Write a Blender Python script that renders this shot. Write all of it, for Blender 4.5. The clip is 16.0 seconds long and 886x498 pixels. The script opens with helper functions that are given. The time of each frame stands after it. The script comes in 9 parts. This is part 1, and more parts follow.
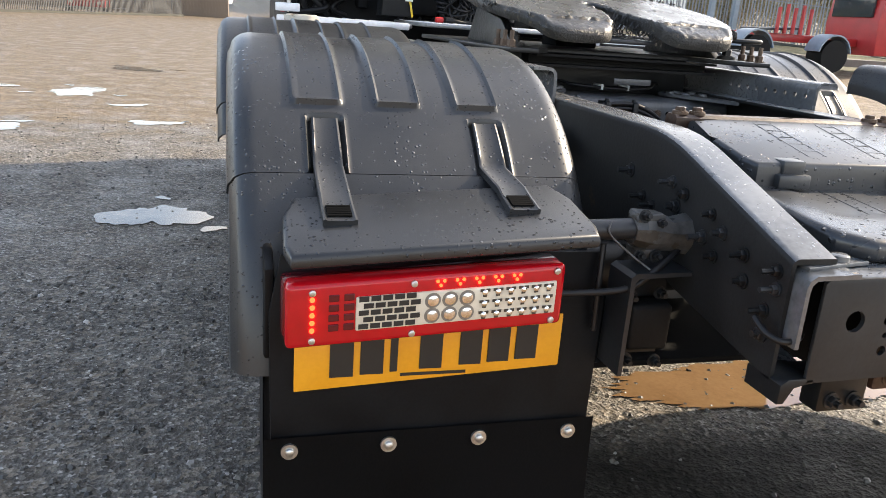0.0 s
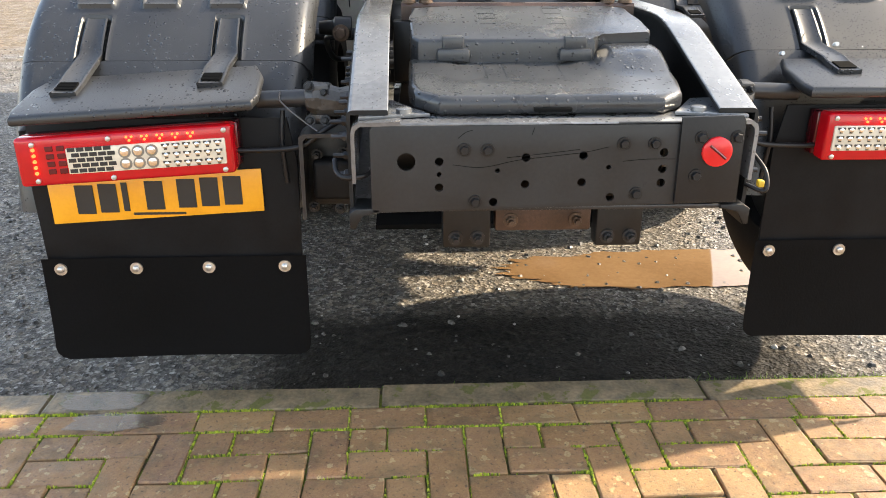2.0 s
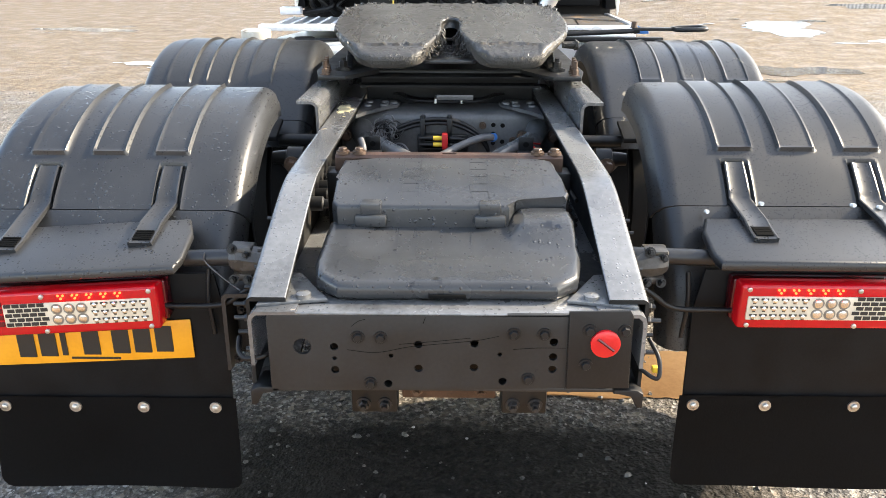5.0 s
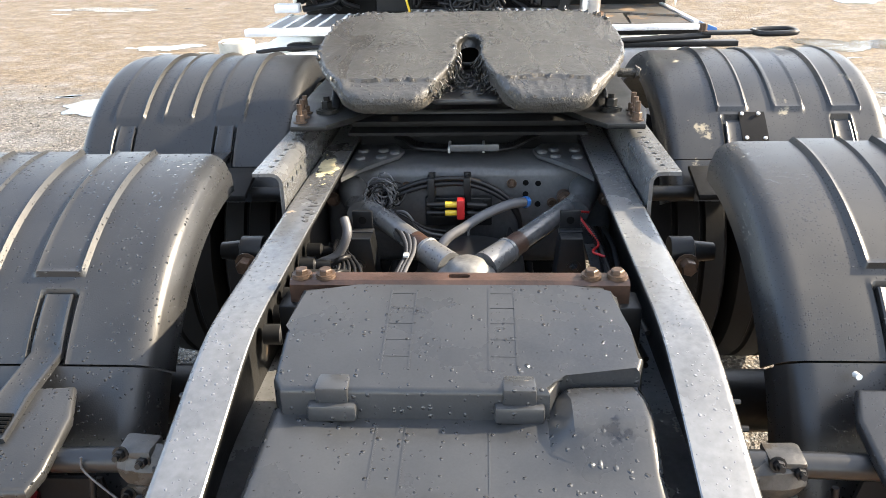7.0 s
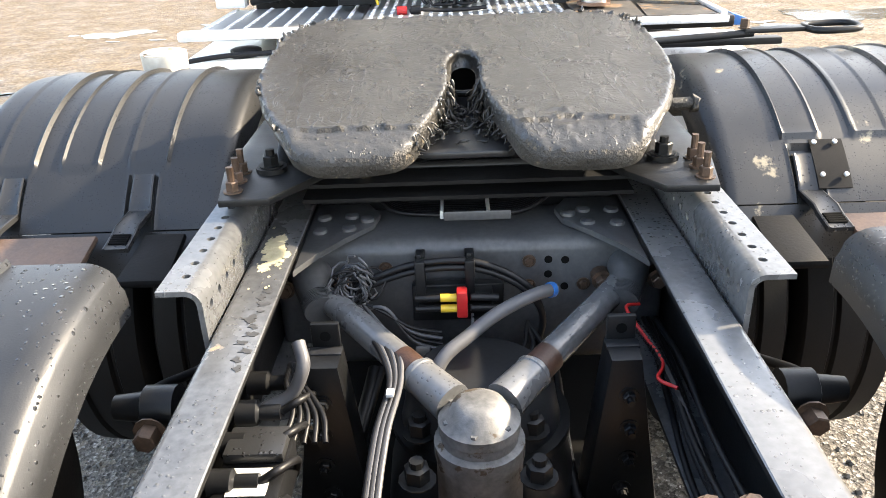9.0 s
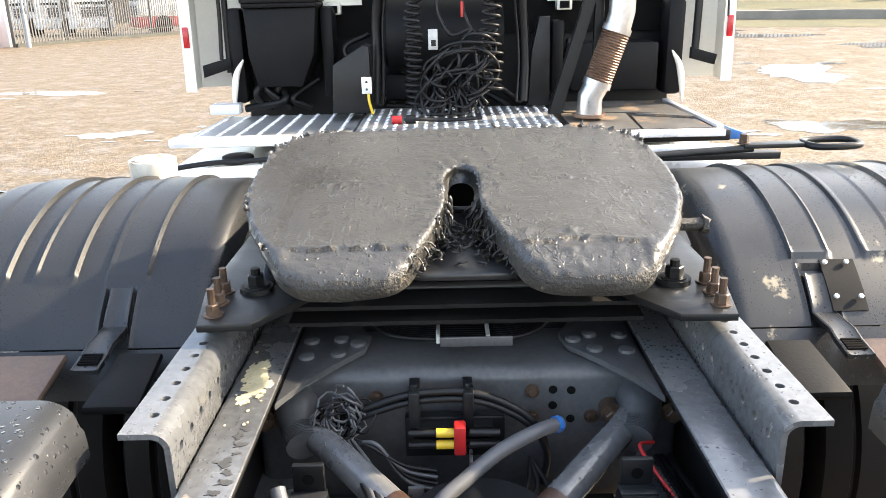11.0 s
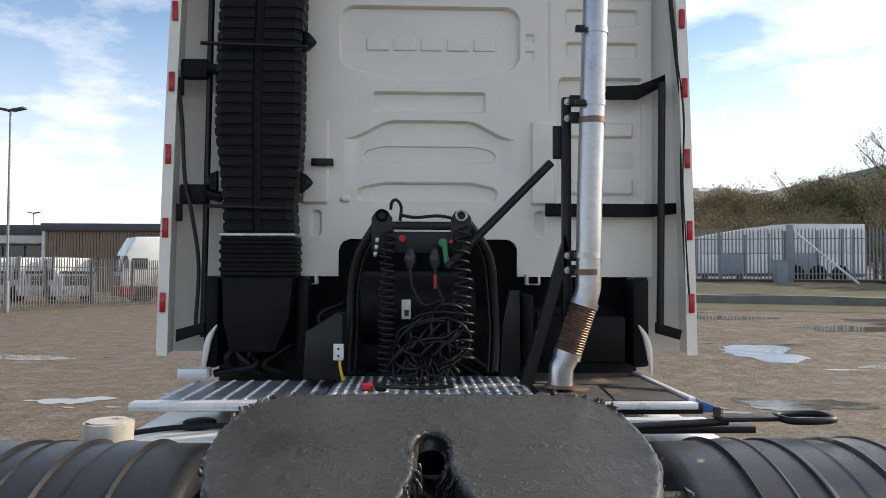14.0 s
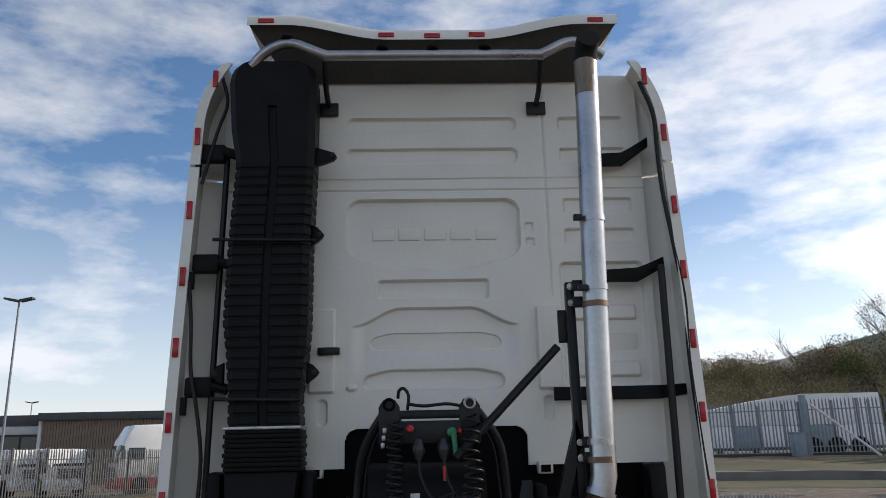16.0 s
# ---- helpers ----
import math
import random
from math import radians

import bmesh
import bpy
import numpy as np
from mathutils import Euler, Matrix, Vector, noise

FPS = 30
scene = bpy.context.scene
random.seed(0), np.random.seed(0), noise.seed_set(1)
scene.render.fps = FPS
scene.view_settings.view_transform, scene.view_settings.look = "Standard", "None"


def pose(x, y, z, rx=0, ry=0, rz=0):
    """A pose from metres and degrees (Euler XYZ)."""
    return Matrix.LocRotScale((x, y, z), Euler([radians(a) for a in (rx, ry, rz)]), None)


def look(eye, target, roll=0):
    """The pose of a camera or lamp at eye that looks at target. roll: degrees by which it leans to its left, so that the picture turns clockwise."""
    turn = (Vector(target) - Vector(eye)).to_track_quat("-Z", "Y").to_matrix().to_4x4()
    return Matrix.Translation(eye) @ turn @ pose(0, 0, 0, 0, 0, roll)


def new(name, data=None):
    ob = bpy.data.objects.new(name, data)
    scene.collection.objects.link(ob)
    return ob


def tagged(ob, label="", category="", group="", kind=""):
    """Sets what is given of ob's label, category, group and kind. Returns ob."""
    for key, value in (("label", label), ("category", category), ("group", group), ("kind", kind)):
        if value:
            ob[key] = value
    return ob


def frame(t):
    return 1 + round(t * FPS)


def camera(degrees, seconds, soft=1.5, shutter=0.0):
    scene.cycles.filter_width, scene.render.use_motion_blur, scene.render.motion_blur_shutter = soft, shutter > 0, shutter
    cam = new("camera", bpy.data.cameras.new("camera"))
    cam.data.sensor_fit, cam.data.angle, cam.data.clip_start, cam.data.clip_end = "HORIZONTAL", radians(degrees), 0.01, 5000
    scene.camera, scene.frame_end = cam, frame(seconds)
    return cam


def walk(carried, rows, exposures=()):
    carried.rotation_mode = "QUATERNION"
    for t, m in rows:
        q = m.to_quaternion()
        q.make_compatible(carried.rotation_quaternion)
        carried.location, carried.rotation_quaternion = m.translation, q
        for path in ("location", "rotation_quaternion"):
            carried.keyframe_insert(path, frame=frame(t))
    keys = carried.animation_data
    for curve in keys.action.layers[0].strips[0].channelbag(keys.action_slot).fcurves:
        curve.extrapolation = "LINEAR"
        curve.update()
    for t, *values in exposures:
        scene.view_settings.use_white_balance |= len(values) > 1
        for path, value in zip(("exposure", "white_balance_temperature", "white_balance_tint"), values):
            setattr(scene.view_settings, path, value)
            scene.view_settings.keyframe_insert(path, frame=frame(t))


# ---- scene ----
cam = camera(59.9, 16.0, 0.85)
PATH = [
    (0, (-1.296, -0.961, 1.276), (-0.769, 0.880, 0.7035), 4.2),
    (0.5, (-1.103, -1.106, 1.249), (-0.679, 0.733, 0.589), 3.1),
    (1, (-0.730, -1.251, 1.235), (-0.519, 0.609, 0.529), 1.6),
    (1.5, (-0.503, -1.387, 1.245), (-0.372, 0.472, 0.518), 0.4),
    (2, (-0.304, -1.513, 1.276), (-0.213, 0.335, 0.515), 0.2),
    (2.5, (-0.083, -1.642, 1.321), (-0.084, 0.186, 0.508), 0.7),
    (3, (-0.001, -1.736, 1.382), (-0.056, 0.055, 0.495), 1.0),
    (3.5, (-0.037, -1.758, 1.448), (-0.05, 0.039, 0.572), 1.4),
    (4, (-0.085, -1.72, 1.52), (-0.014, 0.105, 0.704), 1.2),
    (4.5, (-0.075, -1.623, 1.571), (-0.018, 0.225, 0.81), 0.7),
    (5, (0.006, -1.436, 1.624), (-0.013, 0.429, 0.902), 0.2),
    (5.2, (0.027, -1.372, 1.64), (-0.009, 0.494, 0.922), 0.0),
    (7.3, (0.049, -0.503, 1.725), (-0.063, 1.319, 0.908), -1.4),
    (7.5, (0.011, -0.41, 1.728), (-0.081, 1.408, 0.901), -2.1),
    (8, (-0.022, -0.25, 1.737), (-0.073, 1.556, 0.878), -2.8),
    (8.2, (-0.014, -0.186, 1.732), (-0.065, 1.614, 0.861), -2.5),
    (10.3, (-0.033, 0.115, 1.742), (-0.059, 1.962, 0.974), -2.0),
    (10.5, (-0.033, 0.118, 1.743), (-0.054, 1.978, 1.008), -1.7),
    (11, (-0.035, 0.121, 1.741), (-0.043, 2.02, 1.111), -1.3),
    (11.5, (-0.034, 0.127, 1.739), (-0.034, 2.058, 1.222), -1.1),
    (12, (-0.036, 0.136, 1.735), (-0.015, 2.096, 1.337), -0.6),
    (12.5, (-0.044, 0.14, 1.732), (-0.004, 2.122, 1.464), 0.1),
    (13, (-0.041, 0.141, 1.721), (0.007, 2.136, 1.591), 0.3),
    (13.5, (-0.029, 0.149, 1.714), (0.028, 2.148, 1.676), 0.1),
    (14, (-0.035, 0.147, 1.716), (0.038, 2.145, 1.779), 0.2),
    (14.5, (-0.032, 0.145, 1.716), (0.044, 2.135, 1.898), 0.0),
    (15, (-0.025, 0.138, 1.731), (0.043, 2.116, 2.024), -0.4),
    (15.5, (-0.037, 0.136, 1.736), (0.028, 2.09, 2.161), -0.9),
    (16, (-0.049, 0.132, 1.754), (0.018, 2.063, 2.271), -1.3),
]
EXPOSURES = [(0, 1.45, 7000, 12), (1.5, 1.86, 7250, 11), (3.5, 1.92, 7000, 10), (5, 1.95, 6950, 10), (8, 2.15, 7150, 11), (10.5, 2.31, 7100, 11), (11, 2.2, 7100, 11), (12, 1.57, 7000, 12), (13, 0.90, 6750, 12), (14, 0.30, 6550, 12), (15, 0.02, 6250, 12), (16, -0.22, 6300, 12)]
walk(cam, [(t, look(eye, target, roll)) for t, eye, target, roll in PATH], EXPOSURES)

# ---- world, sun and exposure ----
SUN_TRAVEL = Vector((-0.88, -0.24, -0.54)).normalized()
SUN_EL = math.asin(-SUN_TRAVEL.z)
SUN_ROT = math.atan2(-SUN_TRAVEL.x, -SUN_TRAVEL.y)

world = bpy.data.worlds.new("sky_world")
scene.world = world
world.use_nodes = True
wn, wl = world.node_tree.nodes, world.node_tree.links
wn.clear()
w_out = wn.new("ShaderNodeOutputWorld")
w_bg = wn.new("ShaderNodeBackground")
w_sky = wn.new("ShaderNodeTexSky")
w_sky.sky_type, w_sky.sun_disc = "NISHITA", False
w_sky.sun_elevation, w_sky.sun_rotation = SUN_EL, SUN_ROT
w_sky.air_density, w_sky.dust_density, w_sky.ozone_density = 1.0, 0.6, 1.6
w_tc = wn.new("ShaderNodeTexCoord")
w_map = wn.new("ShaderNodeMapping")
w_map.inputs["Scale"].default_value = (1.0, 1.0, 2.6)
w_map.inputs["Location"].default_value = (0.37, 0.9, 0.15)
w_noise = wn.new("ShaderNodeTexNoise")
w_noise.inputs["Scale"].default_value, w_noise.inputs["Detail"].default_value = 4.0, 10.0
w_noise.inputs["Roughness"].default_value = 0.58
w_ramp = wn.new("ShaderNodeValToRGB")
w_ramp.color_ramp.elements[0].position, w_ramp.color_ramp.elements[1].position = 0.425, 0.63
w_mix = wn.new("ShaderNodeMix")
w_mix.data_type = "RGBA"
w_gray = wn.new("ShaderNodeHueSaturation")
w_gray.inputs["Saturation"].default_value, w_gray.inputs["Value"].default_value = 0.14, 1.0
w_add = wn.new("ShaderNodeMix")
w_add.data_type, w_add.blend_type = "RGBA", "ADD"
w_add.inputs["Factor"].default_value = 1.0
w_add.inputs["B"].default_value = (2.05, 2.15, 2.3, 1)
wl.new(w_sky.outputs["Color"], w_gray.inputs["Color"])
wl.new(w_gray.outputs["Color"], w_add.inputs["A"])
wl.new(w_add.outputs["Result"], w_mix.inputs["B"])
w_bg.inputs["Strength"].default_value = 0.15
wl.new(w_tc.outputs["Generated"], w_map.inputs["Vector"])
wl.new(w_map.outputs["Vector"], w_noise.inputs["Vector"])
w_lean = wn.new("ShaderNodeMath")
w_lean.operation = "MULTIPLY_ADD"
w_lean.inputs[1].default_value = 0.07
w_sepx = wn.new("ShaderNodeSeparateXYZ")
wl.new(w_tc.outputs["Generated"], w_sepx.inputs[0])
wl.new(w_sepx.outputs["X"], w_lean.inputs[0])
wl.new(w_noise.outputs["Fac"], w_lean.inputs[2])
wl.new(w_lean.outputs[0], w_ramp.inputs["Fac"])
w_sep = wn.new("ShaderNodeSeparateXYZ")
w_haze = wn.new("ShaderNodeMapRange")
w_haze.inputs["From Min"].default_value, w_haze.inputs["From Max"].default_value = 0.02, 0.34
w_haze.inputs["To Min"].default_value, w_haze.inputs["To Max"].default_value = 0.75, 0.0
w_max = wn.new("ShaderNodeMath")
w_max.operation = "MAXIMUM"
wl.new(w_tc.outputs["Generated"], w_sep.inputs[0])
wl.new(w_sep.outputs["Z"], w_haze.inputs["Value"])
wl.new(w_haze.outputs["Result"], w_max.inputs[0])
wl.new(w_ramp.outputs["Color"], w_max.inputs[1])
wl.new(w_max.outputs[0], w_mix.inputs["Factor"])
w_blue = wn.new("ShaderNodeHueSaturation")
w_blue.inputs["Saturation"].default_value = 1.15
wl.new(w_sky.outputs["Color"], w_blue.inputs["Color"])
wl.new(w_blue.outputs["Color"], w_mix.inputs["A"])
wl.new(w_mix.outputs["Result"], w_bg.inputs["Color"])
wl.new(w_bg.outputs["Background"], w_out.inputs["Surface"])

sun = new("sun", bpy.data.lights.new("sun", "SUN"))
sun.data.energy, sun.data.angle, sun.data.color = 3.9, radians(1.1), (1.0, 0.88, 0.70)
sun.matrix_world = look((30, -2, 20), Vector((30, -2, 20)) + SUN_TRAVEL)


# ---- materials ----
def ramp_node(nt, fac, stops):
    r = nt.nodes.new("ShaderNodeValToRGB")
    els = r.color_ramp.elements
    while len(els) < len(stops):
        els.new(0.5)
    for e, (p, c) in zip(els, stops):
        e.position, e.color = p, (*c, 1) if len(c) == 3 else c
    nt.links.new(fac, r.inputs["Fac"])
    return r.outputs["Color"]


def noise_node(nt, vec, scale, detail=4.0, rough=0.55):
    n = nt.nodes.new("ShaderNodeTexNoise")
    n.inputs["Scale"].default_value, n.inputs["Detail"].default_value, n.inputs["Roughness"].default_value = scale, detail, rough
    nt.links.new(vec, n.inputs["Vector"])
    return n.outputs["Fac"]


def math_node(nt, op, a, b):
    n = nt.nodes.new("ShaderNodeMath")
    n.operation = op
    for i, v in enumerate((a, b)):
        if isinstance(v, (int, float)):
            n.inputs[i].default_value = v
        else:
            nt.links.new(v, n.inputs[i])
    return n.outputs[0]


def mix_node(nt, fac, a, b):
    n = nt.nodes.new("ShaderNodeMix")
    n.data_type = "RGBA"
    for key, v in (("Factor", fac), ("A", a), ("B", b)):
        if isinstance(v, (tuple, float, int)):
            n.inputs[key].default_value = (*v, 1) if isinstance(v, tuple) and len(v) == 3 else v
        else:
            nt.links.new(v, n.inputs[key])
    return n.outputs["Result"]


def bump_node(nt, height, strength, distance, normal=None):
    n = nt.nodes.new("ShaderNodeBump")
    n.inputs["Strength"].default_value, n.inputs["Distance"].default_value = strength, distance
    nt.links.new(height, n.inputs["Height"])
    if normal is not None:
        nt.links.new(normal, n.inputs["Normal"])
    return n.outputs["Normal"]


def start_material(name):
    m = bpy.data.materials.new(name)
    m.use_nodes = True
    nt = m.node_tree
    p = nt.nodes["Principled BSDF"]
    tc = nt.nodes.new("ShaderNodeTexCoord")
    return m, nt, p, tc.outputs["Object"]


def surface(name, dark, light, rough=(0.4, 0.6), metal=0.0, scale=6.0, grain=120.0, bump=0.15, depth=0.002,
            wear=None, wear_at=0.62, wear_scale=5.0, wear_rough=0.7, wear_metal=0.0, drops=0.0, drop_scale=125.0, coat=0.0, stretch=None, spec=0.5):
    """A surface with large stains, fine grain, optional worn or rusted patches and optional rain drops."""
    m, nt, p, vec = start_material(name)
    if stretch:
        mp = nt.nodes.new("ShaderNodeMapping")
        mp.inputs["Scale"].default_value = stretch
        nt.links.new(vec, mp.inputs["Vector"])
        vec = mp.outputs["Vector"]
    big, fine = noise_node(nt, vec, scale, 6), noise_node(nt, vec, grain, 3)
    both = math_node(nt, "ADD", math_node(nt, "MULTIPLY", big, 0.7), math_node(nt, "MULTIPLY", fine, 0.3))
    col = ramp_node(nt, both, [(0.32, dark), (0.68, light)])
    ro = ramp_node(nt, big, [(0.3, (rough[0],) * 3), (0.7, (rough[1],) * 3)])
    height = fine
    if wear:
        w1 = noise_node(nt, vec, wear_scale, 9, 0.65)
        mask = ramp_node(nt, w1, [(wear_at, (0, 0, 0)), (wear_at + 0.03, (1, 1, 1))])
        wcol = mix_node(nt, fine, wear[0], wear[1])
        col = mix_node(nt, mask, col, wcol)
        ro = mix_node(nt, mask, ro, (wear_rough,) * 3)
        if metal != wear_metal:
            nt.links.new(mix_node(nt, mask, (metal,) * 3, (wear_metal,) * 3), p.inputs["Metallic"])
    normal = bump_node(nt, height, bump, depth)
    if drops:
        v = nt.nodes.new("ShaderNodeTexVoronoi")
        v.inputs["Scale"].default_value = drop_scale
        v.inputs["Randomness"].default_value = 1.0
        wob = nt.nodes.new("ShaderNodeTexNoise")
        wob.inputs["Scale"].default_value = drop_scale * 0.9
        nt.links.new(vec, wob.inputs["Vector"])
        bent = nt.nodes.new("ShaderNodeVectorMath")
        bent.operation = "MULTIPLY_ADD"
        bent.inputs[1].default_value = (0.55 / drop_scale,) * 3
        nt.links.new(wob.outputs["Color"], bent.inputs[0])
        nt.links.new(vec, bent.inputs[2])
        nt.links.new(bent.outputs[0], v.inputs["Vector"])
        pick = nt.nodes.new("ShaderNodeSeparateColor")
        nt.links.new(v.outputs["Color"], pick.inputs["Color"])
        some = ramp_node(nt, pick.outputs["Red"], [(0.35, (0, 0, 0)), (0.95, (1.1, 1.1, 1.1))])
        spread = noise_node(nt, vec, 7.0, 3)
        limit = math_node(nt, "MULTIPLY", ramp_node(nt, spread, [(0.36, (0.45, 0.45, 0.45)), (0.6, (1, 1, 1))]), math_node(nt, "MULTIPLY", some, 0.44))
        drop = math_node(nt, "MAXIMUM", math_node(nt, "SUBTRACT", limit, v.outputs["Distance"]), 0.0)
        normal = bump_node(nt, drop, drops, 1.25 / drop_scale, normal)
        wet = math_node(nt, "GREATER_THAN", drop, 0.005)
        ro = mix_node(nt, wet, ro, (0.06,) * 3)
    nt.links.new(col, p.inputs["Base Color"])
    nt.links.new(ro, p.inputs["Roughness"])
    nt.links.new(normal, p.inputs["Normal"])
    if not wear:
        p.inputs["Metallic"].default_value = metal
    elif metal == wear_metal:
        p.inputs["Metallic"].default_value = metal
    p.inputs["Specular IOR Level"].default_value = spec
    p.inputs["Coat Weight"].default_value = coat
    p.inputs["Coat Roughness"].default_value = 0.12
    return m


def plain(name, col, rough=0.5, metal=0.0, emit=0.0, transmission=0.0, emit_col=None, spec=0.5):
    m, nt, p, vec = start_material(name)
    big = noise_node(nt, vec, 30.0, 4)
    dark = tuple(c * 0.8 for c in col)
    nt.links.new(ramp_node(nt, big, [(0.3, dark), (0.7, col)]), p.inputs["Base Color"])
    p.inputs["Roughness"].default_value, p.inputs["Metallic"].default_value = rough, metal
    p.inputs["Transmission Weight"].default_value = transmission
    p.inputs["Specular IOR Level"].default_value = spec
    if emit:
        p.inputs["Emission Color"].default_value = (*(emit_col or col), 1)
        p.inputs["Emission Strength"].default_value = emit
    return m


PLASTIC = surface("guard_plastic", (0.014, 0.0147, 0.0160), (0.032, 0.033, 0.0345), (0.27, 0.42), scale=5, grain=420, bump=0.25, depth=0.001, drops=0.6, drop_scale=120)
PLASTIC_DIRTY = surface("dirty_guard_plastic", (0.014, 0.0149, 0.0165), (0.034, 0.035, 0.0365), (0.28, 0.43), scale=5, grain=300, bump=0.12,
                        depth=0.001, wear=((0.22, 0.19, 0.14), (0.34, 0.30, 0.22)), wear_at=0.635, wear_scale=6, drops=0.3, drop_scale=170)
PLASTIC_PLAIN = surface("smooth_guard_plastic", (0.011, 0.0116, 0.0126), (0.022, 0.0228, 0.0242), (0.33, 0.47), scale=4, grain=420, bump=0.12, depth=0.001, drops=0.3, drop_scale=210)
PLASTIC_DARK = surface("dark_plastic", (0.005, 0.005, 0.0055), (0.011, 0.0115, 0.0125), (0.4, 0.55), scale=8, grain=200, bump=0.1, spec=0.12)
RUBBER = surface("rubber", (0.004, 0.004, 0.0045), (0.009, 0.009, 0.0095), (0.5, 0.7), scale=4, grain=160, bump=0.2, spec=0.14)
CHASSIS = surface("chassis_paint", (0.012, 0.0128, 0.0142), (0.030, 0.0315, 0.0345), (0.28, 0.42), metal=0.2, scale=4, grain=90, bump=0.08,
                  wear=((0.10, 0.05, 0.03), (0.28, 0.17, 0.10)), wear_at=0.69, wear_scale=4, wear_metal=0.2)
# Darker, duller copy of the chassis paint for the cross member's face.
FACE_PAINT = surface("darker_chassis_paint", (0.009, 0.0098, 0.0105), (0.022, 0.0232, 0.0245), (0.36, 0.52), scale=5, grain=110, bump=0.1, spec=0.38, wear=((0.006, 0.006, 0.006), (0.012, 0.012, 0.012)), wear_at=0.64, wear_scale=7)
# Lighter copy of the chassis paint: sunlight on the bogie put into colour.
CHASSIS_SUNLIT = surface("sunlit_chassis_paint", (0.045, 0.0465, 0.049), (0.105, 0.108, 0.112), (0.30, 0.50), metal=0.1, scale=5, grain=90, bump=0.1, wear=((0.09, 0.07, 0.05), (0.17, 0.14, 0.11)), wear_at=0.68, wear_scale=6, wear_metal=0.1)
# Worn paint and rust; base colour lifted for sky sheen on rail tops.
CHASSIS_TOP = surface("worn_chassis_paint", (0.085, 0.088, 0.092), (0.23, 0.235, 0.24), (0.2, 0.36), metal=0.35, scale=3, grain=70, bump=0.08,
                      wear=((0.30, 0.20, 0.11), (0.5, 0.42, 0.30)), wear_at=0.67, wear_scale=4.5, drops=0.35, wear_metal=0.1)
# Chassis paint darkened so its colour holds the shade on the rail webs.
WEB_SHADED = surface("shaded_rail_web", (0.006, 0.006, 0.0062), (0.020, 0.0198, 0.0195), (0.45, 0.65), scale=7, grain=120, bump=0.25, spec=0.25, wear=((0.03, 0.022, 0.015), (0.07, 0.05, 0.035)), wear_at=0.66, wear_scale=6)
CAST = surface("worn_casting", (0.07, 0.07, 0.068), (0.26, 0.255, 0.245), (0.4, 0.6), metal=0.2, scale=16, grain=80, bump=0.4, wear=((0.05, 0.04, 0.03), (0.12, 0.09, 0.06)), wear_at=0.6, wear_scale=14, wear_metal=0.2)
CAST_DARK = surface("dark_casting", (0.02, 0.0195, 0.019), (0.10, 0.097, 0.092), (0.35, 0.55), metal=0.2, scale=18, grain=80, bump=0.5, wear=((0.02, 0.017, 0.013), (0.07, 0.055, 0.04)), wear_at=0.58, wear_scale=16, wear_metal=0.2)
STEEL_DARK = surface("black_steel", (0.005, 0.0055, 0.006), (0.014, 0.0145, 0.0155), (0.32, 0.5), metal=0.1, scale=7, grain=120, bump=0.15, spec=0.35)
RUST = surface("rusty_steel", (0.018, 0.010, 0.007), (0.075, 0.036, 0.023), (0.34, 0.6), scale=9, grain=140, bump=0.35, depth=0.002,
               wear=((0.16, 0.155, 0.15), (0.34, 0.33, 0.32)), wear_at=0.66, wear_scale=6)
RUST_BOLT = surface("rusty_bolt", (0.03, 0.019, 0.013), (0.12, 0.075, 0.05), (0.35, 0.55), metal=0.3, scale=30, grain=200, bump=0.2)
DULL_BLACK = surface("dull_black_steel", (0.004, 0.004, 0.0042), (0.012, 0.0118, 0.0115), (0.5, 0.7), scale=9, grain=120, bump=0.3, spec=0.15)
STEEL = surface("zinc_steel", (0.35, 0.35, 0.34), (0.6, 0.6, 0.58), (0.25, 0.4), metal=0.9, scale=20, grain=200, bump=0.1)
GREASE = surface("grease", (0.006, 0.006, 0.0058), (0.022, 0.021, 0.019), (0.28, 0.5), scale=14, grain=60, bump=0.55, depth=0.006,
                 wear=((0.20, 0.15, 0.09), (0.32, 0.26, 0.17)), wear_at=0.74, wear_scale=9, wear_rough=0.8)


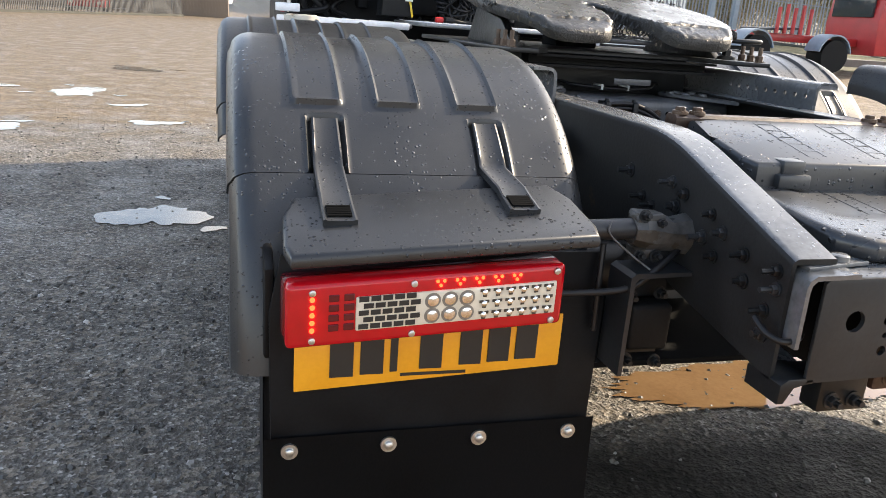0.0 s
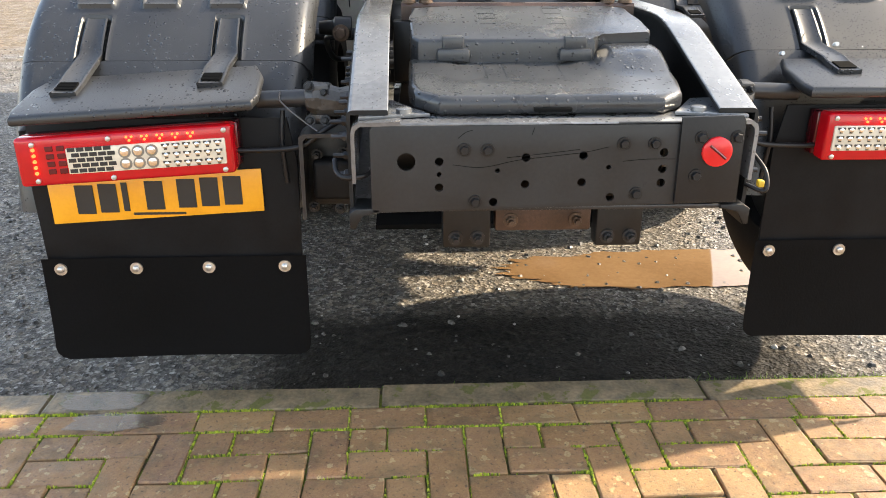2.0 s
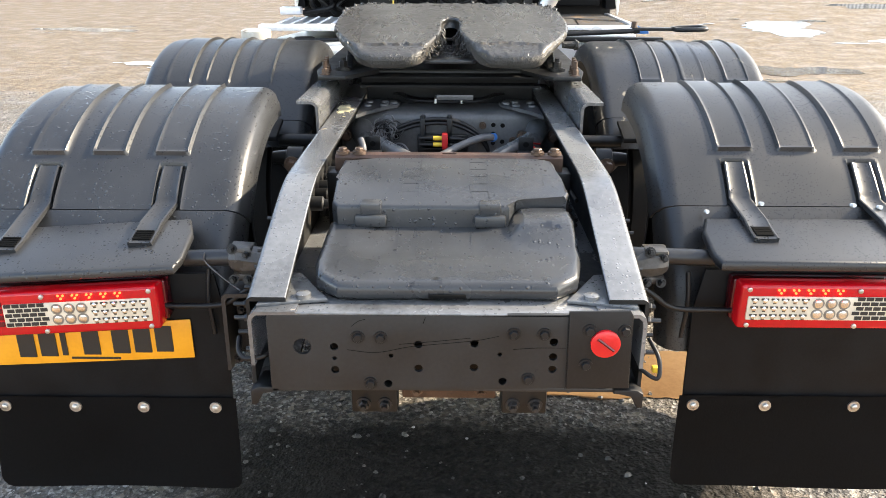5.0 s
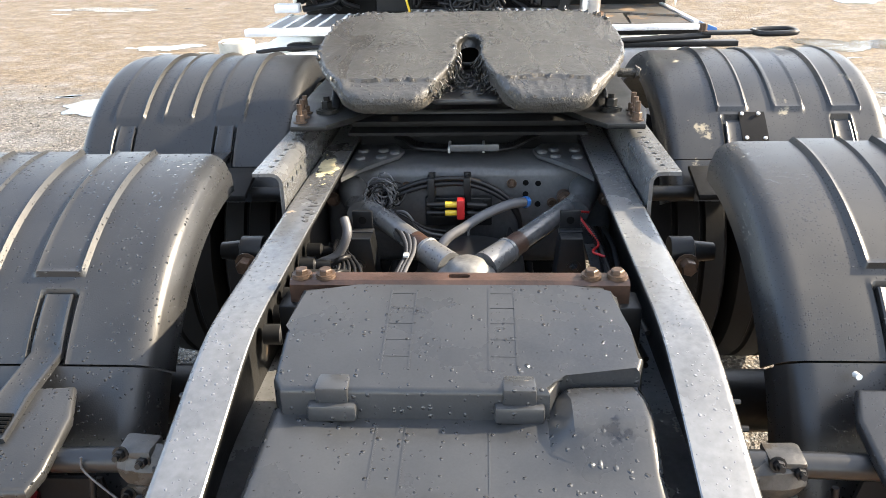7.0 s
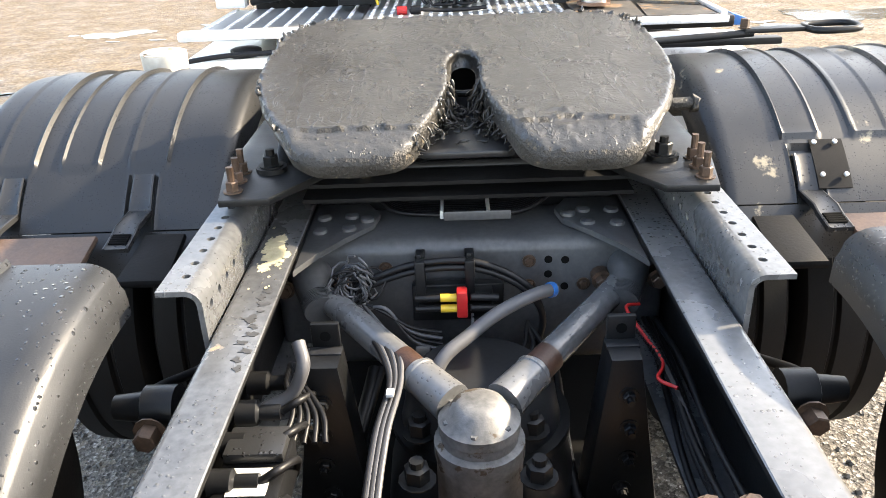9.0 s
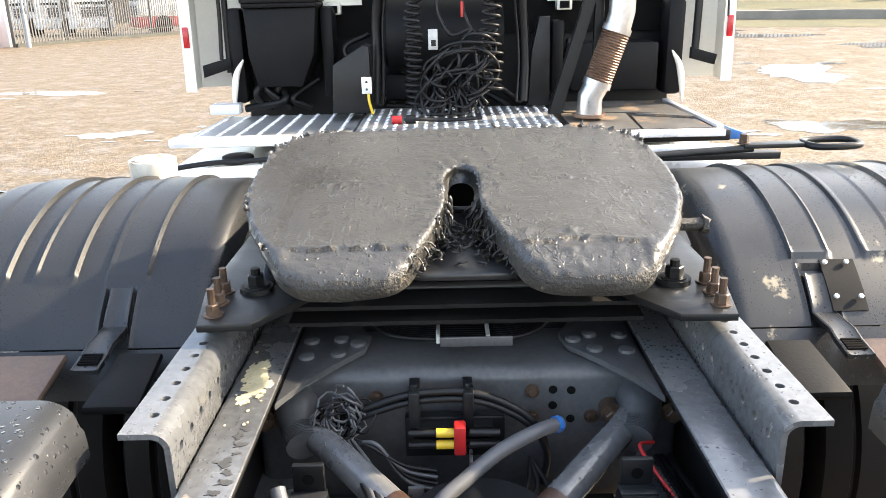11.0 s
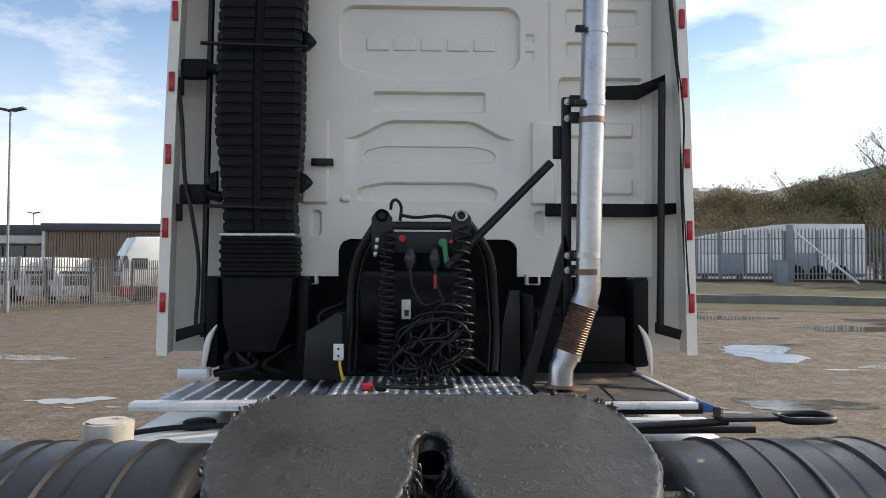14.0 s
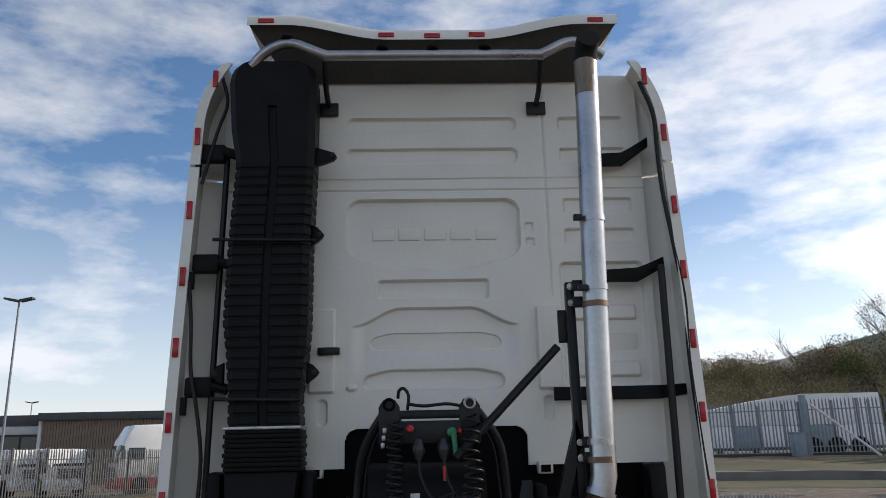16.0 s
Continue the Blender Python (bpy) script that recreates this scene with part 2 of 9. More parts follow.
def grease_material():
    m, nt, p, vec = start_material("smeared_grease")
    mp = nt.nodes.new("ShaderNodeMapping")
    mp.inputs["Rotation"].default_value, mp.inputs["Scale"].default_value = (0, 0, 0.5), (1.0, 0.35, 1.0)
    nt.links.new(vec, mp.inputs["Vector"])
    swirl = nt.nodes.new("ShaderNodeTexNoise")
    swirl.inputs["Scale"].default_value, swirl.inputs["Detail"].default_value, swirl.inputs["Distortion"].default_value = 12.0, 7.0, 1.2
    nt.links.new(mp.outputs["Vector"], swirl.inputs["Vector"])
    big, fine = noise_node(nt, vec, 4.0, 5), noise_node(nt, vec, 120.0, 4, 0.6)
    lump = ramp_node(nt, noise_node(nt, vec, 48.0, 6, 0.7), [(0.60, (0, 0, 0)), (0.72, (1, 1, 1))])
    off = nt.nodes.new("ShaderNodeVectorMath")
    off.operation = "DISTANCE"
    off.inputs[1].default_value = (0.0, 1.80, 1.36)
    nt.links.new(vec, off.inputs[0])
    bent = math_node(nt, "ADD", math_node(nt, "MULTIPLY", off.outputs["Value"], 330.0), math_node(nt, "MULTIPLY", noise_node(nt, vec, 7.0, 4), 46.0))
    where = ramp_node(nt, noise_node(nt, vec, 5.0, 3), [(0.46, (0, 0, 0)), (0.60, (1, 1, 1))])
    ripple = math_node(nt, "MULTIPLY", math_node(nt, "SINE", bent, 0.0), where)
    h = math_node(nt, "ADD", math_node(nt, "MULTIPLY", swirl.outputs["Fac"], 0.22), math_node(nt, "MULTIPLY", lump, 0.25))
    h = math_node(nt, "ADD", h, math_node(nt, "MULTIPLY", fine, 0.16))
    h = math_node(nt, "ADD", h, math_node(nt, "MULTIPLY", ripple, 0.022))
    smear = math_node(nt, "ABSOLUTE", math_node(nt, "SUBTRACT", noise_node(nt, mp.outputs["Vector"], 34.0, 3, 0.5), 0.5), 0.0)
    thin = ramp_node(nt, smear, [(0.0, (1, 1, 1)), (0.035, (0, 0, 0))])
    tracks = ramp_node(nt, noise_node(nt, vec, 8.0, 4), [(0.52, (0, 0, 0)), (0.62, (1, 1, 1))])
    h = math_node(nt, "ADD", h, math_node(nt, "MULTIPLY", math_node(nt, "MULTIPLY", thin, tracks), 0.13))
    cell = nt.nodes.new("ShaderNodeTexVoronoi")
    cell.inputs["Scale"].default_value = 105.0
    nt.links.new(vec, cell.inputs["Vector"])
    pick = nt.nodes.new("ShaderNodeSeparateColor")
    nt.links.new(cell.outputs["Color"], pick.inputs["Color"])
    size = ramp_node(nt, pick.outputs["Red"], [(0.66, (0, 0, 0)), (1.0, (0.46, 0.46, 0.46))])
    speck = math_node(nt, "MAXIMUM", math_node(nt, "SUBTRACT", size, cell.outputs["Distance"]), 0.0)
    h = math_node(nt, "ADD", h, math_node(nt, "MULTIPLY", speck, 0.9))
    col = ramp_node(nt, big, [(0.3, (0.038, 0.0372, 0.0358)), (0.7, (0.060, 0.0588, 0.0565))])
    nt.links.new(col, p.inputs["Base Color"])
    nt.links.new(ramp_node(nt, swirl.outputs["Fac"], [(0.3, (0.20,) * 3), (0.7, (0.38,) * 3)]), p.inputs["Roughness"])
    nt.links.new(bump_node(nt, h, 1.0, 0.0085), p.inputs["Normal"])
    return m


GREASE_TOP = grease_material()
GRIME = surface("gritty_grease", (0.010, 0.0095, 0.0085), (0.040, 0.035, 0.028), (0.42, 0.75), scale=9, grain=150, bump=1.0, depth=0.005, wear=((0.06, 0.05, 0.035), (0.16, 0.13, 0.09)), wear_at=0.60, wear_scale=26, wear_rough=0.8)
LID = surface("box_plastic", (0.021, 0.0225, 0.0245), (0.043, 0.045, 0.048), (0.22, 0.36), scale=5, grain=220, bump=0.1, depth=0.001, drops=0.6, drop_scale=92, wear=((0.010, 0.0105, 0.0115), (0.016, 0.0165, 0.018)), wear_at=0.63, wear_scale=6, wear_rough=0.1)
WHITE = surface("cream_paint", (0.68, 0.66, 0.59), (0.78, 0.76, 0.69), (0.28, 0.4), scale=2.0, grain=60, bump=0.02, coat=0.2)
UNDERSIDE = surface("shaded_grey_underside", (0.035, 0.034, 0.031), (0.075, 0.072, 0.066), (0.5, 0.7), scale=3, grain=50, bump=0.05)
WHITE_DIRTY = surface("soiled_white_paint", (0.60, 0.58, 0.51), (0.76, 0.74, 0.67), (0.3, 0.45), scale=3.0, grain=60, bump=0.02,
                      wear=((0.30, 0.27, 0.22), (0.42, 0.38, 0.32)), wear_at=0.72, wear_scale=3)
ALU_DULL = surface("dull_aluminium", (0.24, 0.245, 0.25), (0.42, 0.425, 0.43), (0.3, 0.45), metal=0.6, scale=6, grain=80, bump=0.1)
ALU = surface("aluminium", (0.6, 0.6, 0.61), (0.82, 0.82, 0.84), (0.25, 0.4), metal=0.2, scale=8, grain=80, bump=0.1)
STAINLESS = surface("stainless_pipe", (0.33, 0.325, 0.33), (0.52, 0.515, 0.52), (0.24, 0.4), metal=0.9, scale=4, grain=50, bump=0.04)
HEAT_STEEL = surface("heat_stained_steel", (0.10, 0.056, 0.038), (0.27, 0.18, 0.13), (0.38, 0.55), metal=0.7, scale=12, grain=60, bump=0.1)
SCORCH = surface("scorched_steel", (0.10, 0.065, 0.035), (0.34, 0.27, 0.20), (0.3, 0.5), metal=0.6, scale=7, grain=60, bump=0.06, stretch=(1, 1, 0.35))
SOOT = plain("soot", (0.006, 0.006, 0.006), 0.95)
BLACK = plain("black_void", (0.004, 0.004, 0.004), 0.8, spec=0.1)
RED_LENS = plain("red_lens", (0.40, 0.004, 0.009), 0.12, 0, 0.06)
RED_LIT = plain("lit_red_led", (1.0, 0.03, 0.02), 0.3, 0, 3.6, emit_col=(1.0, 0.045, 0.012))
RED_GLOW = plain("red_reflector", (0.62, 0.014, 0.018), 0.22, 0)
DARK_RED = plain("dark_red_lens", (0.10, 0.006, 0.01), 0.15)
MARKER_RED = plain("marker_red", (0.42, 0.012, 0.02), 0.2)
CLEAR_LENS = plain("clear_lens", (0.66, 0.60, 0.48), 0.12, 0)
CHROME = plain("reflector_bowl", (0.8, 0.8, 0.8), 0.1, 1.0)
AMBER = surface("plate_amber", (0.70, 0.30, 0.012), (0.82, 0.37, 0.02), (0.3, 0.4), scale=8, grain=120, bump=0.02,
                wear=((0.35, 0.17, 0.02), (0.5, 0.25, 0.03)), wear_at=0.74, wear_scale=14)
BOWL_SHADOW = plain("grey_bowl_shadow", (0.20, 0.18, 0.15), 0.3)
BOWL_DARK = plain("dark_bowl_edge", (0.045, 0.038, 0.030), 0.3)
INK = plain("ink", (0.015, 0.014, 0.013), 0.5)
CABLE = plain("cable_black", (0.010, 0.010, 0.011), 0.42, spec=0.3)
CABLE_GREY = plain("hose_grey", (0.10, 0.10, 0.105), 0.42)
RED = plain("red_plastic", (0.5, 0.02, 0.02), 0.4)
GREEN = plain("green_plastic", (0.02, 0.22, 0.09), 0.4)
YELLOW = plain("yellow_plastic", (0.75, 0.5, 0.04), 0.4)
BLUE = plain("blue_plastic", (0.02, 0.14, 0.42), 0.4)
LABEL = plain("label_white", (0.75, 0.75, 0.72), 0.5)


def part(name, bm, material, parent, label="", smooth=35):
    me = bpy.data.meshes.new(name)
    bmesh.ops.recalc_face_normals(bm, faces=bm.faces[:])
    bm.to_mesh(me)
    bm.free()
    me.materials.append(material)
    if smooth:
        for f in me.polygons:
            f.use_smooth = True
        me.set_sharp_from_angle(angle=radians(smooth))
    ob = new(name, me)
    if parent is not None:
        ob.parent = parent
        if parent.type == "EMPTY":
            ob.matrix_parent_inverse = Matrix.Translation(parent.location).inverted()
    if label:
        ob["label"] = label
    return ob


def thing(name, at, label, category, group="", kind=""):
    e = new(name)
    e.location = at
    e.empty_display_size = 0.1
    return tagged(e, label, category, group, kind)


def B():
    return bmesh.new()


def box(bm, x0, x1, y0, y1, z0, z1, bev=0.0, seg=2):
    vs = [bm.verts.new((x, y, z)) for z in (z0, z1) for x, y in ((x0, y0), (x1, y0), (x1, y1), (x0, y1))]
    fs = [bm.faces.new([vs[i] for i in q]) for q in ((3, 2, 1, 0), (4, 5, 6, 7), (0, 1, 5, 4), (1, 2, 6, 5), (2, 3, 7, 6), (3, 0, 4, 7))]
    if bev:
        es = list({e for f in fs for e in f.edges})
        bmesh.ops.bevel(bm, geom=es, offset=bev, segments=seg, affect="EDGES", profile=0.5)
    return bm


def prism(bm, pts, axis, a, b, bev=0.0, seg=2):
    """A flat outline (two other axes in order) pulled from a to b along the axis."""
    def at(p, t):
        return {"x": (t, p[0], p[1]), "y": (p[0], t, p[1]), "z": (p[0], p[1], t)}[axis]
    n = len(pts)
    lo, hi = [bm.verts.new(at(p, a)) for p in pts], [bm.verts.new(at(p, b)) for p in pts]
    fs = [bm.faces.new(lo), bm.faces.new(hi[::-1])]
    fs += [bm.faces.new((lo[i], hi[i], hi[(i + 1) % n], lo[(i + 1) % n])) for i in range(n)]
    if bev:
        es = list({e for f in fs[:2] for e in f.edges})
        bmesh.ops.bevel(bm, geom=es, offset=bev, segments=seg, affect="EDGES", profile=0.5)
    return bm


def tube(bm, pts, r, n=8, caps=True):
    """A round rod or hose along points; r one radius or one a point."""
    pts = [Vector(p) for p in pts]
    rs = r if isinstance(r, (list, tuple)) else [r] * len(pts)
    d0 = (pts[1] - pts[0]).normalized()
    side = d0.orthogonal().normalized()
    rings = []
    for i, p in enumerate(pts):
        d = (pts[min(i + 1, len(pts) - 1)] - pts[max(i - 1, 0)]).normalized()
        side = (side - d * side.dot(d)).normalized()
        up = d.cross(side)
        rings.append([bm.verts.new(p + rs[i] * (math.cos(2 * math.pi * k / n) * side + math.sin(2 * math.pi * k / n) * up)) for k in range(n)])
    for a, b in zip(rings, rings[1:]):
        for k in range(n):
            bm.faces.new((a[k], a[(k + 1) % n], b[(k + 1) % n], b[k]))
    if caps:
        bm.faces.new(rings[0][::-1])
        bm.faces.new(rings[-1])
    return bm


def curve_pts(ctrl, n=10):
    """Points along a smooth line through the given ones."""
    c = [Vector(p) for p in ctrl]
    c = [2 * c[0] - c[1]] + c + [2 * c[-1] - c[-2]]
    out = []
    for i in range(1, len(c) - 2):
        for k in range(n):
            t = k / n
            a, b, d, e = c[i - 1], c[i], c[i + 1], c[i + 2]
            out.append(0.5 * (2 * b + (d - a) * t + (2 * a - 5 * b + 4 * d - e) * t * t + (3 * b - a - 3 * d + e) * t ** 3))
    return out + [c[-2]]


def bolt(bm, p, d, r=0.011, h=0.012, stud=0.0, washer=True):
    """A hexagon head with washer and optional stud, standing on p in direction d."""
    p, d = Vector(p), Vector(d).normalized()
    if washer:
        tube(bm, [p, p + d * 0.003], r * 1.45, 12)
    tube(bm, [p + d * 0.003, p + d * (h - 0.002), p + d * h], [r, r, r * 0.85], 6)
    if stud:
        tube(bm, [p + d * h, p + d * (h + stud)], r * 0.55, 8)
    return bm


def cut(bm, cutter):
    """bm with the volumes of cutter taken away."""
    obs = []
    for b in (bm, cutter):
        bmesh.ops.recalc_face_normals(b, faces=b.faces[:])
        me = bpy.data.meshes.new("tmp")
        b.to_mesh(me)
        b.free()
        obs.append(new("tmp", me))
    md = obs[0].modifiers.new("cut", "BOOLEAN")
    md.operation, md.object, md.solver = "DIFFERENCE", obs[1], "EXACT"
    ev = obs[0].evaluated_get(bpy.context.evaluated_depsgraph_get())
    out = bmesh.new()
    out.from_mesh(ev.to_mesh())
    ev.to_mesh_clear()
    for o in obs:
        me = o.data
        bpy.data.objects.remove(o)
        bpy.data.meshes.remove(me)
    return out


def sstep(a, b, v):
    t = min(1.0, max(0.0, (v - a) / (b - a)))
    return t * t * (3 - 2 * t)


# ---- ground ----
def gravel_material():
    m, nt, p, vec = start_material("wet_gravel")
    big = noise_node(nt, vec, 0.22, 6, 0.6)
    mid = noise_node(nt, vec, 2.2, 8, 0.65)
    fine = noise_node(nt, vec, 38.0, 8, 0.7)
    v = nt.nodes.new("ShaderNodeTexVoronoi")
    v.inputs["Scale"].default_value = 95.0
    nt.links.new(vec, v.inputs["Vector"])
    v2 = nt.nodes.new("ShaderNodeTexVoronoi")
    v2.inputs["Scale"].default_value = 42.0
    nt.links.new(vec, v2.inputs["Vector"])
    sep = nt.nodes.new("ShaderNodeSeparateColor")
    nt.links.new(v.outputs["Color"], sep.inputs["Color"])
    stones = ramp_node(nt, sep.outputs["Red"], [(0.0, (0.030, 0.028, 0.025)), (0.40, (0.095, 0.088, 0.079)), (0.75, (0.22, 0.205, 0.182)), (0.93, (0.42, 0.395, 0.355)), (1.0, (0.56, 0.54, 0.50))])
    stones = mix_node(nt, ramp_node(nt, fine, [(0.35, (0.75, 0.75, 0.75)), (0.6, (0, 0, 0))]), stones, (0.016, 0.015, 0.014))
    lumps = math_node(nt, "ADD", math_node(nt, "MULTIPLY", fine, 0.45), math_node(nt, "MULTIPLY", noise_node(nt, vec, 9.0, 6, 0.7), 0.55))
    mud = ramp_node(nt, lumps, [(0.36, (0.055, 0.038, 0.021)), (0.5, (0.15, 0.106, 0.060)), (0.62, (0.33, 0.245, 0.148))])
    sxyz = nt.nodes.new("ShaderNodeSeparateXYZ")
    nt.links.new(vec, sxyz.inputs[0])
    along = math_node(nt, "MULTIPLY", math_node(nt, "SUBTRACT", sxyz.outputs[1], 7.2), 0.10)
    patchy = math_node(nt, "ADD", math_node(nt, "MULTIPLY", big, 0.5), math_node(nt, "MULTIPLY", mid, 0.5))
    mask = ramp_node(nt, math_node(nt, "ADD", patchy, math_node(nt, "MINIMUM", math_node(nt, "MAXIMUM", along, -0.12), 0.14)), [(0.44, (0.06, 0.06, 0.06)), (0.60, (0.88, 0.88, 0.88))])
    coarse = nt.nodes.new("ShaderNodeSeparateColor")
    nt.links.new(v2.outputs["Color"], coarse.inputs["Color"])
    ground = mix_node(nt, mask, stones, mud)
    pebble = ramp_node(nt, coarse.outputs["Red"], [(0.0, (0.022, 0.019, 0.015)), (0.5, (0.095, 0.077, 0.057)), (1.0, (0.31, 0.26, 0.20))])
    ground = mix_node(nt, ramp_node(nt, coarse.outputs["Green"], [(0.45, (0.15,) * 3), (0.8, (0.6,) * 3)]), ground, pebble)
    # dark kerbside soil in the bay, with the lorry's shade painted in, ragged edges
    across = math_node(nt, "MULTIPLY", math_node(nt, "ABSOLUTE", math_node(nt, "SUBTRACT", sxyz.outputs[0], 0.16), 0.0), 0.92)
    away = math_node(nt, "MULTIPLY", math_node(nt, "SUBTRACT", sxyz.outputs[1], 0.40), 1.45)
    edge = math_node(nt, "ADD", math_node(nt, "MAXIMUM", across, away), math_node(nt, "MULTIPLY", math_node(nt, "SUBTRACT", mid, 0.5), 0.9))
    soil_shade = ramp_node(nt, edge, [(0.74, (0.94,) * 3), (1.08, (0, 0, 0))])
    ground = mix_node(nt, soil_shade, ground, ramp_node(nt, fine, [(0.35, (0.006, 0.0055, 0.005)), (0.6, (0.017, 0.015, 0.0125)), (0.72, (0.05, 0.045, 0.038))]))
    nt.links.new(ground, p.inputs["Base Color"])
    nt.links.new(mix_node(nt, soil_shade, (0.3,) * 3, (0.1,) * 3), p.inputs["Specular IOR Level"])
    nt.links.new(ramp_node(nt, mid, [(0.35, (0.4,) * 3), (0.6, (0.78,) * 3)]), p.inputs["Roughness"])
    h = math_node(nt, "ADD", math_node(nt, "MULTIPLY", v.outputs["Distance"], 0.5), math_node(nt, "MULTIPLY", v2.outputs["Distance"], 0.8))
    h = math_node(nt, "ADD", h, fine)
    nt.links.new(bump_node(nt, h, 1.0, 0.010), p.inputs["Normal"])
    return m


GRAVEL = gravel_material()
WATER = surface("puddle_water", (0.07, 0.058, 0.045), (0.13, 0.108, 0.085), (0.04, 0.10), scale=2, grain=5.0, bump=0.10, depth=0.02)
GROUND_Z = -0.012


def ground_z(x, y):
    """The yard is level, but rises gently ahead on the far side."""
    side = sstep(1.0, 7.0, x)
    rise = 0.045 * max(0.0, y - 11.0) * sstep(10.0, 16.0, y) if y < 27.5 else 0.7425
    far = 0.0 if y < 28 else 0.62 * sstep(28.0, 33.0, y) + 0.05 * max(0.0, y - 60.0) * sstep(60, 120, y)
    return GROUND_Z + side * (rise + far)


bm = B()
xs = [-1500, -500, -150, -70, -40, -25, -15, -8, -4, 0] + [1 + k for k in range(8)] + [10, 13, 17, 22, 28, 36, 50, 80, 150, 500, 1500]
ys = [-1500, -300, -60, -15, -4, 0, 4, 8, 10] + [11 + 0.75 * k for k in range(30)] + [34, 38, 45, 55, 70, 90, 130, 300, 700, 1500]
rows = [[bm.verts.new((x, y, ground_z(x, y))) for x in xs] for y in ys]
for a, b in zip(rows, rows[1:]):
    for k in range(len(xs) - 1):
        bm.faces.new((a[k], a[k + 1], b[k + 1], b[k]))
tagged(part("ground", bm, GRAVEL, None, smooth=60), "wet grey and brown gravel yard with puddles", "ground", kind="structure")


def puddle(cx, cy, lx, ly, seed):
    rnd = random.Random(seed)
    ph = [rnd.uniform(0, 6.28) for _ in range(5)]
    bm = B()
    ring = []
    for k in range(220):
        a = 2 * math.pi * k / 220
        c = Vector((math.cos(a), math.sin(a), seed))
        r = 0.85 + 0.25 * math.sin(2 * a + ph[0]) + 0.16 * math.sin(3 * a + ph[1]) + 0.34 * noise.noise(c * 2.2) + 0.12 * noise.noise(c * 5) + 0.03 * noise.noise(c * 13)
        ring.append(bm.verts.new((cx + lx * r * math.cos(a), cy + ly * r * math.sin(a), ground_z(cx + lx * r * math.cos(a), cy + ly * r * math.sin(a)) + 0.006)))
    bm.faces.new(ring)
    return tagged(part("puddle", bm, WATER, None, smooth=0), "shallow rain puddle on the gravel", "puddle", group="puddles in the yard")


for k, (cx, cy, lx, ly) in enumerate(((-3.3, 10.5, .42, .5), (-4.6, 10.7, .4, .35), (-3.75, 7.0, .55, .45), (-1.75, 3.9, .28, .3), (-2.1, 7.8, .25, .2),
                                      (-4.2, 10.3, .0001, .0001), (6.8, 15.2, 1.0, .9), (5.0, 10.2, .8, .7), (9.5, 13.5, 1.4, .5), (11.5, 19.0, 2.2, .7),
                                      (-3.0, 14.5, .5, .4), (7.5, 22.0, 2.5, .8), (-8.0, 16.0, 1.2, .5), (4.2, 6.4, .5, .5), (-2.5, 9.2, .2, .15), (2.1, 1.75, .22, .10))):
    if lx > 0.01:
        puddle(cx, cy, lx, ly, k)
        bits = random.Random(400 + k)
        for j in range(4 if lx > 0.4 else 2):
            a = bits.uniform(0, 6.28)
            puddle(cx + 1.5 * lx * math.cos(a), cy + 1.6 * ly * math.sin(a), lx * bits.uniform(0.12, 0.3), ly * bits.uniform(0.08, 0.2), 40 + 7 * k + j)

MUDDY = surface("muddy_water", (0.15, 0.088, 0.044), (0.24, 0.15, 0.078), (0.02, 0.06), scale=3, grain=60, bump=0.03, depth=0.002)
bm = B()
ring = []
for k in range(420):
    a = 2 * math.pi * k / 420
    c, s = math.cos(a), math.sin(a)
    q = Vector((c, s, 1.0))
    r = 1 + 0.05 * math.sin(3 * a + 1) + 0.16 * noise.noise(q * 3) + 0.12 * noise.noise(q * 9) + 0.09 * noise.noise(q * 27)
    ring.append(bm.verts.new((0.93 + 0.86 * r * math.copysign(abs(c) ** 0.85, c), 1.37 + (0.19 + 0.03 * c) * r * math.copysign(abs(s) ** 0.7, s) + 0.02 * c, GROUND_Z + 0.005)))
bm.faces.new(ring)
tagged(part("muddy_puddle", bm, MUDDY, None, smooth=0), "shallow brown muddy puddle under the lorry", "puddle", group="puddles in the yard")

# ---- the tractor unit ----
truck = thing("tractor_unit", (0, 0, 0), "white tractor unit with black plastic mudguards and greasy fifth wheel", "lorry")
RAIL_TOP = [(0.03, 0.945), (0.36, 1.0525), (0.40, 1.065), (0.435, 1.0735), (0.47, 1.080), (0.51, 1.0845), (0.56, 1.0865), (3.0, 1.09), (6.2, 1.09)]


def rail(side):
    """A C-shaped frame rail, tapered down at the tail."""
    prof = [(0.425, -0.014), (0.425, -0.30), (0.34, -0.30), (0.34, -0.292), (0.417, -0.292), (0.417, -0.010), (0.34, -0.010), (0.34, -0.002), (0.342, 0.0), (0.411, 0.0), (0.4165, -0.0012), (0.421, -0.0042), (0.424, -0.0087)]
    bm = B()
    rings = []
    for y, z in RAIL_TOP:
        drop = -0.215 if y < 0.1 else -0.27
        rings.append([bm.verts.new((side * px, y, z + (pz if pz > -0.1 else pz + 0.30 + drop))) for px, pz in prof])
    n = len(prof)
    for a, b in zip(rings, rings[1:]):
        for k in range(n):
            bm.faces.new((a[k], a[(k + 1) % n], b[(k + 1) % n], b[k]))
    bm.faces.new(rings[0])
    bm.faces.new(rings[-1][::-1])
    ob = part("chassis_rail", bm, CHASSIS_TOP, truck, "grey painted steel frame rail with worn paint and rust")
    ob.data.materials.append(WEB_SHADED)
    # Upright faces take the darker colour that stands for their shade.
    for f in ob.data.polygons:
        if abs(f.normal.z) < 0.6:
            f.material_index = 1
    return ob


for s in (-1, 1):
    rail(s)

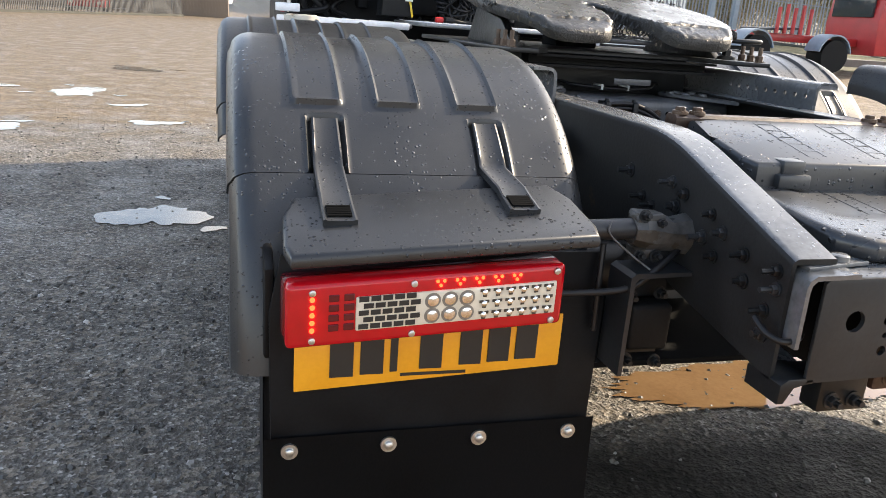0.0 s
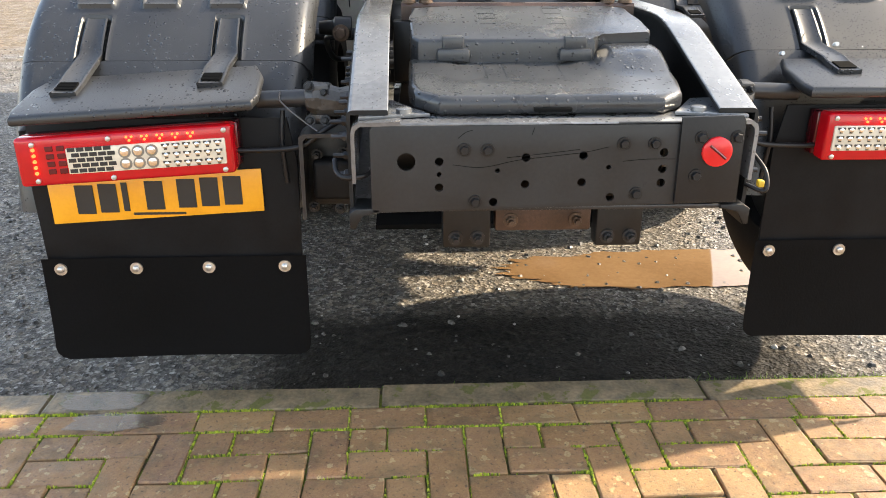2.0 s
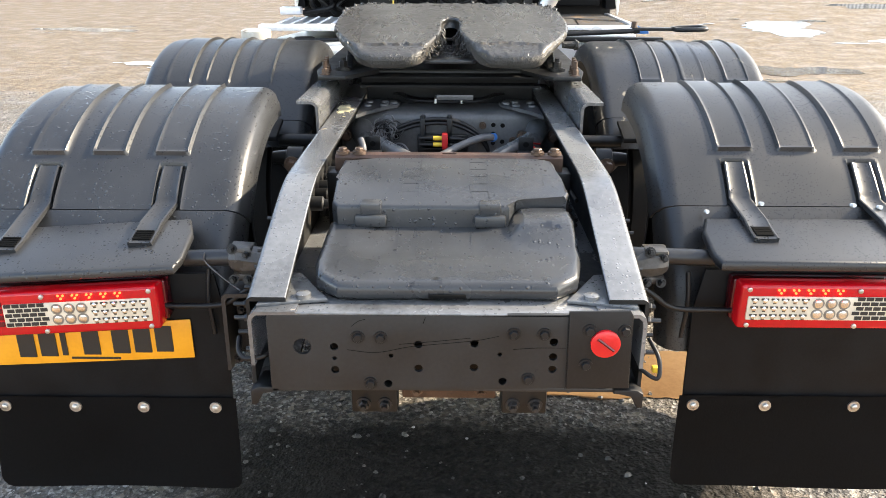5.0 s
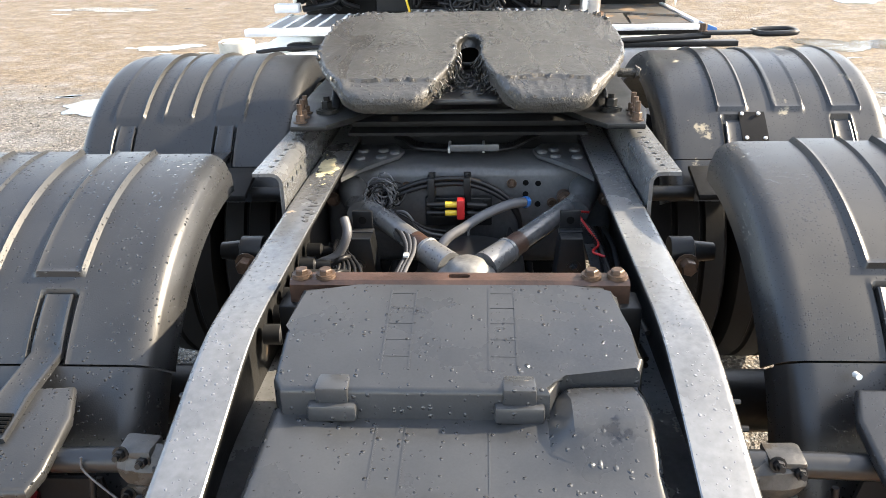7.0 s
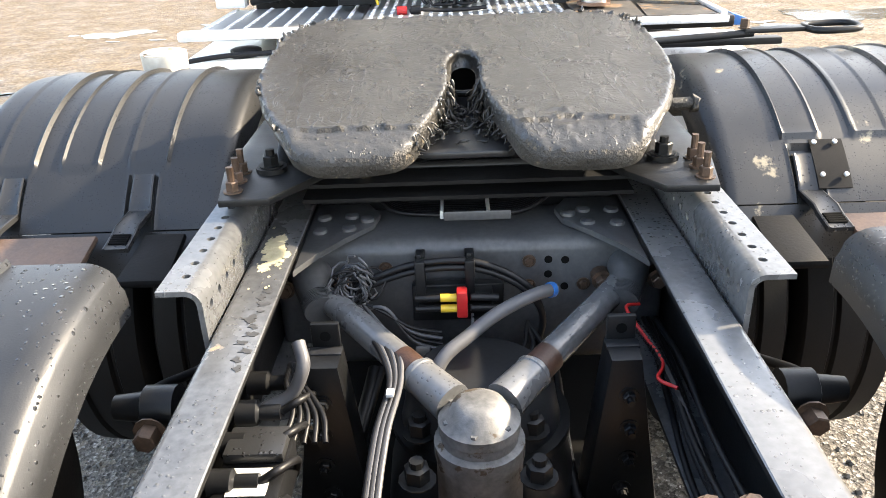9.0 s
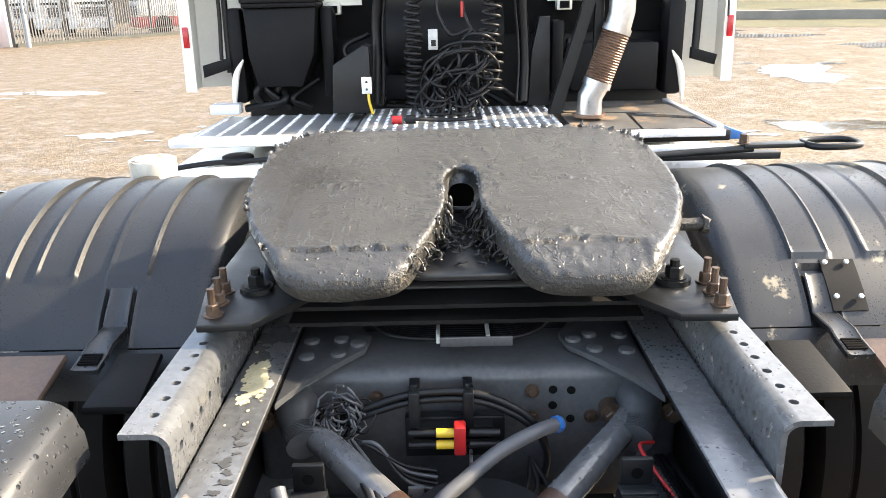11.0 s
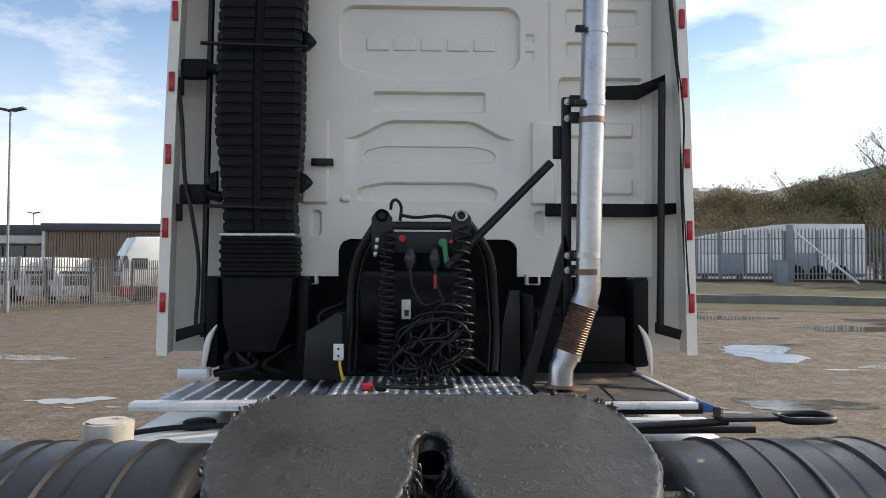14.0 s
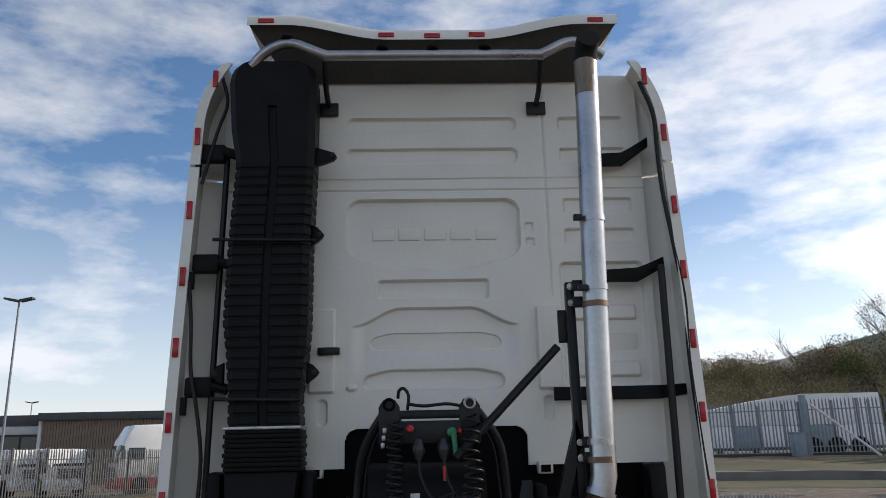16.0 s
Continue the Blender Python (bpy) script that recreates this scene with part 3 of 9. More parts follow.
# Rear cross member with its bolts and holes.
bm = B()
prism(bm, [(-0.378, 0.735), (0.392, 0.75), (0.386, 0.915), (0.372, 0.925), (-0.368, 0.922), (-0.378, 0.912)], "y", 0.0, 0.009, 0.003)
holes = B()
HOLES = [(-0.238, 0.845), (-0.238, 0.79), (-0.305, 0.845), (-0.238, 0.818), (-0.118, 0.825), (-0.06, 0.852), (-0.06, 0.795), (0.058, 0.855), (0.058, 0.798),
         (0.112, 0.83), (0.225, 0.86), (0.225, 0.825), (0.225, 0.795), (0.12, 0.765), (-0.125, 0.757)]
for k, (hx, hz) in enumerate(HOLES):
    r = 0.019 if k == 2 else 0.005 if k in (3, 4, 9) else 0.009
    tube(holes, [(hx, -0.02, hz), (hx, 0.03, hz)], r, 16)
bm = cut(bm, holes)
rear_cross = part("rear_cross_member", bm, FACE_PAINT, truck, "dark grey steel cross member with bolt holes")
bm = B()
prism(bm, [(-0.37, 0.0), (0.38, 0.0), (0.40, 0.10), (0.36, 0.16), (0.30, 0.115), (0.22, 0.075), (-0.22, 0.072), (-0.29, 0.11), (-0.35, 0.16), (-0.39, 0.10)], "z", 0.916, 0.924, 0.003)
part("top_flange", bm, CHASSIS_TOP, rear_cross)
bm = B()
box(bm, -0.37, 0.38, 0.006, 0.07, 0.735, 0.745, 0.003)
part("bottom_flange", bm, CHASSIS, rear_cross)
bm = B()
prism(bm, [(0.255, 0.752), (0.388, 0.755), (0.385, 0.925), (0.378, 0.938), (0.252, 0.935)], "y", -0.009, -0.001, 0.003)
lamp_bracket = part("lamp_bracket", bm, STEEL_DARK, truck, "black steel bracket plate")
bm = B()
tube(bm, [(0.330, -0.009, 0.864), (0.330, -0.016, 0.864), (0.330, -0.018, 0.864)], [0.031, 0.031, 0.028], 32)
part("red_reflector", bm, RED_GLOW, lamp_bracket, "round red blanking reflector")
bm = B()
a = radians(-38)
p0, p1 = Vector((0.330 - 0.022 * math.cos(a), -0.0185, 0.864 - 0.022 * math.sin(a))), Vector((0.330 + 0.022 * math.cos(a), -0.0185, 0.864 + 0.022 * math.sin(a)))
tube(bm, [p0, p1], 0.003, 6)
part("slot", bm, DARK_RED, lamp_bracket)
for hx, hz in ((0.296, 0.893), (0.370, 0.893), (0.293, 0.812), (-0.187, 0.869), (-0.139, 0.868), (0.14, 0.879), (0.204, 0.879), (-0.163, 0.758), (0.174, 0.772)):
    bm = B()
    bolt(bm, (hx, -0.009 if hx > 0.25 else 0.0, hz), (0, -1, 0), 0.010, 0.010)
    part("bolt", bm, STEEL_DARK, rear_cross)

RG, FG = (1.06, 0.52, 0.69), (2.33, 0.53, 0.695)


def guard(xa, xb, geo, t0, t1, material, label, ribs=(), slots=(), t_rib=(55.6, 128), rgrow=0.0, nt=96, nx=130, slot_top=52.6, fall=0.042, side=0.052, skirt=0.05):
    """A curved mudguard shell with rolled edges, raised ribs and sunk strap slots (shares of its width)."""
    yc, zc, R = geo
    bm = B()
    grid = []
    for i in range(nt + 1):
        th = t0 + (t1 - t0) * i / nt
        row = []
        for k in range(nx + 1):
            u = k / nx
            x = xa + (xb - xa) * u
            d = min(x - xa, xb - x)
            r = R + rgrow
            if d < side:
                r -= fall * (1 - math.sqrt(max(0.0, 1 - (1 - d / side) ** 2)))
            for a, b in ribs:
                w = 0.008
                rise = sstep(a - w, a + w, u) * (1 - sstep(b - w, b + w, u)) * sstep(t_rib[0] - 0.7, t_rib[0] + 0.7, th) * (1 - sstep(t_rib[1] - 0.7, t_rib[1] + 0.7, th))
                r += 0.006 * rise + 0.009 * (rise * (1 - rise) * 4)
            for a, b in slots:
                w = 0.009
                sink = sstep(a - w, a + w, u) * (1 - sstep(b - w, b + w, u)) * (1 - sstep(slot_top - 0.8, slot_top + 0.8, th))
                r += 0.008 * 4 * sink * (1 - sink) - 0.013 * sink
            row.append((x, r))
        t = radians(th)
        first, last = row[0], row[-1]
        row = [(first[0] - 0.008, first[1] - skirt), (first[0] - 0.007, first[1] - 0.5 * skirt), (first[0] - 0.005, first[1] - 0.008)] + row + [(last[0] + 0.005, last[1] - 0.008), (last[0] + 0.007, last[1] - 0.5 * skirt), (last[0] + 0.008, last[1] - skirt)]
        grid.append([bm.verts.new((x, yc - r * math.cos(t), zc + r * math.sin(t))) for x, r in row])
    for a, b in zip(grid, grid[1:]):
        for k in range(nx + 6):
            bm.faces.new((a[k], a[k + 1], b[k + 1], b[k]))
    bmesh.ops.recalc_face_normals(bm, faces=bm.faces[:])
    bmesh.ops.solidify(bm, geom=bm.faces[:], thickness=0.006)
    return part("mudguard", bm, material, truck, label, 40)


RIBS = {-1: ((0.172, 0.303), (0.405, 0.532), (0.642, 0.770)), 1: ((0.242, 0.378), (0.484, 0.620), (0.727, 0.868))}
SLOTS = {-1: ((0.203, 0.305), (0.669, 0.773)), 1: ((0.247, 0.352), (0.731, 0.841))}


def strap(parent, xc, geo, th0, th1, bottom_y, bottom_z, tip_y, tip_z):
    """A rubber hold-down strap in its slot, ending in a slotted latch that lies on the shelf."""
    yc, zc, R = geo
    pts = [(yc - (R - 0.008) * math.cos(radians(t)), zc + (R - 0.008) * math.sin(radians(t))) for t in np.linspace(th0, th1, 8)]
    pts += [(bottom_y + 0.03, bottom_z + 0.010), (bottom_y, bottom_z), (tip_y, tip_z)]
    bm = B()
    rings = []
    for i, (y, z) in enumerate(pts):
        (ya, za), (yb, zb) = pts[max(i - 1, 0)], pts[min(i + 1, len(pts) - 1)]
        d = Vector((yb - ya, zb - za)).normalized()
        nrm = Vector((d.y, -d.x))
        if nrm.y < 0:
            nrm = -nrm
        w = 0.027 + 0.004 * i / len(pts)
        prof = ((-w, 0.0), (w, 0.0), (w, 0.0125), (w - 0.004, 0.014), (w - 0.008, 0.0115), (-w + 0.008, 0.0115), (-w + 0.004, 0.014), (-w, 0.0125))
        rings.append([bm.verts.new((xc + a, y + nrm.x * (h - 0.004), z + nrm.y * (h - 0.004))) for a, h in prof])
    for a, b in zip(rings, rings[1:]):
        for k in range(8):
            bm.faces.new((a[k], a[(k + 1) % 8], b[(k + 1) % 8], b[k]))
    bm.faces.new(rings[0])
    bm.faces.new(rings[-1][::-1])
    st = part("strap", bm, PLASTIC, parent, "black rubber hold-down strap", 50)
    p, q = Vector((xc, bottom_y, bottom_z)), Vector((xc, tip_y, tip_z))
    along = (q - p).normalized()
    up = Vector((0, -along.z, along.y)) * (-1 if along.y < 0 else 1)
    for k in range(5):
        bm = B()
        c = p + along * (0.006 + 0.0085 * k) + up * 0.0095
        tube(bm, [c + Vector((-0.022, 0, 0)), c + Vector((0.022, 0, 0))], 0.0032, 6)
        part("grille_bar", bm, BLACK, parent)
    return st


def rear_corner(s):
    """Mudguard, shelf, lamp, flap and fixings of one rear corner; s is -1 or 1."""
    xa, xb = (-1.30, -0.562) if s < 0 else (0.57, 1.285)
    lift = 0.0 if s < 0 else 0.022
    geo = (RG[0], RG[1] + lift, RG[2])
    skin = PLASTIC if s < 0 else PLASTIC_PLAIN
    top = guard(xa, xb, geo, 40.6, 92, skin, "black plastic mudguard beaded with rain drops" if s < 0 else "smooth black plastic mudguard over the rear wheel", RIBS[s], SLOTS[s])
    low = guard(xa + 0.004, xb - 0.004, geo, 8, 40.2, skin, "black plastic lower mudguard panel", (), (), nt=20, rgrow=0.006)
    cx = (xa + xb) / 2
    sh = B()
    x0, x1 = (-1.205, -0.655) if s < 0 else (0.648, 1.20)

    def shelf_z(x, y):
        return 0.888 + 0.22 * (y - 0.25) + 0.062 * (x + 1.205) if s < 0 else 0.943 + 0.17 * (y - 0.25)
    prism(sh, [(x0, 0.25), (x1, 0.25), (x1 + 0.010, 0.29), (x1 + 0.005, 0.40), (x1 - 0.02, 0.47), (x0 + 0.02, 0.47), (x0 - 0.005, 0.40), (x0 - 0.010, 0.29)], "z", -0.026, 0.0, 0.010, 3)
    for v in sh.verts:
        v.co.z += shelf_z(v.co.x, v.co.y)
    shelf = part("lamp_shelf", sh, skin, truck, "black plastic shelf over the rear lamp", 40)
    for a, b in SLOTS[s]:
        xc = xa + (xb - xa) * (a + b) / 2
        strap(top, xc, geo, 52, 42, 0.40, shelf_z(xc, 0.40) + 0.003, 0.345, shelf_z(xc, 0.345) + 0.002)
    # flap
    bm = B()
    fx0, fx1 = (-1.235, -0.575) if s < 0 else (0.628, 1.325)
    prism(bm, [(fx0 + 0.005, 0.46 + lift), (fx1 - 0.005, 0.46 + lift), (fx1, 0.75 + lift), (fx1 - 0.02, 0.86 + lift), (fx0 + 0.02, 0.86 + lift), (fx0, 0.75 + lift)], "y", 0.352, 0.362, 0.003)
    up = part("backing_panel", bm, PLASTIC_DARK, truck, "black plastic panel behind the rear lamp")
    bm = B()
    n = 22
    rows = []
    for j in range(13):
        zz = 0.50 + lift - (0.285) * j / 12
        row = []
        for k in range(n + 1):
            u = 0.5 - 0.5 * math.cos(math.pi * k / n)
            d = min(0.035, min(u, 1 - u) * (fx1 - fx0))
            corner = 0.035 - math.sqrt(max(0.0, 0.035 ** 2 - (0.035 - d) ** 2))
            row.append(bm.verts.new((fx0 - 0.008 + (fx1 - fx0 + 0.014) * u, 0.343 - 0.012 * (j / 12) ** 2 + 0.006 * math.sin(5 * u + s) * (j / 12), zz + corner * (j / 12) ** 3)))
        rows.append(row)
    for a, b in zip(rows, rows[1:]):
        for k in range(n):
            bm.faces.new((a[k], a[k + 1], b[k + 1], b[k]))
    bmesh.ops.solidify(bm, geom=bm.faces[:], thickness=0.007)
    flap = part("mud_flap", bm, RUBBER, truck, "plain black rubber mud flap")
    for fx in (0.625, 0.82, 1.005, 1.196) if s < 0 else (0.658, 0.85, 1.086, 1.27):
        bm = B()
        tube(bm, [(s * fx, 0.345, 0.472 + lift), (s * fx, 0.338, 0.472 + lift)], 0.016, 20)
        tube(bm, [(s * fx, 0.338, 0.472 + lift), (s * fx, 0.333, 0.472 + lift), (s * fx, 0.331, 0.472 + lift)], [0.009, 0.008, 0.005], 12)
        part("flap_bolt", bm, STEEL, flap, "round zinc washer and bolt")
    # outer wing behind the flap
    bm = B()
    ox = -1.225 if s < 0 else 1.29
    prism(bm, [(0.36, 0.30), (0.40, 0.46), (0.40, 0.62), (0.37, 0.66), (0.36, 0.83), (0.46, 0.855), (0.56, 0.83), (0.56, 0.30)], "x", ox, ox + s * 0.018, 0.006)
    part("side_wing", bm, PLASTIC_DARK, truck, "black plastic side wing")
    # tube that carries the corner
    bm = B()
    tube(bm, [(s * 0.43, 0.345, 0.912 + lift / 2), (s * 0.66, 0.345, 0.905 + lift / 2)], 0.021, 16)
    part("carrier_tube", bm, CHASSIS, truck)
    lamp(s, lift)
    return top


def lamp(s, lift):
    """A long rear lamp with rows of lights."""
    x0, x1 = sorted((s * 0.708, s * 1.212))
    zb, zt, y = 0.722 + lift, 0.840 + lift, 0.262
    bm = B()
    box(bm, x0, x1, y, y + 0.05, zb, zt, 0.010, 3)
    body = part("rear_lamp", bm, RED_LENS, truck, "long red rear lamp with lit rows")
    bm = B()
    box(bm, x0 - 0.004, x1 + 0.004, y + 0.046, y + 0.09, zb + 0.004, zt - 0.004, 0.008)
    part("lamp_back", bm, DARK_RED, body)
    L = x1 - x0

    def X(u):
        return x0 + L * u if s < 0 else x1 - L * u
    c0, c1 = sorted((X(0.235), X(0.965)))
    bm = B()
    box(bm, c0, c1, y - 0.004, y + 0.004, zb + 0.026, zt - 0.030, 0.003)
    part("clear_lens", bm, CLEAR_LENS, body, "clear lens over reflector bowls")
    zm = (zb + 0.026 + zt - 0.030) / 2
    for j in range(5):
        for k in range(5):
            bm = B()
            u = 0.262 + 0.041 * k + (0.016 if j % 2 else 0)
            zz = zb + 0.034 + j * 0.0125
            a, b = sorted((X(u - 0.017), X(u + 0.017)))
            box(bm, a, b, y - 0.0055, y - 0.003, zz - 0.0045, zz + 0.0045)
            part("dark_cell", bm, INK, body)
    for j in range(2):
        for k in range(3):
            bm = B()
            xx, zz = X(0.503 + 0.062 * k), zm - 0.014 + 0.028 * j
            tube(bm, [(xx, y - 0.003, zz), (xx, y - 0.007, zz), (xx, y - 0.009, zz)], [0.0115, 0.010, 0.004], 14)
            part("reflector_bowl", bm, CHROME, body)
            # Grey disc drawn as the shadow round the bowl.
            bm = B()
            tube(bm, [(xx, y - 0.003, zz), (xx, y - 0.0048, zz)], 0.0145, 16)
            part("bowl_ring", bm, BOWL_SHADOW, body)
    for j in range(3):
        for k in range(6):
            bm = B()
            xx, zz = X(0.692 + 0.048 * k), zm - 0.021 + 0.021 * j
            tube(bm, [(xx, y - 0.003, zz), (xx, y - 0.007, zz), (xx, y - 0.009, zz)], [0.0066, 0.0055, 0.002], 10)
            part("reflector_bowl", bm, CHROME, body)
            # Dark blocks draw the shade at the small bowl's edge.
            bm = B()
            for dx, dz in ((-0.0055, 0.004), (0.0055, 0.004), (0.0, -0.0055)):
                box(bm, xx + dx - 0.0036, xx + dx + 0.0036, y - 0.0056, y - 0.0035, zz + dz - 0.0026, zz + dz + 0.0026)
            part("bowl_shade", bm, BOWL_DARK, body)
    for k in range(5):
        for dx, dz in ((-0.006, 0.003), (0.006, 0.003), (0, -0.005)):
            bm = B()
            xx = X(0.53 + 0.07 * k) + dx
            tube(bm, [(xx, y + 0.001, zt - 0.016 + dz), (xx, y - 0.003, zt - 0.016 + dz)], 0.003, 8)
            part("lit_bulb", bm, RED_LIT, body, "lit red lamp point")
    for k in range(5):
        bm = B()
        tube(bm, [(X(0.088), y + 0.001, zb + 0.033 + k * 0.014), (X(0.088), y - 0.003, zb + 0.033 + k * 0.014)], 0.0045, 8)
        part("lit_bulb", bm, RED_LIT, body, "lit red lamp point")
    for j in range(2):
        for k in range(4):
            bm = B()
            a, b = sorted((X(0.143 + 0.052 * j), X(0.178 + 0.052 * j)))
            box(bm, a, b, y - 0.003, y + 0.002, zb + 0.029 + 0.018 * k, zb + 0.041 + 0.018 * k, 0.001, 1)
            part("dark_cell", bm, DARK_RED, body)
    for u, z in ((0.088, zt - 0.017), (0.088, zb + 0.014), (0.435, zt - 0.014), (0.435, zb + 0.011), (0.962, zt - 0.012), (0.955, zb + 0.012)):
        bm = B()
        tube(bm, [(X(u), y + 0.002, z), (X(u), y - 0.004, z), (X(u), y - 0.005, z)], [0.006, 0.006, 0.004], 12)
        part("screw", bm, STEEL, body)
    for ob in (body, *body.children):
        for v in ob.data.vertices:
            v.co.z += 0.062 * (v.co.x + 1.21) - 0.006 if s < 0 else 0.018


for s in (-1, 1):
    rear_corner(s)

# Number plate on the near corner; its characters as plain bars.
bm = B()
px0, px1, pz0, pz1 = -1.19, -0.665, 0.595, 0.706
box(bm, px0, px1, 0.342, 0.347, pz0, pz1, 0.002)
for v in bm.verts:
    v.co.z += (v.co.x - px0) * 0.055
plate = part("number_plate", bm, AMBER, truck, "amber rear plate partly covered by the lamp")
for k in range(7):
    bm = B()
    x = px0 + 0.065 + k * 0.057 + (0.022 if k > 3 else 0)
    w = 0.014 if k == 2 else 0.044
    box(bm, x, x + w, 0.339, 0.3425, pz0 + 0.024 + (x - px0) * 0.055, pz0 + 0.098 + (x - px0) * 0.055)
    part("plate_bar", bm, INK, plate, "black bar of the plate")
bm = B()
box(bm, px0 + 0.20, px0 + 0.33, 0.3405, 0.343, pz0 + 0.023, pz0 + 0.029)
part("small_print_bar", bm, INK, plate)

# Drive axle guards, plain with ribs.
fgl = guard(-1.34, -0.60, FG, 38, 150, PLASTIC_PLAIN, "black plastic mudguard over the drive wheel", ((0.149, 0.284), (0.382, 0.516), (0.626, 0.762)), ((0.165, 0.27), (0.631, 0.735)), t_rib=(53.5, 128), slot_top=51)
fgr = guard(0.635, 1.375, FG, 39.6, 150, PLASTIC_DIRTY, "black plastic mudguard with dried mud stains", ((0.253, 0.381), (0.503, 0.628), (0.75, 0.878)), ((0.265, 0.364), (0.737, 0.83)), t_rib=(55.3, 128), slot_top=53)
for s, x0, th in ((-1, -1.34, 38), (1, 0.635, 39.6)):
    guard(x0 + 0.004, x0 + 0.736, FG, 28, th - 0.4, PLASTIC_PLAIN if s < 0 else PLASTIC_DIRTY, "black plastic lower panel of the front mudguard", (), (), nt=20, rgrow=0.004)
for parent, x0, shares in ((fgl, -1.34, (0.2175, 0.683)), (fgr, 0.635, (0.3145, 0.7835))):
    for a in shares:
        strap(parent, x0 + 0.74 * a, FG, 51, 42, 1.70, 0.978, 1.64, 0.967)

# Wheels and axles.
for y, z, xs in ((0.94, 0.63, (-1.055, 1.055)), (2.33, 0.485, (-0.76, -1.07, 0.76, 1.07)), (5.3, 0.485, (-1.13, 1.20))):
    for x in xs:
        prof = [(-0.14, 0.30), (-0.15, 0.38), (-0.145, 0.46), (-0.125, 0.492), (-0.06, 0.50), (-0.052, 0.488), (-0.044, 0.488), (-0.036, 0.50), (0.036, 0.50), (0.044, 0.488), (0.052, 0.488), (0.06, 0.50), (0.125, 0.492), (0.145, 0.46), (0.15, 0.38), (0.14, 0.30)]
        bm = B()
        n = 56
        rings = [[bm.verts.new((x + px, y + r * math.cos(2 * math.pi * k / n), z + r * math.sin(2 * math.pi * k / n))) for k in range(n)] for px, r in ((q, 0.985 * h) for q, h in prof)]
        for a, b in zip(rings, rings[1:] + rings[:1]):
            for k in range(n):
                bm.faces.new((a[k], a[(k + 1) % n], b[(k + 1) % n], b[k]))
        tyre = part("tyre", bm, RUBBER, truck, "black rubber tyre with grooved tread")
        bm = B()
        tube(bm, [(x - 0.10, y, z), (x - 0.06, y, z), (x + 0.06, y, z), (x + 0.10, y, z)], [0.30, 0.17, 0.17, 0.30], 32)
        part("rim", bm, STEEL_DARK, tyre)
    bm = B()
    tube(bm, [(-0.9, y, z), (0.9, y, z)], 0.075, 20)
    part("axle", bm, STEEL_DARK, truck, "black steel axle beam")

# Angle bars on the outer web that carry the coupling.
for s in (-1, 1):
    bm = B()
    prof = [(0.427, 1.02), (0.436, 1.02)] + [(0.454 - 0.018 * math.cos(radians(a)), 1.142 + 0.018 * math.sin(radians(a))) for a in range(0, 91, 15)] + [(0.498, 1.160), (0.498, 1.169)] + [(0.454 - 0.027 * math.cos(radians(a)), 1.142 + 0.027 * math.sin(radians(a))) for a in range(90, -1, -15)]
    prism(bm, [(s * a, b) for a, b in prof], "y", 1.055, 3.1)
    holes = B()
    for k in range(9):
        tube(holes, [(s * 0.464, 1.107 + k * 0.0485, 1.14), (s * 0.464, 1.107 + k * 0.0485, 1.19)], 0.0075, 12)
        tube(holes, [(s * 0.41, 1.097 + k * 0.0485, 1.125), (s * 0.45, 1.097 + k * 0.0485, 1.125)], 0.0075, 12)
    part("angle_bar", cut(bm, holes), CHASSIS_TOP, truck, "grey steel angle bar with a row of holes")

# Mounting plate, studs and pedestals of the coupling.
bm = B()
prism(bm, [(-0.47, 1.34), (-0.375, 1.345), (-0.318, 1.435), (-0.27, 1.53), (0.27, 1.53), (0.31, 1.435), (0.37, 1.347), (0.468, 1.343), (0.50, 1.50), (0.50, 2.4), (-0.50, 2.4), (-0.50, 1.50)], "z", 1.192, 1.207, 0.003)
mount = part("mounting_plate", bm, STEEL_DARK, truck, "black steel mounting plate with rusty studs")
for s in (-1, 1):
    for k in range(3):
        bm = B()
        bolt(bm, (s * (0.452 + 0.004 * k), 1.385 + 0.055 * k, 1.207), (0, 0, 1), 0.013, 0.022, 0.028)
        part("stud", bm, RUST_BOLT, mount, "rusty stud and nut")
    bm = B()
    tube(bm, [(s * 0.40, 1.50, 1.207), (s * 0.40, 1.50, 1.217)], 0.032, 18)
    bolt(bm, (s * 0.40, 1.50, 1.217), (0, 0, 1), 0.017, 0.024, 0.012)
    part("bolt", bm, STEEL_DARK, mount)
bm = B()
box(bm, -0.33, 0.33, 1.62, 1.76, 1.05, 1.191, 0.012)
part("cross_beam", bm, STEEL_DARK, mount)
# Channel near black: its colour holds the dark of the void under the plate.
bm = B()
prism(bm, [(1.452, 1.150), (1.53, 1.150), (1.53, 1.190), (1.452, 1.190), (1.452, 1.182), (1.522, 1.182), (1.522, 1.158), (1.452, 1.158)], "x", -0.335, 0.335)
part("front_channel", bm, DULL_BLACK, mount, "black folded steel channel under the coupling")

TILT_5 = 0.15


def wheel_plane(x, y, dz=0.0):
    return (x, y, 1.369 + TILT_5 * (y - 1.824) + dz)


HALF_R = [(0.036, 1.70), (0.037, 1.64), (0.049, 1.57), (0.066, 1.505), (0.088, 1.44), (0.108, 1.40), (0.142, 1.375), (0.20, 1.366), (0.26, 1.365), (0.305, 1.371), (0.338, 1.395), (0.366, 1.44), (0.397, 1.50),
          (0.427, 1.575), (0.452, 1.66), (0.465, 1.76), (0.464, 1.87), (0.447, 1.98), (0.418, 2.045), (0.372, 2.083), (0.30, 2.10), (0.15, 2.105)]
RING_5 = HALF_R + [(-x * 0.985, y) for x, y in HALF_R[::-1]] + [(-0.035, 1.77), (-0.024, 1.815), (0.0, 1.834), (0.024, 1.815), (0.035, 1.77)]
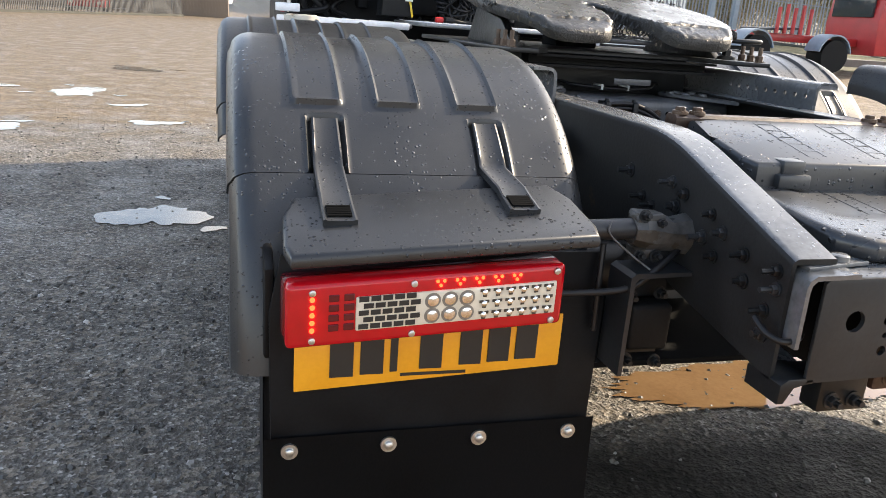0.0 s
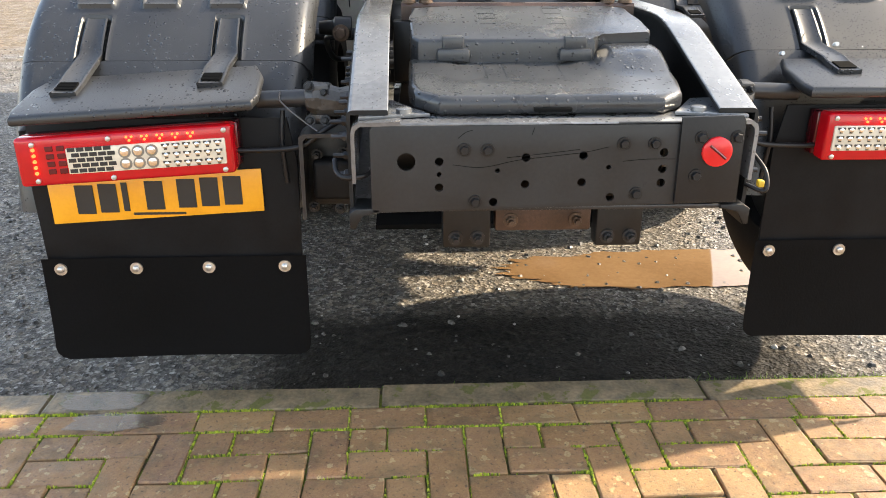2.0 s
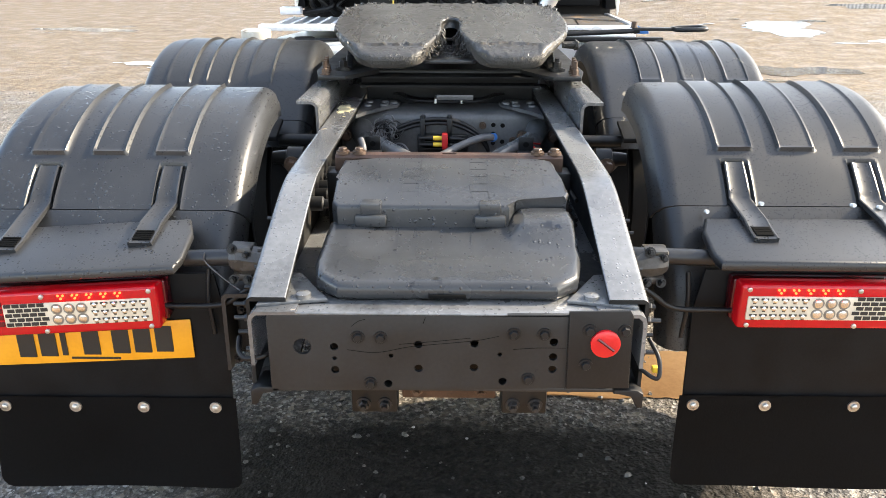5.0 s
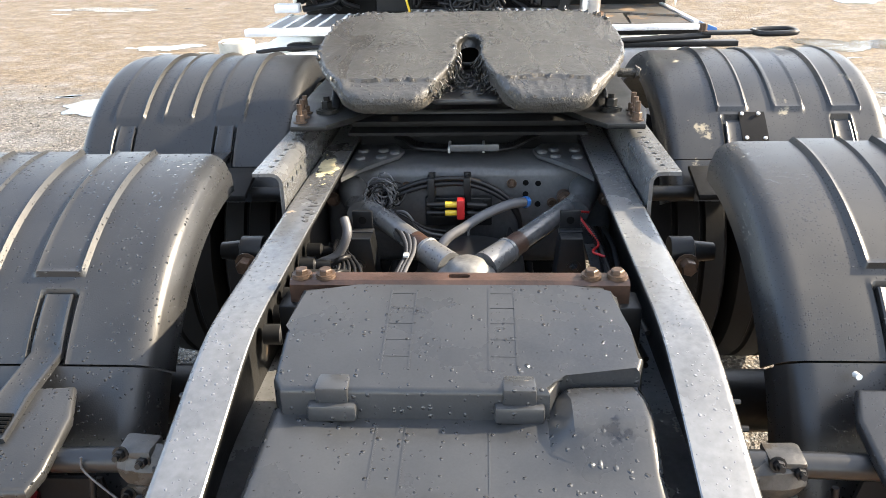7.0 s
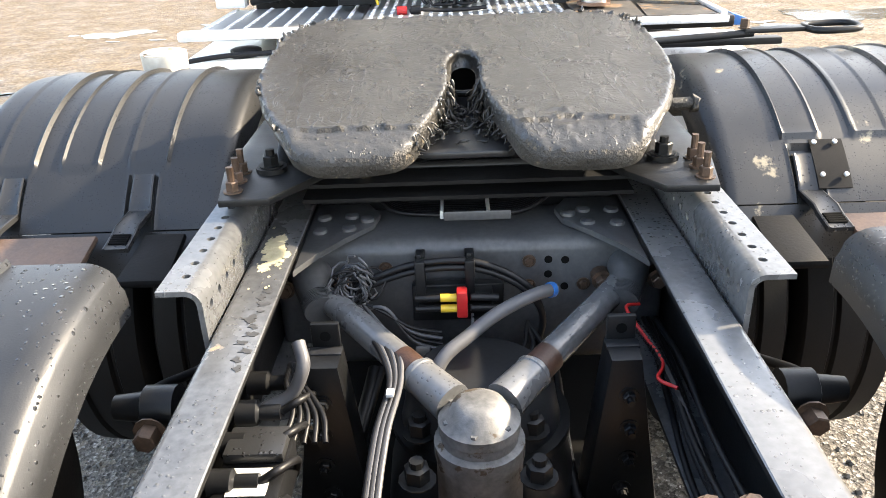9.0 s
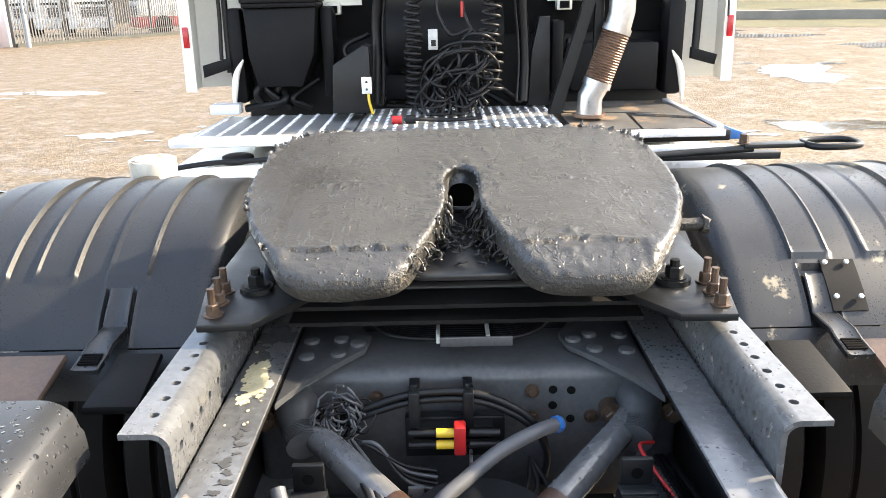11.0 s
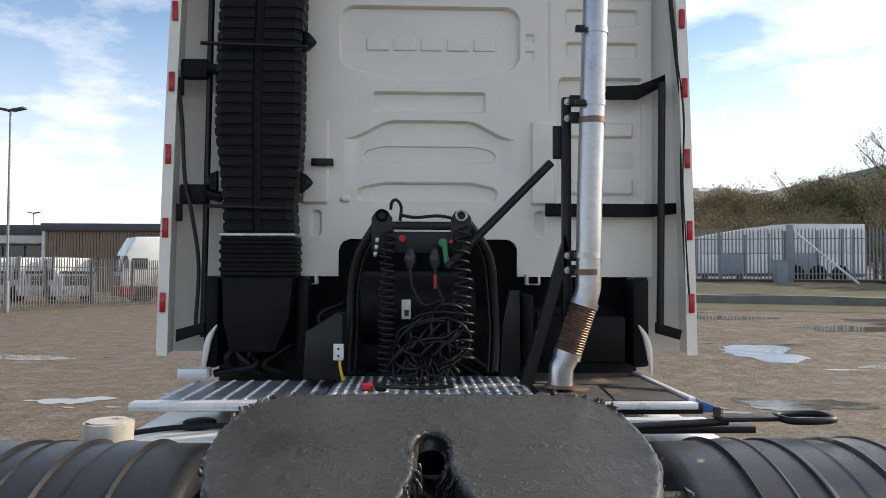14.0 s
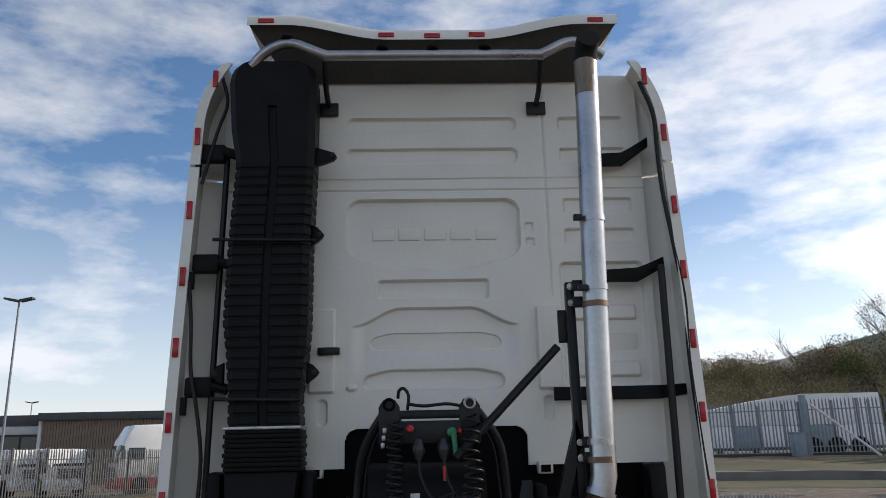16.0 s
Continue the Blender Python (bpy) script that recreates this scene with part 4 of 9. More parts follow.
smooth_ring = [(p.x, p.y) for p in curve_pts([(x, y, 0) for x, y in RING_5 + RING_5[:1]], 5)][:-1]


def edge_distance(px, py, ring):
    """Nearest point of a closed outline and whether each point lies inside it (arrays)."""
    best = np.full(px.shape, 9.0)
    bx, by, inside = px.copy(), py.copy(), np.zeros(px.shape, bool)
    for (xa, ya), (xb, yb) in zip(ring, ring[1:] + ring[:1]):
        ex, ey = xb - xa, yb - ya
        t = np.clip(((px - xa) * ex + (py - ya) * ey) / (ex * ex + ey * ey + 1e-12), 0, 1)
        qx, qy = xa + t * ex, ya + t * ey
        d = np.hypot(px - qx, py - qy)
        near = d < best
        best, bx, by = np.where(near, d, best), np.where(near, qx, bx), np.where(near, qy, by)
        if abs(ey) > 1e-12:
            inside ^= ((ya > py) != (yb > py)) & (px < xa + ex * (py - ya) / ey)
    return best, bx, by, inside


def torn_line(x):
    """Where the grease on the sloping lobes is scraped off."""
    return 1.440 + 0.014 * noise.noise((x * 7, 0, 4)) + 0.006 * noise.noise((x * 38, 0, 9)) + (0.010 if x > 0 else 0.0)


def grease_height(x, y, d):
    """Height of the greased plate over its tilted plane; d is the distance to its edge."""
    h = 0.0016 * noise.noise((x * 9, y * 9, 3)) + 0.0007 * noise.noise((x * 34, y * 34, 7))
    h -= 0.24 * max(0.0, 1.438 - y)
    r = 0.010 + 0.014 * sstep(1.50, 1.40, y)
    if d < r:
        h -= r - math.sqrt(max(0.0, r * r - (r - d) ** 2))
    side = sstep(0.085, 0.105, abs(x)) * (1 - sstep(0.315, 0.335, abs(x)))
    line = torn_line(x)
    below = side * sstep(line + 0.002, line - 0.004, y)
    h -= 0.0065 * below
    h += 0.0016 * below * (noise.noise((x * 50, y * 90, 1)) + 0.8 * noise.noise((x * 110, y * 160, 2)))
    if side > 0 and abs(y - line - 0.004) < 0.02:
        h += 0.0075 * side * math.exp(-((y - line - 0.004) / 0.0045) ** 2) * max(0.0, noise.noise((x * 55, 1, 1)) + 0.25)
    if x > 0.09 and y < 1.50:
        h += 0.006 * (1 - sstep(0.20, 0.24, x)) * sstep(1.36, 1.40, y) * max(0.0, noise.noise((x * 48, y * 48, 5)) + 0.1)
    smear = (1 - sstep(0.06, 0.12, abs(x))) * sstep(1.50, 1.62, y)
    h += 0.0040 * smear * abs(noise.noise((x * 42 + 3 * y, y * 26, 8)))
    for cx, cy, wx, wy in ((-0.23, 1.735, 0.10, 0.022), (0.25, 1.745, 0.09, 0.02), (-0.40, 1.50, 0.035, 0.015), (-0.40, 1.73, 0.03, 0.02), (0.05, 1.98, 0.03, 0.012), (-0.12, 2.05, 0.12, 0.012)):
        q = ((x - cx) / wx) ** 2 + ((y - cy) / wy) ** 2
        if q < 4:
            h += 0.0065 * math.exp(-q) * max(0.0, noise.noise((x * 75, y * 75, 6)) + 0.05)
    if d < 0.016:
        h += (0.016 if y > 1.9 or x < -0.38 or abs(x) < 0.16 else 0.007) * (1 - d / 0.016) * max(0.0, noise.noise((x * 46, y * 46, 11)) + 0.08)
    return h


STEP_5 = 0.0045
gx, gy = np.meshgrid(np.arange(-0.477, 0.478, STEP_5), np.arange(1.34, 2.118, STEP_5), indexing="ij")
gd, nxp, nyp, g_in = edge_distance(gx, gy, smooth_ring)
pad = np.zeros_like(g_in)
for i in (-1, 0, 1):
    for j in (-1, 0, 1):
        pad |= np.roll(np.roll(g_in, i, 0), j, 1)
snap = pad & ~g_in
gx, gy, gd = np.where(snap, nxp, gx), np.where(snap, nyp, gy), np.where(snap, 0.0, gd)
bm = B()
tops, lows, mids = {}, {}, {}
for i, j in zip(*np.nonzero(pad)):
    x, y, d = float(gx[i, j]), float(gy[i, j]), float(gd[i, j])
    tops[i, j] = bm.verts.new(wheel_plane(x, y, grease_height(x, y, d)))
faces = []
for i, j in tops:
    q = [(i, j), (i + 1, j), (i + 1, j + 1), (i, j + 1)]
    if all(c in tops for c in q) and any(g_in[c] for c in q):
        faces.append(bm.faces.new([tops[c] for c in q]))
bmesh.ops.remove_doubles(bm, verts=bm.verts[:], dist=0.0004)
skirt = [e for e in bm.edges if len(e.link_faces) == 1]
below = {}
for depth, out in ((0.012, 0.0025), (0.024, 0.001), (0.038, -0.008)):
    for e in skirt:
        for v in e.verts:
            if (v, depth) not in below:
                x, y = v.co.x, v.co.y
                w = 0.005 * noise.noise((x * 26, y * 26, depth * 60)) + out
                c = Vector((x, y - 1.73, 0)).normalized()
                low_z = wheel_plane(x, y, -depth - 0.24 * max(0.0, 1.438 - y) - 0.012 * sstep(1.50, 1.40, y))[2]
                below[v, depth] = bm.verts.new((x + c.x * w, y + c.y * w, low_z))
for e in skirt:
    a, b = e.verts
    for up, dn in ((None, 0.012), (0.012, 0.024), (0.024, 0.038)):
        ua, ub = (a, b) if up is None else (below[a, up], below[b, up])
        bm.faces.new((ua, ub, below[b, dn], below[a, dn]))
fifth = part("coupling_plate", bm, GREASE_TOP, truck, "fifth wheel plate smeared with grey grease", 60)
fifth.data.materials.append(GRIME)
fifth.data.materials.append(GREASE)
for f in fifth.data.polygons:
    if f.normal.z < 0.55 and abs(f.center.x) < 0.06 and f.center.y < 1.9:
        f.material_index = 2
    elif f.center.y < 1.66 and f.normal.z < 0.55:
        f.material_index = 1

# Plate below the throat with strings of grease.
bm = B()
prism(bm, [(-0.082, 1.452), (0.082, 1.452), (0.096, 1.462), (0.100, 1.48), (0.085, 1.62), (0.05, 1.82), (-0.05, 1.82), (-0.085, 1.62), (-0.100, 1.48), (-0.096, 1.462)], "z", 1.236, 1.250, 0.003)
for v in bm.verts:
    v.co.z += 0.04 * (v.co.y - 1.452)
part("throat_ramp", bm, CHASSIS, fifth, "dark steel plate below the throat")
rnd5 = random.Random(55)
bm = B()
for k in range(80):
    t = rnd5.random() ** 0.8
    y = 1.49 + 0.20 * t
    half_w = 0.085 - 0.05 * t
    x = rnd5.choice((-1, 1)) * half_w * rnd5.uniform(0.35, 1.0) if k % 3 else rnd5.uniform(-half_w, half_w)
    z = 1.252 + 0.04 * (y - 1.452) + rnd5.uniform(0, 0.012 + 0.03 * abs(x) / 0.09)
    p, pts = Vector((x, y, z)), []
    d = Vector((rnd5.gauss(0, 0.6) - (0.6 if x > 0 else -0.6), rnd5.gauss(-0.8, 0.5), rnd5.gauss(-0.2, 0.3))).normalized()
    for _ in range(7):
        pts.append(p.copy())
        p += d * 0.0055
        d = (d + 0.6 * Vector((rnd5.gauss(0, 1), rnd5.gauss(0, 1), rnd5.gauss(0, 0.5)))).normalized()
        p.z = max(p.z, 1.251 + 0.04 * (p.y - 1.452))
    w = rnd5.uniform(0.0009, 0.0026)
    tube(bm, pts, [w * (0.5 + rnd5.random()) for _ in pts], 5)
for v in bm.verts:
    v.co += 0.003 * Vector(noise.noise_vector(v.co * 90))
for k in range(150):
    s = rnd5.choice((-1, 1))
    y = 1.41 + 0.30 * rnd5.random()
    x = s * (0.036 + 0.072 * sstep(1.66, 1.40, y) + rnd5.uniform(-0.010, 0.004))
    p = Vector(wheel_plane(x, y, rnd5.uniform(-0.045, -0.006)))
    d = Vector((-0.45 * s, rnd5.gauss(-0.15, 0.3), -1.0)).normalized()
    pts = []
    for _ in range(6):
        pts.append(p.copy())
        p += d * rnd5.uniform(0.004, 0.011)
        d = (d + 0.45 * Vector((rnd5.gauss(0, 1), rnd5.gauss(0, 1), rnd5.gauss(-0.3, 0.5)))).normalized()
        p.z = max(p.z, 1.252 + 0.04 * (p.y - 1.452))
    w = rnd5.uniform(0.002, 0.0062)
    tube(bm, pts, [w * rnd5.uniform(0.5, 1.2) * (1 - 0.12 * j) for j in range(6)], 6)
tagged(part("grease", bm, GREASE, fifth, "black strings of grease in the throat", 80), kind="stuff")
for s in (-1, 1):
    bm = B()
    prism(bm, [(1.52, 1.205), (2.05, 1.205), (1.95, 1.33), (1.66, 1.29)], "x", s * 0.37, s * 0.40, 0.006)
    part("pedestal", bm, GREASE, fifth)
bm = B()
tube(bm, [(0.43, 1.60, 1.292), (0.475, 1.60, 1.29), (0.478, 1.60, 1.29), (0.492, 1.60, 1.288)], [0.012, 0.012, 0.019, 0.015], 10)
for v in bm.verts:
    v.co += 0.007 * Vector(noise.noise_vector(v.co * 60))
part("pivot_pin", bm, GRIME, fifth, "greasy cast pivot pin")

# Clots squeezed out along the rim.
bm = B()
for k in range(1500):
    t = rnd5.randrange(len(smooth_ring))
    x, y = smooth_ring[t]
    back = y > 1.97
    if not back and not (x < -0.37) and rnd5.random() < 0.72:
        continue
    if noise.noise((x * 13, y * 13, 2)) < (-0.12 if back else 0.02) or y < 1.50 and abs(x) > 0.1 and rnd5.random() < 0.8:
        continue
    r = 0.0012 + 0.0058 * rnd5.random() ** 2 if back or x < -0.37 else rnd5.uniform(0.0008, 0.0026)
    lift = rnd5.uniform(-0.014, 0.004) if back else rnd5.uniform(-0.022, 0.001)
    m = Matrix.Translation(wheel_plane(x * rnd5.uniform(0.99, 1.008), y + rnd5.gauss(0, 0.003), lift - 0.24 * max(0.0, 1.438 - y))) @ Euler((rnd5.uniform(0, 3), rnd5.uniform(0, 3), rnd5.uniform(0, 3))).to_matrix().to_4x4() @ Matrix.Diagonal((rnd5.uniform(1.0, 2.6), rnd5.uniform(0.7, 1.6), 0.7, 1))
    bmesh.ops.create_icosphere(bm, subdivisions=1, radius=r, matrix=m)
for v in bm.verts:
    v.co += 0.0045 * Vector(noise.noise_vector(v.co * 95))
tagged(part("grease", bm, GREASE_TOP, fifth, "lumps of squeezed-out grease", 80), kind="stuff")

# Void-black block: the dark inside the keyhole is put into its colour.
bm = B()
box(bm, -0.09, 0.09, 1.895, 2.05, 1.19, 1.325, 0.02)
part("jaw_block", bm, BLACK, fifth)
bm = B()
tube(bm, [(0.034 * math.cos(a), 1.77 - 0.03 * math.sin(a), 1.295) for a in np.linspace(0, math.pi, 12)], 0.006, 8)
part("jaw_bar", bm, STEEL_DARK, fifth)

# Bogie cross member with gussets, V-stay and its ball joint.
bm = B()
box(bm, -0.415, 0.415, 1.44, 1.74, 0.76, 1.062, 0.03, 3)
cross = part("bogie_cross_member", bm, CHASSIS_SUNLIT, truck, "dark steel cross member with bolted gussets")
for s in (-1, 1):
    bm = B()
    prism(bm, [(s * 0.335, 1.29), (s * 0.30, 1.37), (s * 0.25, 1.44), (s * 0.20, 1.50), (s * 0.19, 1.56), (s * 0.22, 1.62), (s * 0.335, 1.62)], "z", 1.066, 1.078, 0.002)
    part("gusset", bm, CHASSIS_SUNLIT, cross)
    for gx, gy in ((0.31, 1.47), (0.25, 1.48), (0.31, 1.54), (0.25, 1.545), (0.215, 1.525)):
        bm = B()
        tube(bm, [(s * gx, gy, 1.078), (s * gx, gy, 1.084), (s * gx, gy, 1.086)], [0.016, 0.015, 0.011], 14)
        part("rivet", bm, CHASSIS_SUNLIT, cross)
bm = B()
tube(bm, [(0.005, 1.05, z) for z in (0.74, 0.83, 0.845, 0.85, 0.872, 0.876, 0.892, 0.896, 0.915, 0.925, 0.943, 0.952)], [0.075, 0.075, 0.078, 0.078, 0.078, 0.066, 0.064, 0.070, 0.070, 0.055, 0.045, 0.028], 36)
vstay = part("ball_joint", bm, CAST, truck, "worn grey ball joint housing of the axle stay")
for k in range(6):
    bm = B()
    a = radians(60 * k + 20)
    bolt(bm, (0.005 + 0.058 * math.cos(a), 1.05 + 0.058 * math.sin(a), 0.915), (0, 0, 1), 0.007, 0.008, 0, False)
    part("bolt", bm, CHASSIS_TOP, vstay)
for s in (-1, 1):
    a, b = Vector((s * 0.045 + 0.005, 1.095, 0.912)), Vector((s * 0.318, 1.41, 0.975))
    bm = B()
    tube(bm, [a, a.lerp(b, 0.20), a.lerp(b, 0.205), a.lerp(b, 0.22), a.lerp(b, 0.225), a.lerp(b, 0.9), b], [0.038, 0.034, 0.036, 0.036, 0.029, 0.027, 0.030], 20)
    part("stay_arm", bm, CHASSIS_TOP, vstay)
    bm = B()
    tube(bm, [a.lerp(b, 0.24), a.lerp(b, 0.34)], 0.0297, 20)
    part("rust_band", bm, RUST, vstay)
    bm = B()
    tube(bm, [(s * 0.312, 1.36, 0.965), (s * 0.318, 1.385, 0.972), (s * 0.326, 1.41, 0.985), (s * 0.330, 1.43, 0.995), (s * 0.330, 1.452, 0.998)], [0.030, 0.033, 0.040, 0.044, 0.040], 20)
    part("stay_eye", bm, CHASSIS_SUNLIT, vstay, "forged grey eye of the stay", 50)
    bm = B()
    for k in range(9):
        c = Vector((s * 0.302, 1.345, 0.9615)).lerp(Vector((s * 0.314, 1.375, 0.969)), k / 8)
        tube(bm, [c, c + Vector((s * 0.0008, 0.002, 0.0005))], 0.0335, 20)
    part("stay_thread", bm, CHASSIS_SUNLIT, vstay)
    for dx in (-0.056, 0.058):
        bm = B()
        tube(bm, [(s * 0.330 + dx, 1.44, 0.975), (s * 0.330 + dx, 1.415, 0.975)], 0.021, 12)
        bolt(bm, (s * 0.330 + dx, 1.415, 0.975), (0, -1, 0), 0.015, 0.022)
        part("bolt", bm, RUST_BOLT, vstay)
    for k in (0, 1):
        bm = B()
        bolt(bm, (s * 0.10, 0.98 + 0.12 * k, 0.845), (0, 0, 1), 0.022, 0.03, 0.012)
        part("bolt", bm, STEEL_DARK, vstay)

# Rusty cross bar.
bm = B()
prism(bm, [(0.615, 1.06), (0.615, 1.096), (0.622, 1.103), (0.655, 1.103), (0.662, 1.096), (0.662, 1.06)], "x", -0.312, 0.312)
holes = B()
box(holes, -0.02, 0.022, 0.632, 0.648, 1.0, 1.2, 0.007)
bar = part("cross_bar", cut(bm, holes), RUST, truck, "rusty steel cross bar with scraped paint")
for x in (-0.292, -0.247, 0.244, 0.291):
    bm = B()
    tube(bm, [(x, 0.636, 1.103), (x, 0.636, 1.108)], 0.019, 18)
    bolt(bm, (x, 0.636, 1.108), (0, 0, 1), 0.0125, 0.012)
    part("bolt", bm, RUST_BOLT, bar)
for s in (-1, 1):
    bm = B()
    box(bm, s * 0.28 - 0.055, s * 0.28 + 0.055, 0.60, 0.67, 0.90, 1.059, 0.006)
    part("bar_bracket", bm, STEEL_DARK, bar)

# Battery box with its two-level lid.
bm = B()
box(bm, -0.265, 0.265, 0.10, 0.60, 0.70, 0.935, 0.02)
bbox = part("battery_box", bm, PLASTIC_DARK, truck, "grey plastic battery box with a wet ribbed lid")
bm = B()
prism(bm, [(-0.235, 0.055), (0.235, 0.055), (0.285, 0.10), (0.305, 0.19), (0.305, 0.36), (0.295, 0.40), (-0.295, 0.38), (-0.298, 0.16), (-0.285, 0.10)], "z", 0.926, 0.965, 0.016, 4)
bmesh.ops.triangulate(bm, faces=[f for f in bm.faces if len(f.verts) > 4])
for _ in range(4):
    bmesh.ops.subdivide_edges(bm, edges=[e for e in bm.edges if e.calc_length() > 0.05], cuts=1)
    bmesh.ops.triangulate(bm, faces=[f for f in bm.faces if len(f.verts) > 4])
for v in bm.verts:
    if v.co.z > 0.94:
        v.co.z += 0.10 * (v.co.y - 0.055) + 0.032 * sstep(0.155, 0.185, v.co.x) * sstep(0.20, 0.33, v.co.y) - 0.006 * sstep(0.17, 0.20, v.co.y) * sstep(0.16, 0.13, abs(v.co.x + 0.05))
part("lower_lid", bm, LID, bbox, "", 30)
bm = B()
box(bm, -0.04, 0.04, 0.048, 0.06, 0.935, 0.943, 0.002)
part("lid_slot", bm, BLACK, bbox)
bm = B()
prism(bm, [(-0.272, 0.355), (0.15, 0.355), (0.17, 0.40), (0.295, 0.40), (0.305, 0.43), (0.285, 0.50), (0.285, 0.59), (0.265, 0.59), (0.265, 0.615), (0.105, 0.622), (0.10, 0.638), (-0.13, 0.632), (-0.14, 0.615),
           (-0.285, 0.605), (-0.285, 0.50), (-0.292, 0.49), (-0.288, 0.38)], "z", 0.968, 1.0, 0.009, 3)
for v in bm.verts:
    if v.co.z > 0.98:
        v.co.z += 0.042 + 0.21 * (v.co.y - 0.355)
part("upper_lid", bm, LID, bbox)
for x in (-0.19, 0.103):
    bm = B()
    box(bm, x - 0.039, x + 0.039, 0.338, 0.372, 0.992, 1.022, 0.006)
    box(bm, x - 0.026, x + 0.026, 0.348, 0.40, 1.018, 1.049, 0.004)
    part("lid_catch", bm, LID, bbox)
for x in (-0.12, -0.075, 0.055, 0.10):
    bm = B()
    prism(bm, [(0.40, 1.03), (0.60, 1.06), (0.60, 1.0943), (0.40, 1.0523)], 'x', x, x + 0.003)
    part("lid_rib", bm, LID, bbox)
    bm = B()
    prism(bm, [(0.18, 0.96), (0.34, 0.97), (0.34, 0.9884), (0.18, 0.9724)], 'x', x, x + 0.003)
    part("lid_rib", bm, LID, bbox)
for x in (-0.12, 0.055):
    for y in (0.43, 0.47, 0.51, 0.55, 0.59):
        bm = B()
        z = 1.0515 + 0.21 * (y - 0.40)
        prism(bm, [(y, z - 0.004), (y + 0.003, z - 0.0035), (y + 0.003, z + 0.0014), (y, z + 0.0008)], "x", x + 0.003, x + 0.045)
        part("lid_rib", bm, LID, bbox)

# Clamps, brackets and studs beside the tail.
STUDS = ((0.055, 0.885), (0.06, 0.915), (0.075, 0.84), (0.07, 0.80), (0.14, 0.87), (0.15, 0.915), (0.22, 0.935), (0.235, 0.885), (0.26, 0.96), (0.28, 0.91),
         (0.36, 0.975), (0.385, 0.945), (0.41, 0.99), (0.475, 0.925), (0.52, 0.935), (0.585, 0.98))
for s in (-1, 1):
    hub = Vector((s * 0.513, 0.345, 0.898))
    bm = B()
    tube(bm, [hub + Vector((s * 0.030, 0, 0.008)), hub + Vector((s * 0.012, 0, 0.008)), hub + Vector((-s * 0.010, 0, 0.006)), hub + Vector((-s * 0.050, 0, 0.0)), hub + Vector((-s * 0.088, 0, 0.0))], [0.026, 0.037, 0.040, 0.034, 0.042], 9)
    box(bm, hub.x - 0.030, hub.x + 0.030, 0.318, 0.372, 0.925, 0.944, 0.008, 2)
    box(bm, hub.x - 0.026, hub.x + 0.026, 0.320, 0.370, 0.852, 0.874, 0.008, 2)
    for v in bm.verts:
        v.co += 0.004 * Vector(noise.noise_vector(v.co * 45))
    clamp = part("tube_clamp", bm, CAST_DARK, truck, "dark cast clamp of the carrier tube", 30)
    for dx, dz, dy in ((-0.018, 0.944, -1), (0.016, 0.93, -1), (-0.02, 0.863, -1), (0.016, 0.863, -1)):
        bm = B()
        bolt(bm, (hub.x + dx, 0.32, dz - 0.004), (0, dy, 0.25), 0.009, 0.012, 0.010)
        part("bolt", bm, STEEL_DARK, clamp)
    for k, (y, z) in enumerate(STUDS):
        rnd = random.Random(60 + k + s)
        bm = B()
        bolt(bm, (s * 0.425, y, z), (s, 0, 0), rnd.uniform(0.008, 0.0115), 0.012, rnd.choice((0.008, 0.014, 0.022)))
        part("bolt", bm, (CHASSIS, STEEL_DARK, STEEL_DARK)[k % 3], truck)
    bm = B()
    prism(bm, [(s * 0.416, 0.80), (s * 0.416, 0.905), (s * 0.412, 0.918), (s * 0.400, 0.926), (s * 0.315, 0.928), (s * 0.315, 0.920), (s * 0.398, 0.918), (s * 0.406, 0.910), (s * 0.408, 0.90), (s * 0.408, 0.80)], "y", -0.002, 0.13)
    part("inner_channel", bm, CHASSIS_TOP, truck, "grey folded end of the inner channel")
bm = B()
prism(bm, [(-0.561, 0.62), (-0.552, 0.62), (-0.550, 0.815), (-0.543, 0.824), (-0.43, 0.828), (-0.43, 0.836), (-0.55, 0.834), (-0.560, 0.826)], "y", 0.285, 0.375)
bracket = part("cable_bracket", bm, CHASSIS, truck, "black folded steel bracket beside the frame")
bm = B()
box(bm, -0.551, -0.43, 0.368, 0.376, 0.63, 0.826, 0.002)
part("back_plate", bm, STEEL_DARK, bracket)
bm = B()
box(bm, -0.535, -0.44, 0.31, 0.367, 0.66, 0.76, 0.012, 3)
part("valve_block", bm, DULL_BLACK, bracket, "black valve block")
for x, z in ((-0.525, 0.77), (-0.46, 0.775), (-0.535, 0.645), (-0.47, 0.64)):
    bm = B()
    bolt(bm, (x, 0.31 if z < 0.7 else 0.34, z), (0, -1, 0), 0.010, 0.014, 0.010)
    part("bolt", bm, STEEL_DARK, bracket)
for x0, x1, z0, z1 in ((-0.225, -0.115, 0.605, 0.74), (-0.105, 0.115, 0.645, 0.74), (0.128, 0.235, 0.605, 0.74)):
    bm = B()
    box(bm, x0, x1, 0.12, 0.17, z0, z1, 0.006)
    part("under_bracket", bm, STEEL_DARK if abs(x0) > 0.11 else RUST, truck)

